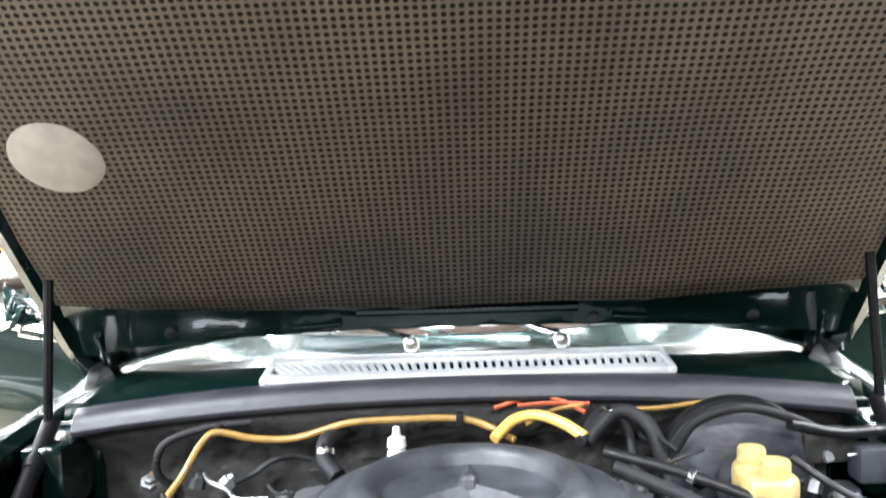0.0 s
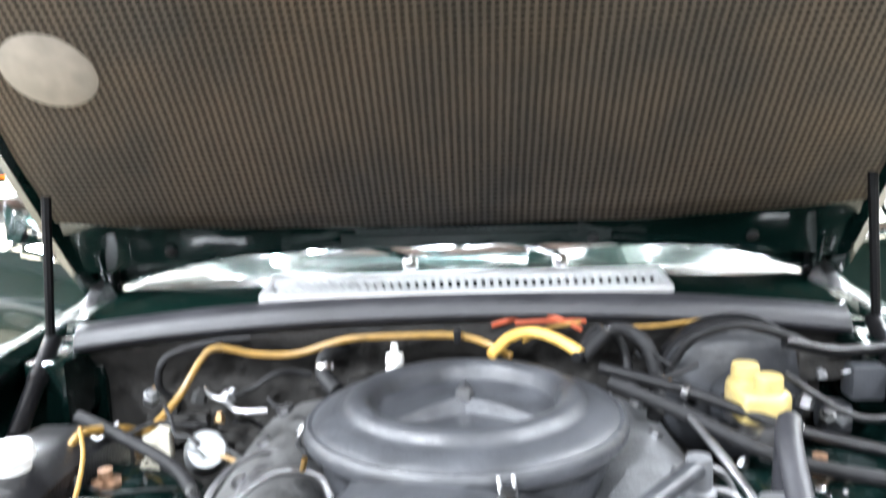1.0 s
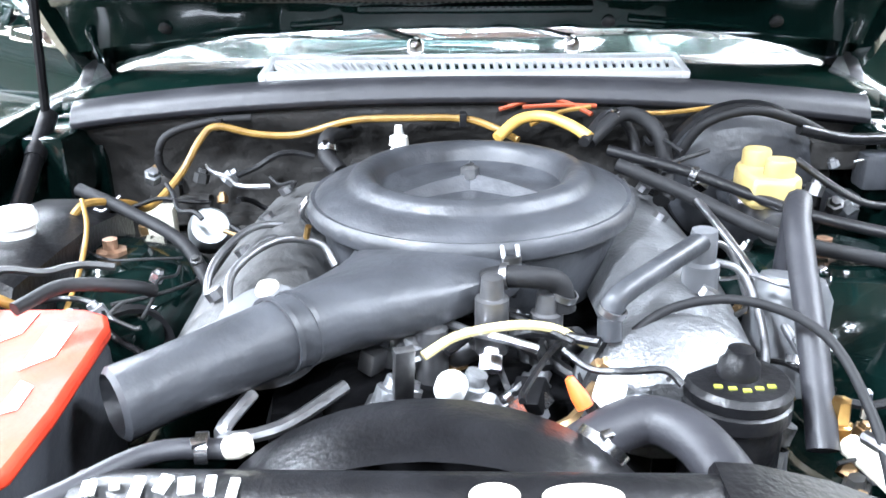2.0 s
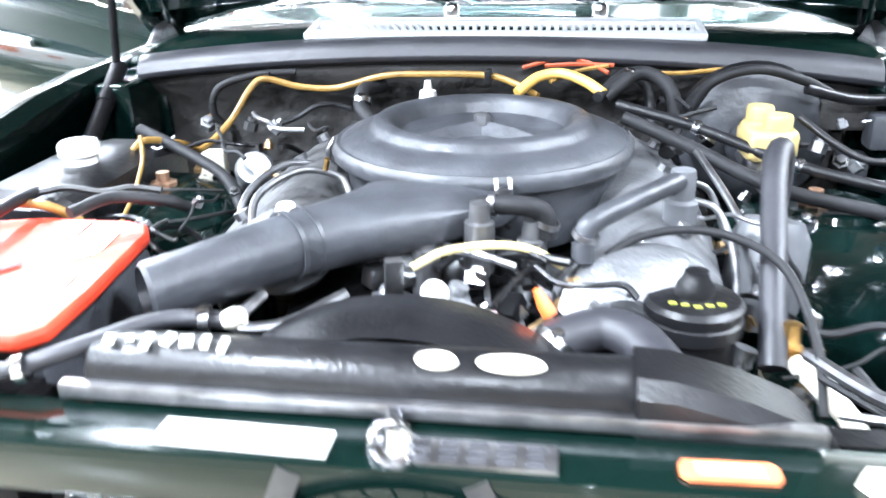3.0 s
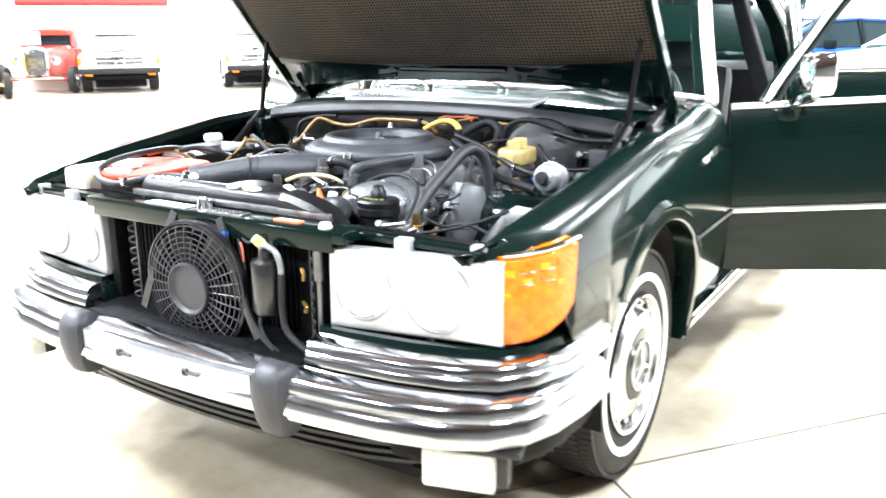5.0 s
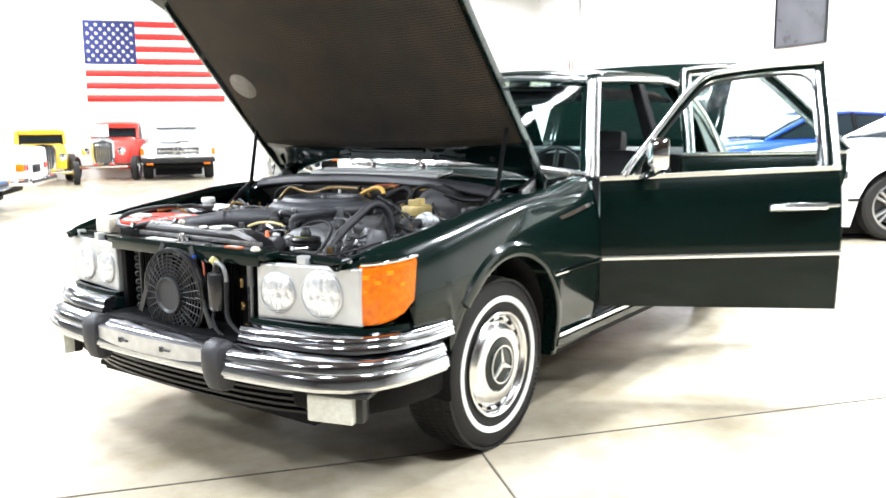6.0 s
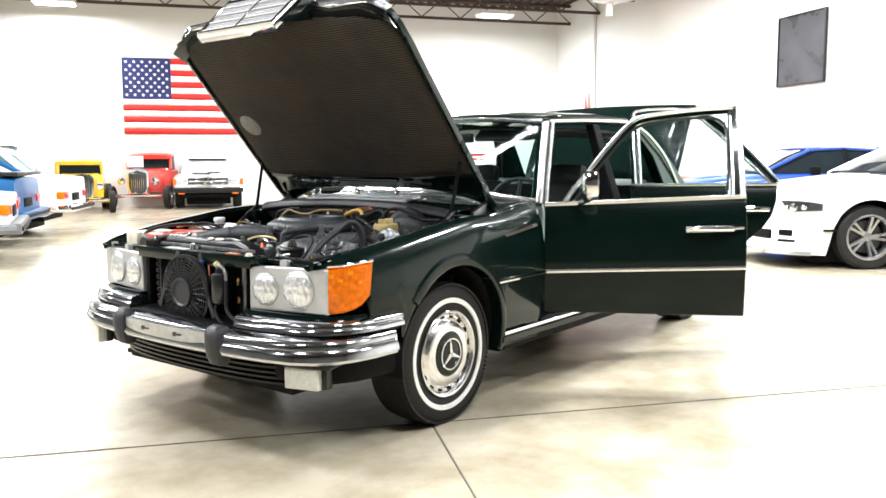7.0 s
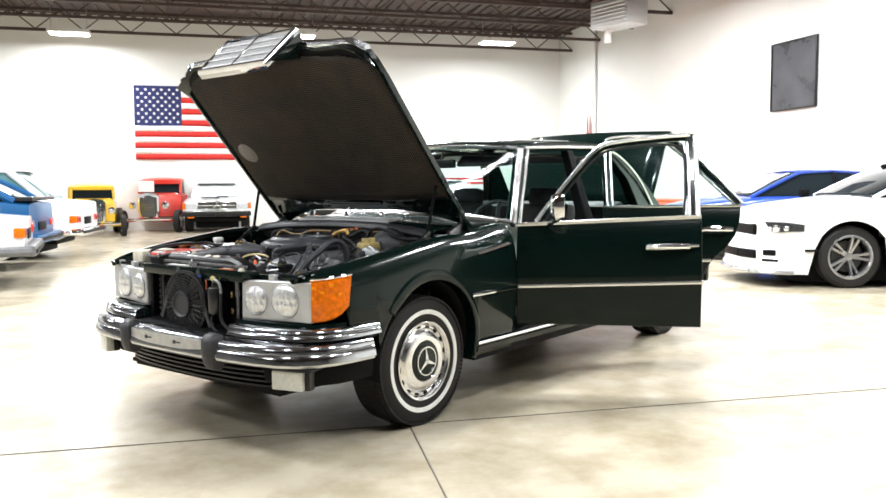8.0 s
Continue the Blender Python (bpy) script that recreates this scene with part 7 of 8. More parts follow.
    box(bm, (0.10, -0.815, 0.80), (0.01, 0.02, 0.012), bev=0.002)
    part("blue_connector", bm, BLUE_CAP, CAR)
    for sx in (1, -1):
        bm = bmnew()
        box(bm, (0.352, -0.745, 0.69), (0.03, 0.09, 0.29), bev=0.006)
        part("nose_upright", flip(bm, sx), DARK, CAR)
        bm = bmnew()
        box(bm, (0.42, -0.79, 0.565), (0.11, 0.07, 0.06), (0, 0, 0), bev=0.01)
        part("bumper_bracket", flip(bm, sx), GREEN_BAY, CAR)


STEEL_DARK = mat("dark_zinc", (0.06, 0.06, 0.06), 0.45, 0.6, 0.25, 30)
GLOSS_BLACK = mat("gloss_black", (0.01, 0.01, 0.011), 0.3, 0.0, 0.2, 20, coat=0.25)
YELLOW_CAP = mat("yellow_cap", (0.7, 0.62, 0.25), 0.4, 0.0, 0.1, 30)
front_opening()


def bay_detail():
    # hose clamps
    for p, d, r in (((0.135, -0.557, 0.828), (0.05, 0.035, 0.05), 0.0245), ((0.27, -0.645, 0.814), (0, -1, -0.25), 0.0245), ((0.472, -0.16, 0.83), (0, 0, 1), 0.017), ((0.385, -0.365, 0.81), (-0.3, -0.5, -0.8), 0.017),
                    ((-0.34, -0.742, 0.875), (1, 0.3, 0.2), 0.0115), ((-0.20, -0.655, 0.892), (1, 0.2, -0.1), 0.0115), ((0.245, 0.165, 0.982), (0.7, 0.7, 0.3), 0.0125), ((-0.225, 0.16, 0.93), (0, -0.5, -0.8), 0.0155),
                    ((0.34, 0.0, 0.93), (0.8, -0.4, -0.3), 0.0095), ((0.48, -0.07, 0.89), (0.8, -0.4, -0.2), 0.0095)):
        bm = bmnew()
        band(bm, p, d, r, 0.010)
        box(bm, Vector(p) + Vector((0, -r * 0.6, r * 0.9)), (0.012, 0.008, 0.007), (20, 0, 30), bev=0.001)
        part("hose_clamp", bm, CHROME_WORN, CAR)
    rnd = random.Random(29)
    # thin wires and lines that wind between the units
    zones = (((-0.08, 0.22), (-0.50, -0.28), (0.80, 0.87)), ((0.22, 0.42), (-0.45, 0.0), (0.78, 0.88)), ((-0.55, -0.25), (-0.02, 0.2), (0.80, 0.92)), ((0.30, 0.66), (0.05, 0.2), (0.86, 0.96)), ((0.36, 0.62), (-0.66, -0.40), (0.72, 0.80)), ((-0.64, -0.36), (-0.36, -0.05), (0.83, 0.91)))
    for k in range(54):
        (x0, x1), (y0, y1), (z0, z1) = zones[k % 6]
        p = Vector((rnd.uniform(x0, x1), rnd.uniform(y0, y1), rnd.uniform(z0, z1)))
        pts = [p]
        d = Vector((rnd.uniform(-1, 1), rnd.uniform(-1, 1), 0)).normalized() * rnd.uniform(0.03, 0.06)
        for j in range(4):
            d = Matrix.Rotation(rnd.uniform(-0.6, 0.6), 3, "Z") @ d
            q = pts[-1] + d + Vector((0, 0, rnd.uniform(-0.02, 0.015)))
            pts.append(Vector((min(max(q.x, x0), x1), min(max(q.y, y0), y1), min(max(q.z, z0 - 0.02), z1))))
        bm = bmnew()
        tube(bm, pts, rnd.choice((0.0022, 0.003, 0.004, 0.0055)), 6, 4)
        part("wire_run", bm, rnd.choice((RUBBER, RUBBER, BLACK, STEEL, STEEL_DARK, RUBBER, BRASS_DULL, BLACK)), CAR)
    # bolts, unions, small bright fittings
    for k in range(66):
        (x0, x1), (y0, y1), (z0, z1) = zones[k % 6]
        c = (rnd.uniform(x0, x1), rnd.uniform(y0, y1), rnd.uniform(z0 - 0.02, z1 - 0.03))
        bm = bmnew()
        s = rnd.uniform(0.7, 1.3)
        lathe(bm, [(0.0, 0.012 * s), (0.007 * s, 0.011 * s), (0.008 * s, 0.004 * s), (0.012 * s, 0.003 * s), (0.012 * s, -0.012 * s)], pose(*c, rnd.uniform(-50, 50), rnd.uniform(-50, 50), rnd.uniform(0, 60)), 6)
        part("bolt", bm, rnd.choice((CHROME_WORN, STEEL, ALU, STEEL_DARK, BRASS_DULL)), CAR)
    # ribbed bellows on the inner fender
    bm = bmnew()
    prof = []
    for j in range(9):
        prof += [(0.040, -0.06 + 0.013 * j), (0.046, -0.0535 + 0.013 * j)]
    lathe(bm, prof, pose(-0.40, -0.30, 0.80, 70, 0, 25), 20)
    part("bellows", bm, GLOSS_BLACK, CAR, "glossy black ribbed bellows")
    # warm-air arch beside the snorkel
    bm = bmnew()
    tube(bm, [(-0.255, -0.375, 0.86), (-0.265, -0.31, 0.90), (-0.225, -0.245, 0.918), (-0.175, -0.225, 0.905), (-0.155, -0.24, 0.88)], 0.0055, 10)
    part("arch_pipe", bm, STEEL_MID, CAR, "bent metal vacuum pipe")
    bm = bmnew()
    tube(bm, [(-0.19, -0.235, 0.918), (-0.185, -0.24, 0.936)], 0.004, 8)
    part("brass_nipple", bm, BRASS, CAR)
    for x, y, z in ((-0.215, -0.345, 0.895), (-0.25, -0.28, 0.86)):
        bm = bmnew()
        lathe(bm, [(0.0, 0.008), (0.012, 0.007), (0.015, 0.0), (0.015, -0.015)], pose(x, y, z, 10, 0, 0), 14)
        part("plug_cap", bm, CREAM, CAR)


BRASS_DULL = mat("dull_brass", (0.3, 0.2, 0.1), 0.4, 0.7, 0.3, 30)
bay_detail()


# ---- the sedan's true breadth ----
def broadened(p):
    """The nose and the bay are broader than the doors; the greenhouse stands a little taller."""
    inner = interp(p.y, [(-0.95, 1.055), (0.25, 1.045), (0.7, 1.03), (1.1, 1.0)])
    outer = interp(p.y, [(-0.95, 1.045), (-0.6, 1.035), (0.0, 1.02), (0.6, 1.005), (0.8, 1.0)])
    k = min(1.0, max(0.0, (abs(p.x) - 0.62) / 0.2)) * (1.0 if p.z < 1.0 else 0.0)
    rise = 0.03 * min(1.0, max(0.0, (p.z - 0.93) / 0.12)) * min(1.0, max(0.0, (p.y - 0.5) / 0.2))
    return Vector((p.x * (inner + (outer - inner) * k), p.y, p.z + rise))


for ob in CAR.children_recursive:
    if ob.data.users == 1 and ("wheel" not in (ob.name + ob.parent.name) or "steering" in ob.name or "house" in ob.name):
        for v in ob.data.vertices:
            v.co = broadened(v.co)


# ---- the other cars in the hall ----
def far_wheel(parent, m, r, w, style, name="wheel"):
    bm = bmnew()
    lathe(bm, [(r * 0.66, -w / 2), (r * 0.9, -w / 2), (r * 0.98, -w * 0.4), (r, 0.0), (r * 0.98, w * 0.4), (r * 0.9, w / 2), (r * 0.66, w / 2)], None, 32)
    wh = part(name, bm, TYRE, parent, "black tyre on a " + ("spoked alloy rim" if style == "spoke" else "bright steel rim"))
    wh.matrix_basis = m
    bm = bmnew()
    lathe(bm, [(r * 0.67, -w * 0.4), (r * 0.64, 0.0), (r * 0.64, w * 0.35), (r * 0.69, w * 0.47), (r * 0.71, w * 0.5), (r * 0.66, w * 0.52), (r * 0.62, w * 0.42)], None, 32)
    part("rim", bm, GREY_RIM if style == "spoke" else CHROME, wh)
    bm = bmnew()
    if style == "spoke":
        lathe(bm, [(0.0, w * 0.32), (r * 0.12, w * 0.3), (r * 0.17, w * 0.2), (r * 0.17, 0.0)], None, 20)
        part("hub", bm, GREY_RIM, wh)
        for k in range(5):
            for o in (-0.16, 0.16):
                a = 2 * math.pi * k / 5 + o
                c, s = math.cos(a), math.sin(a)
                bm = bmnew()
                rows = []
                for rr, ww, h in ((r * 0.12, 0.022, w * 0.28), (r * 0.4, 0.016, w * 0.36), (r * 0.665, 0.02, w * 0.42)):
                    rows.append([(rr * c - ww * s, rr * s + ww * c, h - 0.03), (rr * c - ww * s * 0.7, rr * s + ww * c * 0.7, h), (rr * c + ww * s * 0.7, rr * s - ww * c * 0.7, h), (rr * c + ww * s, rr * s - ww * c, h - 0.03)])
                loft(bm, rows)
                part("spoke", bm, GREY_RIM, wh)
        bm = bmnew()
        lathe(bm, [(r * 0.5, -0.01), (r * 0.5, 0.01), (0.0, 0.012)], None, 24)
        part("brake_disc", bm, STEEL_DARK, wh)
    else:
        lathe(bm, [(r * 0.64, w * 0.25), (r * 0.5, w * 0.2), (r * 0.35, w * 0.34), (0.0, w * 0.38)], None, 24)
        part("hub_cap", bm, CHROME if style == "cap" else BEZEL, wh)
    return wh


def far_car(name, label, paint, m, L, W, top, width, house, axles, wheel_r, style="cap", house_w=0.82, glass_mat=None, roof_paint=None, low=0.2, lift=0.1, group="parked cars"):
    """A car with its nose at y = 0: top and width are tables along its length; house is (windscreen base, roof front, roof rear, rear base) as (y, z)."""
    car = thing(name, label, "car", m, group)
    bm = bmnew()
    rows = []
    for y in ys_between(0.0, L, 0.06):
        t = interp(y, top)
        w = W / 2 * interp(y, width)
        lo = interp(y, [(0, low + lift), (0.25, low), (L - 0.3, low), (L, low + 0.14)])
        for ax in axles:
            d = (wheel_r + 0.055) ** 2 - (y - ax) ** 2
            if d > 0:
                lo = max(lo, wheel_r + math.sqrt(d))
        side = []
        zs = [lo + (t - 0.07 - lo) * k / 7 for k in range(8)]
        for z in zs:
            u = (z - 0.55) / 0.45
            side.append((w * (1 - 0.05 * u * u), z))
        ring = [(x, y, z) for x, z in side] + [(w * 0.94, y, t - 0.03), (w * 0.86, y, t - 0.005), (w * 0.5, y, t + 0.012), (0, y, t + 0.018)]
        rows.append(ring + [(-x, y_, z) for x, y_, z in ring[-2::-1]])
    vs = grid(bm, rows)
    bm.faces.new(vs[0])
    bm.faces.new(vs[-1][::-1])
    body = part("body", bm, paint, car, weld=0.0005)
    # near-black box: the underbody, drawn low to stand for shade beneath the car
    bm = bmnew()
    box(bm, (0, L / 2, low + 0.11), (W * 0.76, L * 0.84, 0.40), bev=0.03)
    part("underbody", bm, DARK, car)
    for ax in axles:
        bm = bmnew()
        box(bm, (0, ax, wheel_r + 0.1), (W * 0.62, 0.9, 0.62), bev=0.03)
        part("wheel_house", bm, DARK, car)
    if house:
        (y0, z0), (y1, z1), (y2, z2), (y3, z3) = house
        hw = W / 2 * house_w
        gm = glass_mat or TINT

        def ring(y, z, k):
            return [(-hw * k, y, z), (-hw * k * 0.9, y, z + 0.02), (0, y, z + 0.035), (hw * k * 0.9, y, z + 0.02), (hw * k, y, z)]
        bm = bmnew()
        base = z0 - 0.03
        outer = [(y0, z0, 0.98), (y0 + (y1 - y0) * 0.5, z0 + (z1 - z0) * 0.55, 0.9), (y1, z1, 0.8), ((y1 + y2) / 2, max(z1, z2) + 0.015, 0.79), (y2, z2, 0.8), (y2 + (y3 - y2) * 0.5, z2 + (z3 - z2) * 0.45, 0.9), (y3, z3, 0.98)]
        rows = [[(-hw, y, base)] + ring(y, max(z, base + 0.01), k) + [(hw, y, base)] for y, z, k in outer]
        loft(bm, rows)
        part("glasshouse", bm, gm, car, "dark glass cabin")
        bm = bmnew()
        rows = []
        for y, z, k in ((y1 - 0.05, z1 - 0.01, 0.81), (y1 + 0.1, z1 + 0.012, 0.81), ((y1 + y2) / 2, max(z1, z2) + 0.028, 0.80), (y2 - 0.05, z2 + 0.012, 0.81), (y2 + 0.08, z2 - 0.01, 0.82)):
            rows.append([(-hw * k * 1.02, y, z - 0.03)] + ring(y, z, k * 1.01) + [(hw * k * 1.02, y, z - 0.03)])
        grid(bm, rows)
        part("roof", bm, roof_paint or paint, car, solid=0.012)
        for sx in (1, -1):
            for a, b, ww in (((y0, z0 - 0.02, 1.0), (y1, z1, 0.82), 0.03), ((y3, z3 - 0.02, 1.0), (y2, z2, 0.82), 0.06 if y3 - y2 > 0.5 else 0.045), (((y1 + y2) / 2 + 0.05, z0 - 0.02, 1.01), ((y1 + y2) / 2 + 0.02, max(z1, z2), 0.82), 0.028)):
                bm = bmnew()
                tube(bm, [(sx * hw * a[2], a[0], a[1]), (sx * hw * (a[2] + b[2]) / 2 * 1.015, (a[0] + b[0]) / 2, (a[1] + b[1]) / 2 + 0.01), (sx * hw * b[2], b[0], b[1])], ww, 8, 3)
                part("pillar", bm, DARK if ww == 0.028 else paint, car)
            bm = bmnew()
            tube(bm, [(sx * hw * 1.0, y0, z0 - 0.005), (sx * hw * 1.02, (y0 + y3) / 2, z0 + 0.0), (sx * hw * 1.0, y3, z3 - 0.005)], 0.012, 6, 3)
            part("waist_moulding", bm, DARK, car)
    for ax in axles:
        for sx in (1, -1):
            far_wheel(car, pose(sx * (W / 2 * 0.93 - 0.1), ax, wheel_r, 90, 0, 90 * sx), wheel_r, 0.22, style)
    return car


def bits(car, rows):
    """Small parts as bevelled boxes: name, material, centre, size, turn about z, label."""
    for name, mt, c, s, rz, lab in rows:
        bm = bmnew()
        box(bm, c, s, (0, 0, rz), bev=min(s) * 0.3)
        part(name, bm, mt, car, lab)


def muscle_coupe(name, label, paint, m, roof=None, bright=False):
    L, W = 4.78, 1.88
    car = far_car(name, label, paint, m, L, W,
                  [(0, 0.70), (0.06, 0.79), (0.2, 0.86), (0.5, 0.915), (0.9, 0.96), (1.4, 1.01), (2.6, 1.02), (3.6, 1.04), (4.3, 1.08), (4.78, 1.02)],
                  [(0, 0.44), (0.03, 0.56), (0.08, 0.68), (0.16, 0.79), (0.3, 0.89), (0.5, 0.96), (0.85, 1.0), (3.9, 1.0), (4.5, 0.93), (4.78, 0.85)],
                  [(1.2, 1.01), (2.0, 1.37), (3.0, 1.36), (4.15, 1.06)], (0.93, 3.66), 0.345, "spoke", 0.86, roof_paint=roof, low=0.15, lift=0.05)
    for sx in (1, -1):
        bm = bmnew()
        rows = []
        for x, y in ((0.66, 0.085), (0.70, 0.115), (0.755, 0.17), (0.80, 0.225), (0.845, 0.31), (0.885, 0.43)):
            a = (x - 0.66) / 0.225
            zb, zt = 0.60 + 0.03 * a + 0.12 * max(0.0, 1 - a / 0.35), 0.73 - 0.005 * a - 0.025 * max(0.0, (a - 0.75) / 0.25)
            rows.append([(sx * (x + 0.004), y - 0.012, zb), (sx * (x + 0.003), y - 0.010, zt), (sx * (x - 0.04), y + 0.04, zt + 0.012), (sx * (x - 0.05), y + 0.05, zb)])
        loft(bm, rows)
        hl = part("headlight", bm, LAMP_DARK, car, "smoked headlight")
        bm = bmnew()
        lathe(bm, [(0.045, 0.0), (0.04, 0.012), (0.0, 0.02)], pose(sx * 0.765, 0.165, 0.66, 90, 0, sx * 45), 16)
        part("projector", bm, CHROME, hl)
        for dx, dy, dz, rr in ((-0.06, -0.05, -0.005, 0.028), (0.06, 0.085, 0.005, 0.03), (0.0, -0.005, 0.04, 0.018)):
            bm = bmnew()
            lathe(bm, [(rr, 0.0), (rr * 0.8, 0.012), (0.0, 0.018)], pose(sx * (0.765 + dx), 0.165 + dy, 0.655 + dz, 90, 0, sx * 50), 12)
            part("reflector", bm, CHROME, hl)
        bits(car, [("fog_recess", DARK, (sx * 0.71, 0.115, 0.385), (0.15, 0.03, 0.065), sx * 43, ""), ("side_vent", DARK, (sx * 0.715, 0.12, 0.30), (0.19, 0.03, 0.026), sx * 43, ""),
                   ("side_marker", DARK, (sx * 0.905, 0.50, 0.42), (0.03, 0.14, 0.025), 0, ""), ("door_mirror", DARK, (sx * 1.0, 1.95, 1.05), (0.2, 0.1, 0.13), 0, "black door mirror"),
                   ("sill_skirt", DARK, (sx * 0.91, 2.3, 0.16), (0.05, 2.0, 0.05), 0, "")])
    bm = bmnew()
    nose_plan = [(-0.84, 0.34), (-0.77, 0.17), (-0.64, 0.05), (-0.42, -0.04), (-0.2, -0.08), (0, -0.09), (0.2, -0.08), (0.42, -0.04), (0.64, 0.05), (0.77, 0.17), (0.84, 0.34)]
    sweep_plan(bm, nose_plan, [(-0.05, 0.19), (0.02, 0.19), (0.025, 0.22), (0.0, 0.26), (0.0, 0.50), (-0.03, 0.56), (-0.09, 0.58), (-0.12, 0.4)])
    part("front_bumper", bm, paint, car)
    bm = bmnew()
    sweep_plan(bm, nose_plan, [(-0.06, 0.155), (0.045, 0.15), (0.05, 0.17), (0.03, 0.188), (-0.06, 0.188)])
    part("front_lip", bm, GREY_RIM, car, "grey chin lip")
    if bright:
        bm = bmnew()
        grid(bm, [[(x, 1.235 + 0.03 * x * x, 1.055) for x in (-0.68, -0.3, 0, 0.3, 0.68)], [(x, 1.60, 1.255 - 0.02 * x * x) for x in (-0.62, -0.3, 0, 0.3, 0.62)], [(x, 1.90, 1.37 - 0.02 * x * x) for x in (-0.55, -0.28, 0, 0.28, 0.55)]])
        part("windscreen", bm, REFLECTION_GLASS, car, "windscreen mirroring the white hall", solid=0.006)
    bits(car, [("upper_grille", DARK, (0, 0.05, 0.635), (1.04, 0.12, 0.13), 0, "black grille"), ("lower_grille", DARK, (0, -0.075, 0.36), (0.5, 0.04, 0.10), 0, ""), ("lower_grille", DARK, (0.42, -0.035, 0.36), (0.3, 0.04, 0.10), 18, ""), ("lower_grille", DARK, (-0.42, -0.035, 0.36), (0.3, 0.04, 0.10), -18, ""), ("front_splitter", DARK, (0, 0.28, 0.165), (1.4, 0.34, 0.03), 0, "black splitter")])
    bm = bmnew()
    rows = [[(x, y, z + 0.02) for x in (-0.35, -0.2, 0.2, 0.35)] for y, z in ((0.45, 0.895), (0.8, 0.94), (1.15, 0.98))]
    grid(bm, rows)
    part("hood_bulge", bm, paint, car, solid=0.03)
    return car


LAMP_DARK = mat("smoked_lamp", (0.05, 0.052, 0.055), 0.1, 0.3, 0.3, 20, coat=1.0)
# opaque pale colour that holds the reflection of the white walls
REFLECTION_GLASS = mat("bright_windscreen", (0.55, 0.57, 0.57), 0.1, 0.0, 0.2, 2, coat=1.0)
CAR_ORANGE = mat("orange_red_paint", (0.6, 0.07, 0.02), 0.3, 0.0, 0.06, 2, coat=0.9)
CAR_PALE = mat("pale_blue_paint", (0.35, 0.42, 0.5), 0.3, 0.0, 0.05, 2, coat=0.8)
F_ANG = math.degrees(math.atan2(-0.545, -0.84)) + 3.6


def parked(x, y, heading, nose, size=1.06):
    """A pose for a car: nose is the distance from (x, y) to its nose along the heading, in degrees."""
    h = radians(heading)
    return pose(x + nose * math.cos(h), y + nose * math.sin(h), 0, 0, 0, heading + 90) @ Matrix.Scale(size, 4)


# white and blue coupes beside the poster wall
lx, ly = -math.sin(radians(F_ANG)), math.cos(radians(F_ANG))
white_axle = Vector((1.215 - lx * 0.83, 7.36 - ly * 0.83))
muscle_coupe("white_coupe", "white modern sports coupe with dark spoked wheels", CAR_WHITE, parked(white_axle.x, white_axle.y, F_ANG, 1.0, 1.07), TINT)
muscle_coupe("blue_coupe", "bright blue modern sports coupe behind the white one", CAR_BLUE, parked(white_axle.x - 2.31, white_axle.y + 2.83, F_ANG, 1.0, 1.03), bright=True)


OUT = -36.2  # heading of the cars that stand along the flag wall


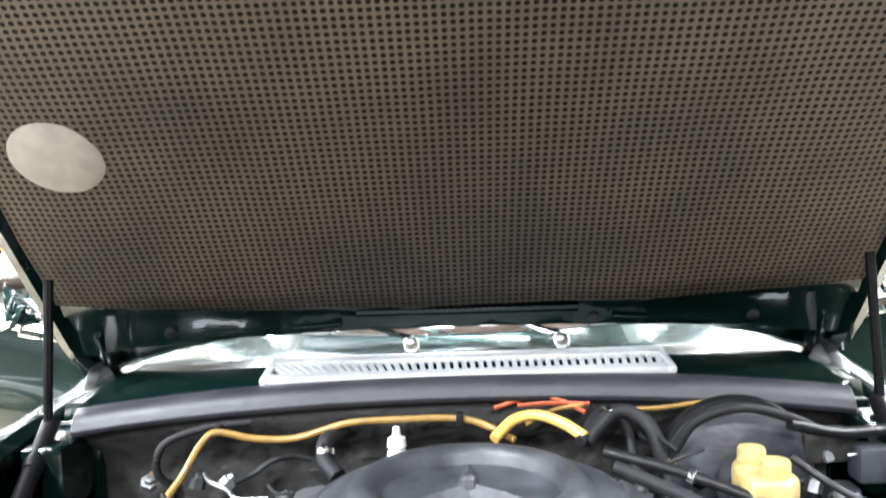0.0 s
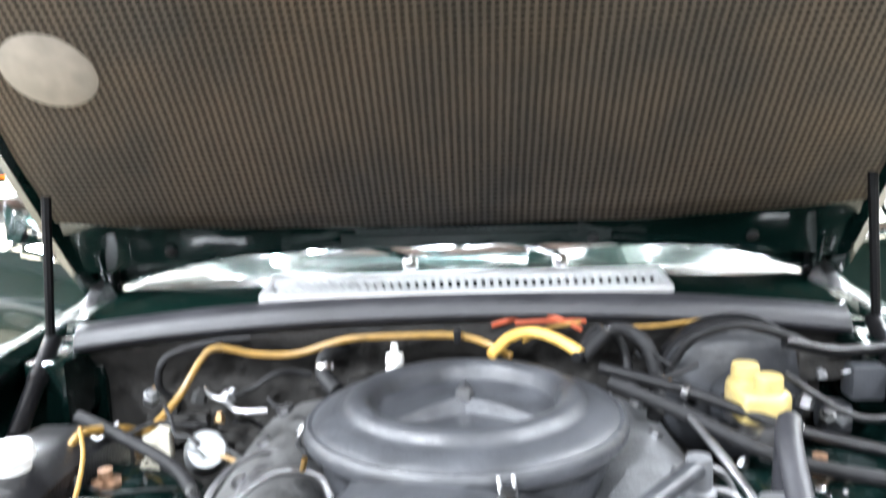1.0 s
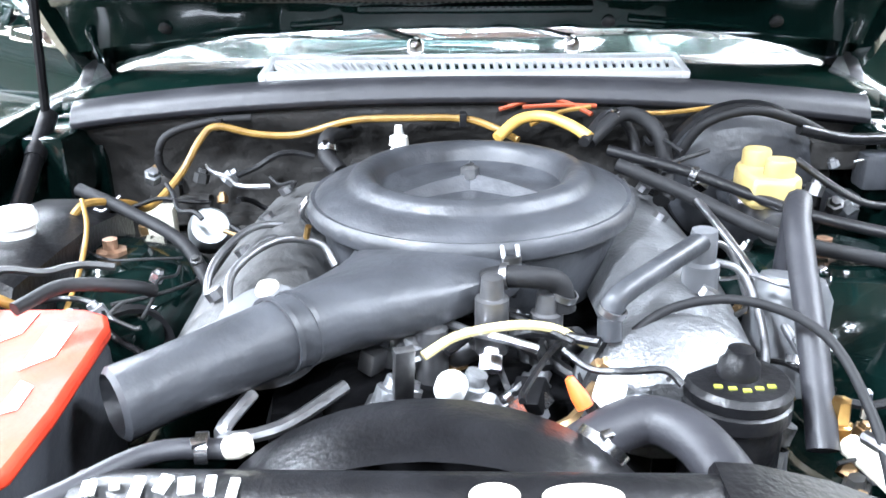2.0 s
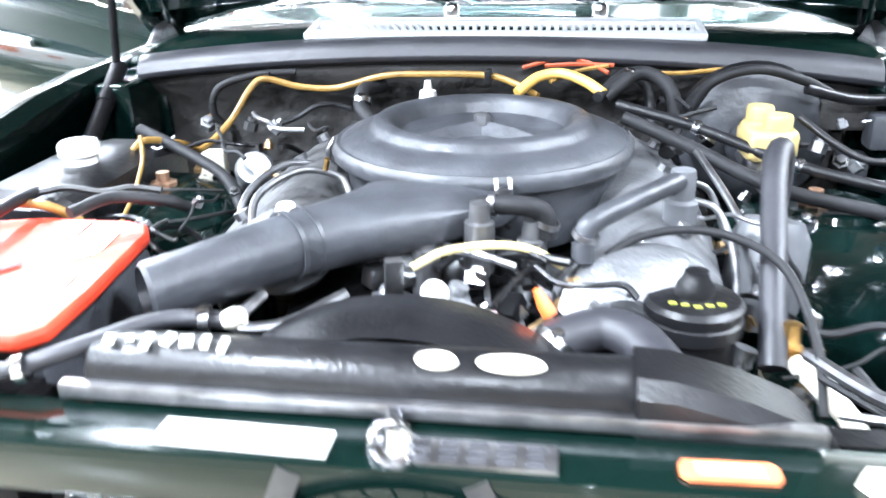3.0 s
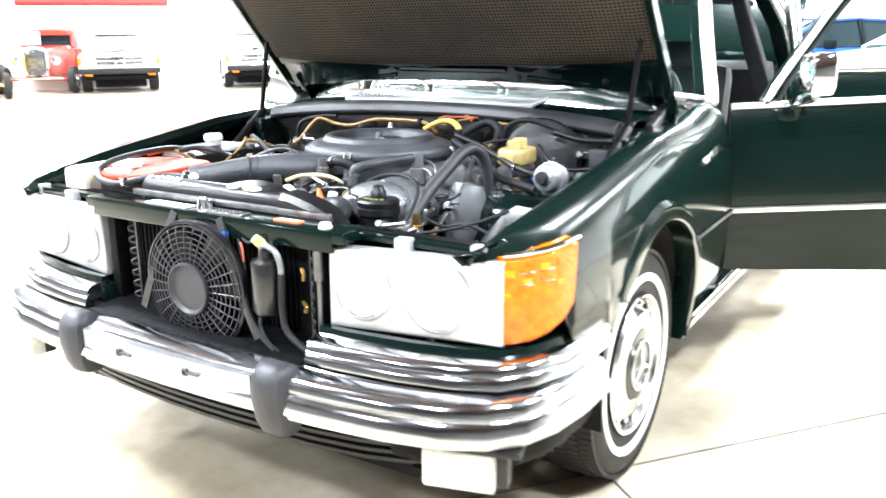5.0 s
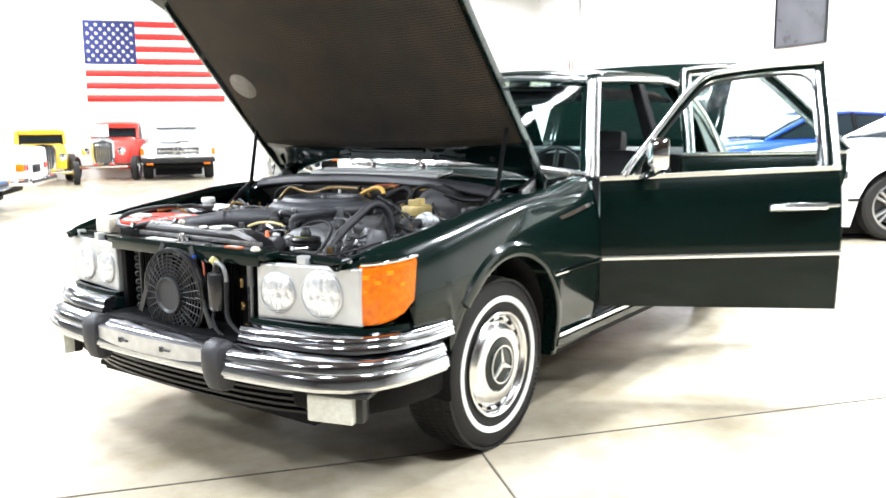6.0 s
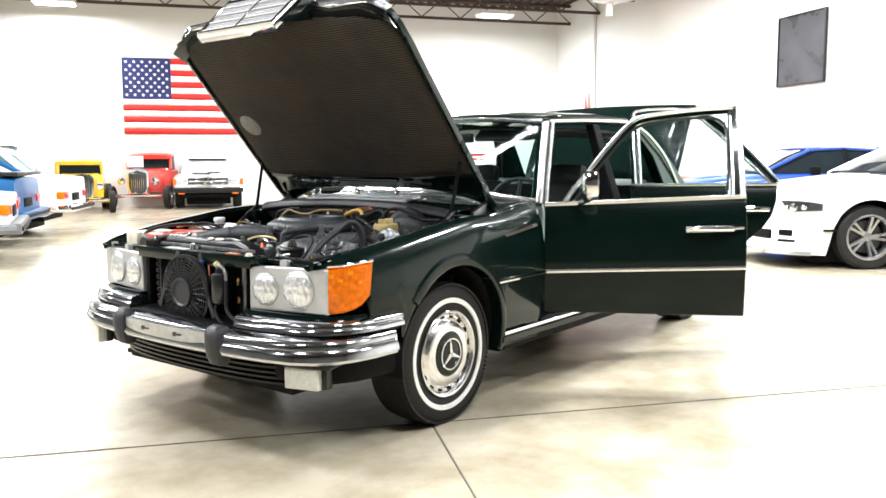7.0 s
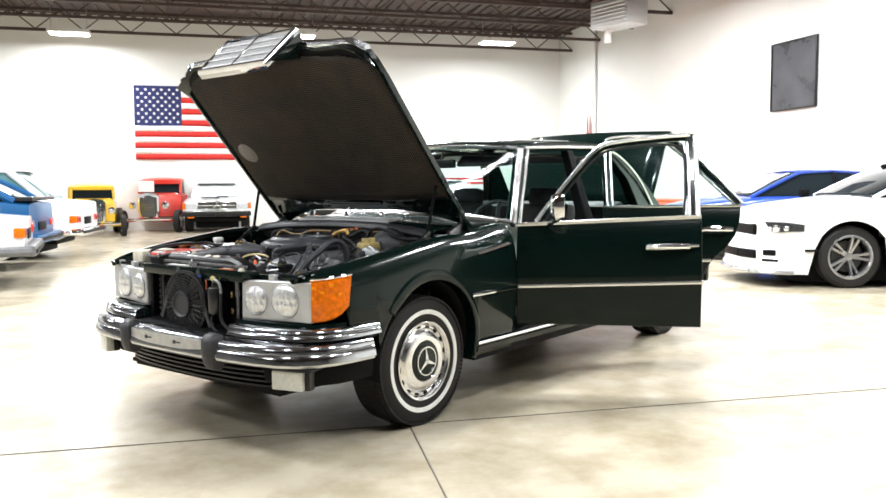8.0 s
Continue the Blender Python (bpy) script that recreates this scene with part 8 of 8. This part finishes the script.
def hot_rod(name, label, paint, m):
    car = thing(name, label, "car", m, "parked cars")
    bm = bmnew()
    rows = []
    for y, w, z0, z1 in ((0.55, 0.2, 0.45, 0.98), (0.8, 0.26, 0.42, 1.0), (1.45, 0.42, 0.4, 1.03), (1.55, 0.56, 0.38, 1.05), (2.3, 0.66, 0.36, 1.06), (3.0, 0.64, 0.38, 1.04), (3.5, 0.5, 0.45, 0.92), (3.75, 0.35, 0.5, 0.75)):
        rows.append([(-w, y, z0), (-w * 1.04, y, (z0 + z1) / 2), (-w, y, z1 - 0.08), (-w * 0.8, y, z1), (w * 0.8, y, z1), (w, y, z1 - 0.08), (w * 1.04, y, (z0 + z1) / 2), (w, y, z0)])
    loft(bm, rows)
    part("body", bm, paint, car)
    bm = bmnew()
    loft(bm, [[(-0.55, 1.62, 1.02), (0.55, 1.62, 1.02), (0.6, 3.0, 1.02), (-0.6, 3.0, 1.02)], [(-0.53, 1.70, 1.36), (0.53, 1.70, 1.36), (0.56, 2.75, 1.38), (-0.56, 2.75, 1.38)]])
    part("cab_glass", bm, TINT, car)
    bm = bmnew()
    rows = []
    for y, w, z in ((1.60, 0.50, 1.385), (1.66, 0.545, 1.42), (1.85, 0.57, 1.455), (2.3, 0.58, 1.47), (2.65, 0.57, 1.45), (2.85, 0.54, 1.38), (3.0, 0.52, 1.2), (3.08, 0.53, 1.03)):
        rows.append([(-w, y, z - 0.10), (-w * 0.97, y, z - 0.05), (-w * 0.85, y, z - 0.015), (-w * 0.45, y, z + 0.008), (0, y, z + 0.014), (w * 0.45, y, z + 0.008), (w * 0.85, y, z - 0.015), (w * 0.97, y, z - 0.05), (w, y, z - 0.10)])
    loft(bm, rows)
    for sx in (1, -1):
        tube(bm, [(sx * 0.56, 1.61, 1.02), (sx * 0.545, 1.69, 1.38)], 0.04, 8)
        tube(bm, [(sx * 0.6, 2.3, 1.02), (sx * 0.56, 2.3, 1.38)], 0.04, 8)
        box(bm, (sx * 0.58, 2.72, 1.2), (0.08, 0.5, 0.36), bev=0.03)
    box(bm, (0, 1.64, 1.35), (1.1, 0.06, 0.06), bev=0.01)
    part("cab_roof", bm, paint, car)
    bm = bmnew()
    prism(bm, [(-0.22, 0.36), (0.22, 0.36), (0.27, 0.6), (0.27, 0.95), (0.2, 1.02), (0, 1.05), (-0.2, 1.02), (-0.27, 0.95), (-0.27, 0.6)], pose(0, 0.52, 0, 90, 0, 0), 0.06)
    gr = part("grille_shell", bm, CHROME, car, "chrome grille shell")
    bm = bmnew()
    prism(bm, [(-0.18, 0.42), (0.18, 0.42), (0.22, 0.6), (0.22, 0.92), (0, 0.99), (-0.22, 0.92), (-0.22, 0.6)], pose(0, 0.455, 0, 90, 0, 0), 0.01)
    part("grille_mesh", bm, LAMP_DARK, gr)
    for k in range(-3, 4):
        bm = bmnew()
        box(bm, (k * 0.05, 0.44, 0.68), (0.008, 0.012, 0.52 - 0.02 * abs(k)), bev=0.002)
        part("grille_bar", bm, CHROME, gr)
    for sx in (1, -1):
        bm = bmnew()
        lathe(bm, [(0.0, 0.03), (0.09, 0.02), (0.1, 0.0), (0.07, -0.1), (0, -0.13)], pose(sx * 0.42, 0.5, 0.72, 90, 0, 0), 18)
        part("headlight", bm, CHROME, car, "round chrome headlight")
        far_wheel(car, pose(sx * 0.72, 0.62, 0.30, 90, 0, 90 * sx), 0.30, 0.15, "cap")
        far_wheel(car, pose(sx * 0.76, 3.2, 0.37, 90, 0, 90 * sx), 0.37, 0.28, "cap")
        bm = bmnew()
        tube(bm, [(sx * 0.15, 0.45, 0.4), (sx * 0.4, 0.4, 0.33), (sx * 0.68, 0.6, 0.32)], 0.035, 8)
        part("front_axle_arm", bm, paint, car)
    bm = bmnew()
    tube(bm, [(-0.6, 0.3, 0.36), (0, 0.25, 0.36), (0.6, 0.3, 0.36)], 0.03, 8)
    part("nerf_bar", bm, CHROME, car)
    return car


hot_rod("hot_rod", "red chopped coupe hot rod with chrome grille shell", CAR_RED, parked(-16.85, 9.21, OUT - 11, 0.0))
bm = bmnew()
box(bm, (-0.33, 1.5, 1.22), (0.42, 0.02, 0.3))
tagged(part("window_card", bm, LABEL, None), "white price card on the red hot rod", "sign").matrix_basis = parked(-16.85, 9.21, OUT - 11, 0.0)
hot_rod("hot_rod", "bright yellow hot rod with open engine", CAR_YELLOW, parked(-16.1, 7.44, -26.0, 0.0, 0.94))


def roadster(name, label, m, paint=CAR_WHITE, top=True):
    car = far_car(name, label, paint, m, 4.4, 1.79, [(0, 0.72), (0.15, 0.82), (1.3, 0.88), (2.2, 0.9), (3.4, 0.88), (4.4, 0.8)], [(0, 0.9), (0.2, 0.97), (0.8, 1.0), (3.8, 1.0), (4.4, 0.9)],
                  [(1.5, 0.92), (1.95, 1.27), (2.55, 1.28), (2.95, 0.95)] if top else None, (0.85, 3.3), 0.32, "plain", 0.76, glass_mat=REFLECTION_GLASS, low=0.36, lift=0.06)
    bits(car, [("grille", LAMP_DARK, (0, -0.012, 0.715), (0.98, 0.05, 0.17), 0, "dark grille with chrome surround"), ("grille_bar", CHROME, (0, -0.045, 0.715), (0.96, 0.02, 0.03), 0, ""),
               ("grille_rim", CHROME, (0, -0.03, 0.805), (1.0, 0.03, 0.02), 0, ""), ("grille_rim", CHROME, (0, -0.03, 0.625), (1.0, 0.03, 0.02), 0, ""),
               ("front_bumper", RUBBER, (0, -0.10, 0.49), (1.72, 0.14, 0.13), 0, "black rubber-faced bumper"), ("bumper_strip", CHROME, (0, -0.10, 0.565), (1.7, 0.13, 0.025), 0, ""),
               ("air_dam", DARK, (0, 0.10, 0.36), (1.5, 0.1, 0.13), 0, ""), ("hood_scoop", DARK, (-0.18, 0.95, 0.90), (0.46, 0.1, 0.03), 0, ""), ("hood_scoop", DARK, (0.15, 1.35, 0.92), (0.3, 0.06, 0.03), 0, "")])
    if top:
        bits(car, [("visor_band", DARK, (0, 1.86, 1.285), (1.0, 0.1, 0.02), 0, "")])
    for sx in (1, -1):
        bits(car, [("headlight", LENS_FAR, (sx * 0.64, 0.0, 0.70), (0.3, 0.05, 0.17), 0, ""), ("indicator", AMBER, (sx * 0.83, 0.02, 0.70), (0.08, 0.1, 0.17), 0, "amber indicator"), ("fog_lamp", AMBER, (sx * 0.66, -0.11, 0.42), (0.16, 0.05, 0.07), 0, "")])
    bm = bmnew()
    lathe(bm, [(0.105, 0.0), (0.105, 0.016), (0.125, 0.016), (0.125, 0.0)], pose(0, -0.055, 0.715, 90, 0, 0), 24)
    for k in range(3):
        an = radians(90 + 120 * k)
        tube(bm, [(0, -0.062, 0.715), (0.115 * math.cos(an), -0.062, 0.715 + 0.115 * math.sin(an))], 0.012, 6)
    part("grille_ring", bm, CHROME, car)
    return car


LENS_FAR = mat("pale_headlight", (0.6, 0.62, 0.64), 0.15, 0.4, 0.15, 20, coat=0.8)
roadster("white_roadster", "white classic roadster with hard top, chrome grille", parked(-16.03, 11.01, OUT, 0.5))
roadster("white_roadster", "white classic car further along the flag wall", parked(-14.18, 13.87, OUT, 0.5))


# row with tails to the aisle
def tail_car(name, label, paint, x, y, tops, house, trim=CHROME, spoiler=False, L=4.6, glass_mat=None, turn=-31):
    """(x, y): the corner of its tail nearest the aisle."""
    W = 1.78
    car = far_car(name, label, paint, pose(x, y, 0, 0, 0, turn) @ Matrix.Scale(1.03, 4) @ pose(-0.85, -L, 0, 0, 0, 0), L, W, tops, [(0, 0.85), (0.3, 0.97), (1, 1.0), (3.9, 1.0), (L, 0.92)], house, (0.85, L - 1.1), 0.31, "cap", 0.84, glass_mat=glass_mat, low=0.33)
    for sx in (1, -1):
        bits(car, [("tail_light", RED_LENS, (sx * 0.70, L - 0.005, 0.68), (0.26, 0.05, 0.11), 0, "red tail light"), ("tail_indicator", AMBER, (sx * 0.83, L - 0.05, 0.68), (0.06, 0.12, 0.12), 0, "")])
    bits(car, [("rear_bumper", trim, (0, L + 0.06, 0.46), (1.78, 0.14, 0.14), 0, "rear bumper"), ("bumper_rubber", RUBBER, (0, L + 0.135, 0.46), (1.74, 0.02, 0.05), 0, ""), ("plate_panel", DARK, (0, L + 0.0, 0.64), (0.5, 0.03, 0.13), 0, "")])
    for sx in (1, -1):
        bm = bmnew()
        tube(bm, [(sx * 0.89, L - 0.55, 0.46), (sx * 0.90, L - 0.1, 0.46), (sx * 0.86, L + 0.06, 0.46)], 0.06, 8, 3)
        part("bumper_wrap", bm, trim, car, "bumper end wrapped round the tail corner")
        bits(car, [("side_marker", RED_LENS, (sx * 0.885, L - 0.42, 0.68), (0.02, 0.13, 0.06), 0, "red side marker")])
    if spoiler:
        bits(car, [("spoiler", BLACK, (0, L - 0.1, 1.06), (1.55, 0.3, 0.06), 0, "black rubber spoiler")])
    return car


GREY_BUMPER = mat("grey_bumper_skin", (0.13, 0.133, 0.137), 0.5, 0.2, 0.15, 6)
TEAL_GLASS = mat("teal_tinted_glass", (0.12, 0.24, 0.25), 0.08, 0.0, 0.15, 3, coat=1.0)
NOTCH = [(0, 0.7), (0.2, 0.8), (1.5, 0.9), (3.0, 0.92), (4.0, 0.9), (4.6, 0.84)]
tail_car("white_sedan", "white older sedan with wide bumper, tail to the aisle", CAR_WHITE, -6.80, 1.46, NOTCH, [(0.9, 0.9), (1.4, 1.3), (2.2, 1.3), (2.8, 0.93)], trim=GREY_BUMPER, turn=-28)
tail_car("blue_coupe", "metallic blue sports coupe with black tail spoiler", CAR_TEAL, -9.0, 2.53, [(0, 0.68), (0.2, 0.8), (1.5, 0.95), (3.0, 1.02), (4.0, 1.03), (4.3, 0.99)], [(1.2, 0.98), (1.95, 1.42), (3.35, 1.42), (4.1, 1.04)], trim=CAR_TEAL, spoiler=True, L=4.3, turn=-37)
tail_car("white_classic", "white classic saloon with chrome bumper, tail to the aisle", CAR_WHITE, -10.58, 4.08, [(0, 0.8), (0.2, 0.9), (1.5, 1.0), (3.0, 1.03), (4.0, 1.03), (4.6, 0.97)], [(1.6, 1.0), (2.2, 1.5), (3.5, 1.5), (4.05, 1.06)], glass_mat=TEAL_GLASS, turn=-40)


# heater hung in the corner and its pipe, red pennant, cable
def unit_heater():
    ob = thing("unit_heater", "pale grey unit heater hung under the roof joists", "heater", HALL @ pose(1.8, 7.6, 5.32, 0, 0, 20))
    bm = bmnew()
    box(bm, (0, 0, 0), (0.7, 1.2, 0.62), bev=0.03)
    part("casing", bm, BEZEL, ob)
    for k in range(6):
        bm = bmnew()
        box(bm, (0.36, 0, -0.22 + 0.085 * k), (0.03, 1.05, 0.03), (0, 30, 0))
        part("louvre", bm, BEZEL, ob)
    bm = bmnew()
    tube(bm, [(0, 0, 0.3), (0, 0, 0.9)], 0.08, 10)
    part("flue", bm, STEEL, ob)
    bm = bmnew()
    tube(bm, [(-0.1, -0.45, -0.3), (-0.1, -0.45, -0.6)], 0.09, 10)
    part("exhaust_stub", bm, WHITE_PL, ob)


unit_heater()
bm = bmnew()
tube(bm, [(0.06, 2.8, 0.0), (0.06, 2.8, 6.1)], 0.05, 10)
tagged(part("wall_conduit", bm, WHITE_PL), "white painted pipe running up the wall", "pipe", kind="").matrix_basis = HALL
bm = bmnew()
rows = [[(0.08, 2.33, 3.5), (0.1, 2.37, 3.5)], [(0.08, 2.30, 3.1), (0.14, 2.5, 3.1)], [(0.08, 2.30, 2.4), (0.12, 2.55, 2.4)]]
grid(bm, rows)
tagged(part("red_pennant", bm, FLAG_RED, solid=0.006), "faded red cloth pennant hung by the wall pipe", "pennant").matrix_basis = HALL


# painted board against the flag wall near the corner, and a silver car before it
roadster("orange_roadster", "orange-red roadster in the row beside the wall", parked(-5.69, 11.89, F_ANG, 0.93), CAR_ORANGE, False)
board = thing("painted_board", "white board with red stripes and blue slatted panel", "sign", HALL @ pose(3.5, 0.06, 0))
bm = bmnew()
box(bm, (0, 0, 0.8), (2.0, 0.06, 1.6), bev=0.01)
part("panel", bm, CAR_WHITE, board)
for z in (1.47, 1.33):
    bm = bmnew()
    box(bm, (0, 0.035, z), (1.98, 0.014, 0.07), bev=0.003)
    part("red_stripe", bm, FLAG_RED, board, "red stripe")
bm = bmnew()
box(bm, (0, 0.04, 0.78), (1.9, 0.02, 0.42), bev=0.004)
part("blue_field", bm, CAR_BLUE, board, "blue field")
for k in range(6):
    bm = bmnew()
    box(bm, (0, 0.056, 0.61 + 0.065 * k), (1.8, 0.012, 0.016), bev=0.003)
    part("white_slat", bm, CAR_WHITE, board)
roadster("silver_roadster", "pale silver classic car near the hall corner", parked(-9.13, 13.29, OUT, 0.3), CAR_PALE)
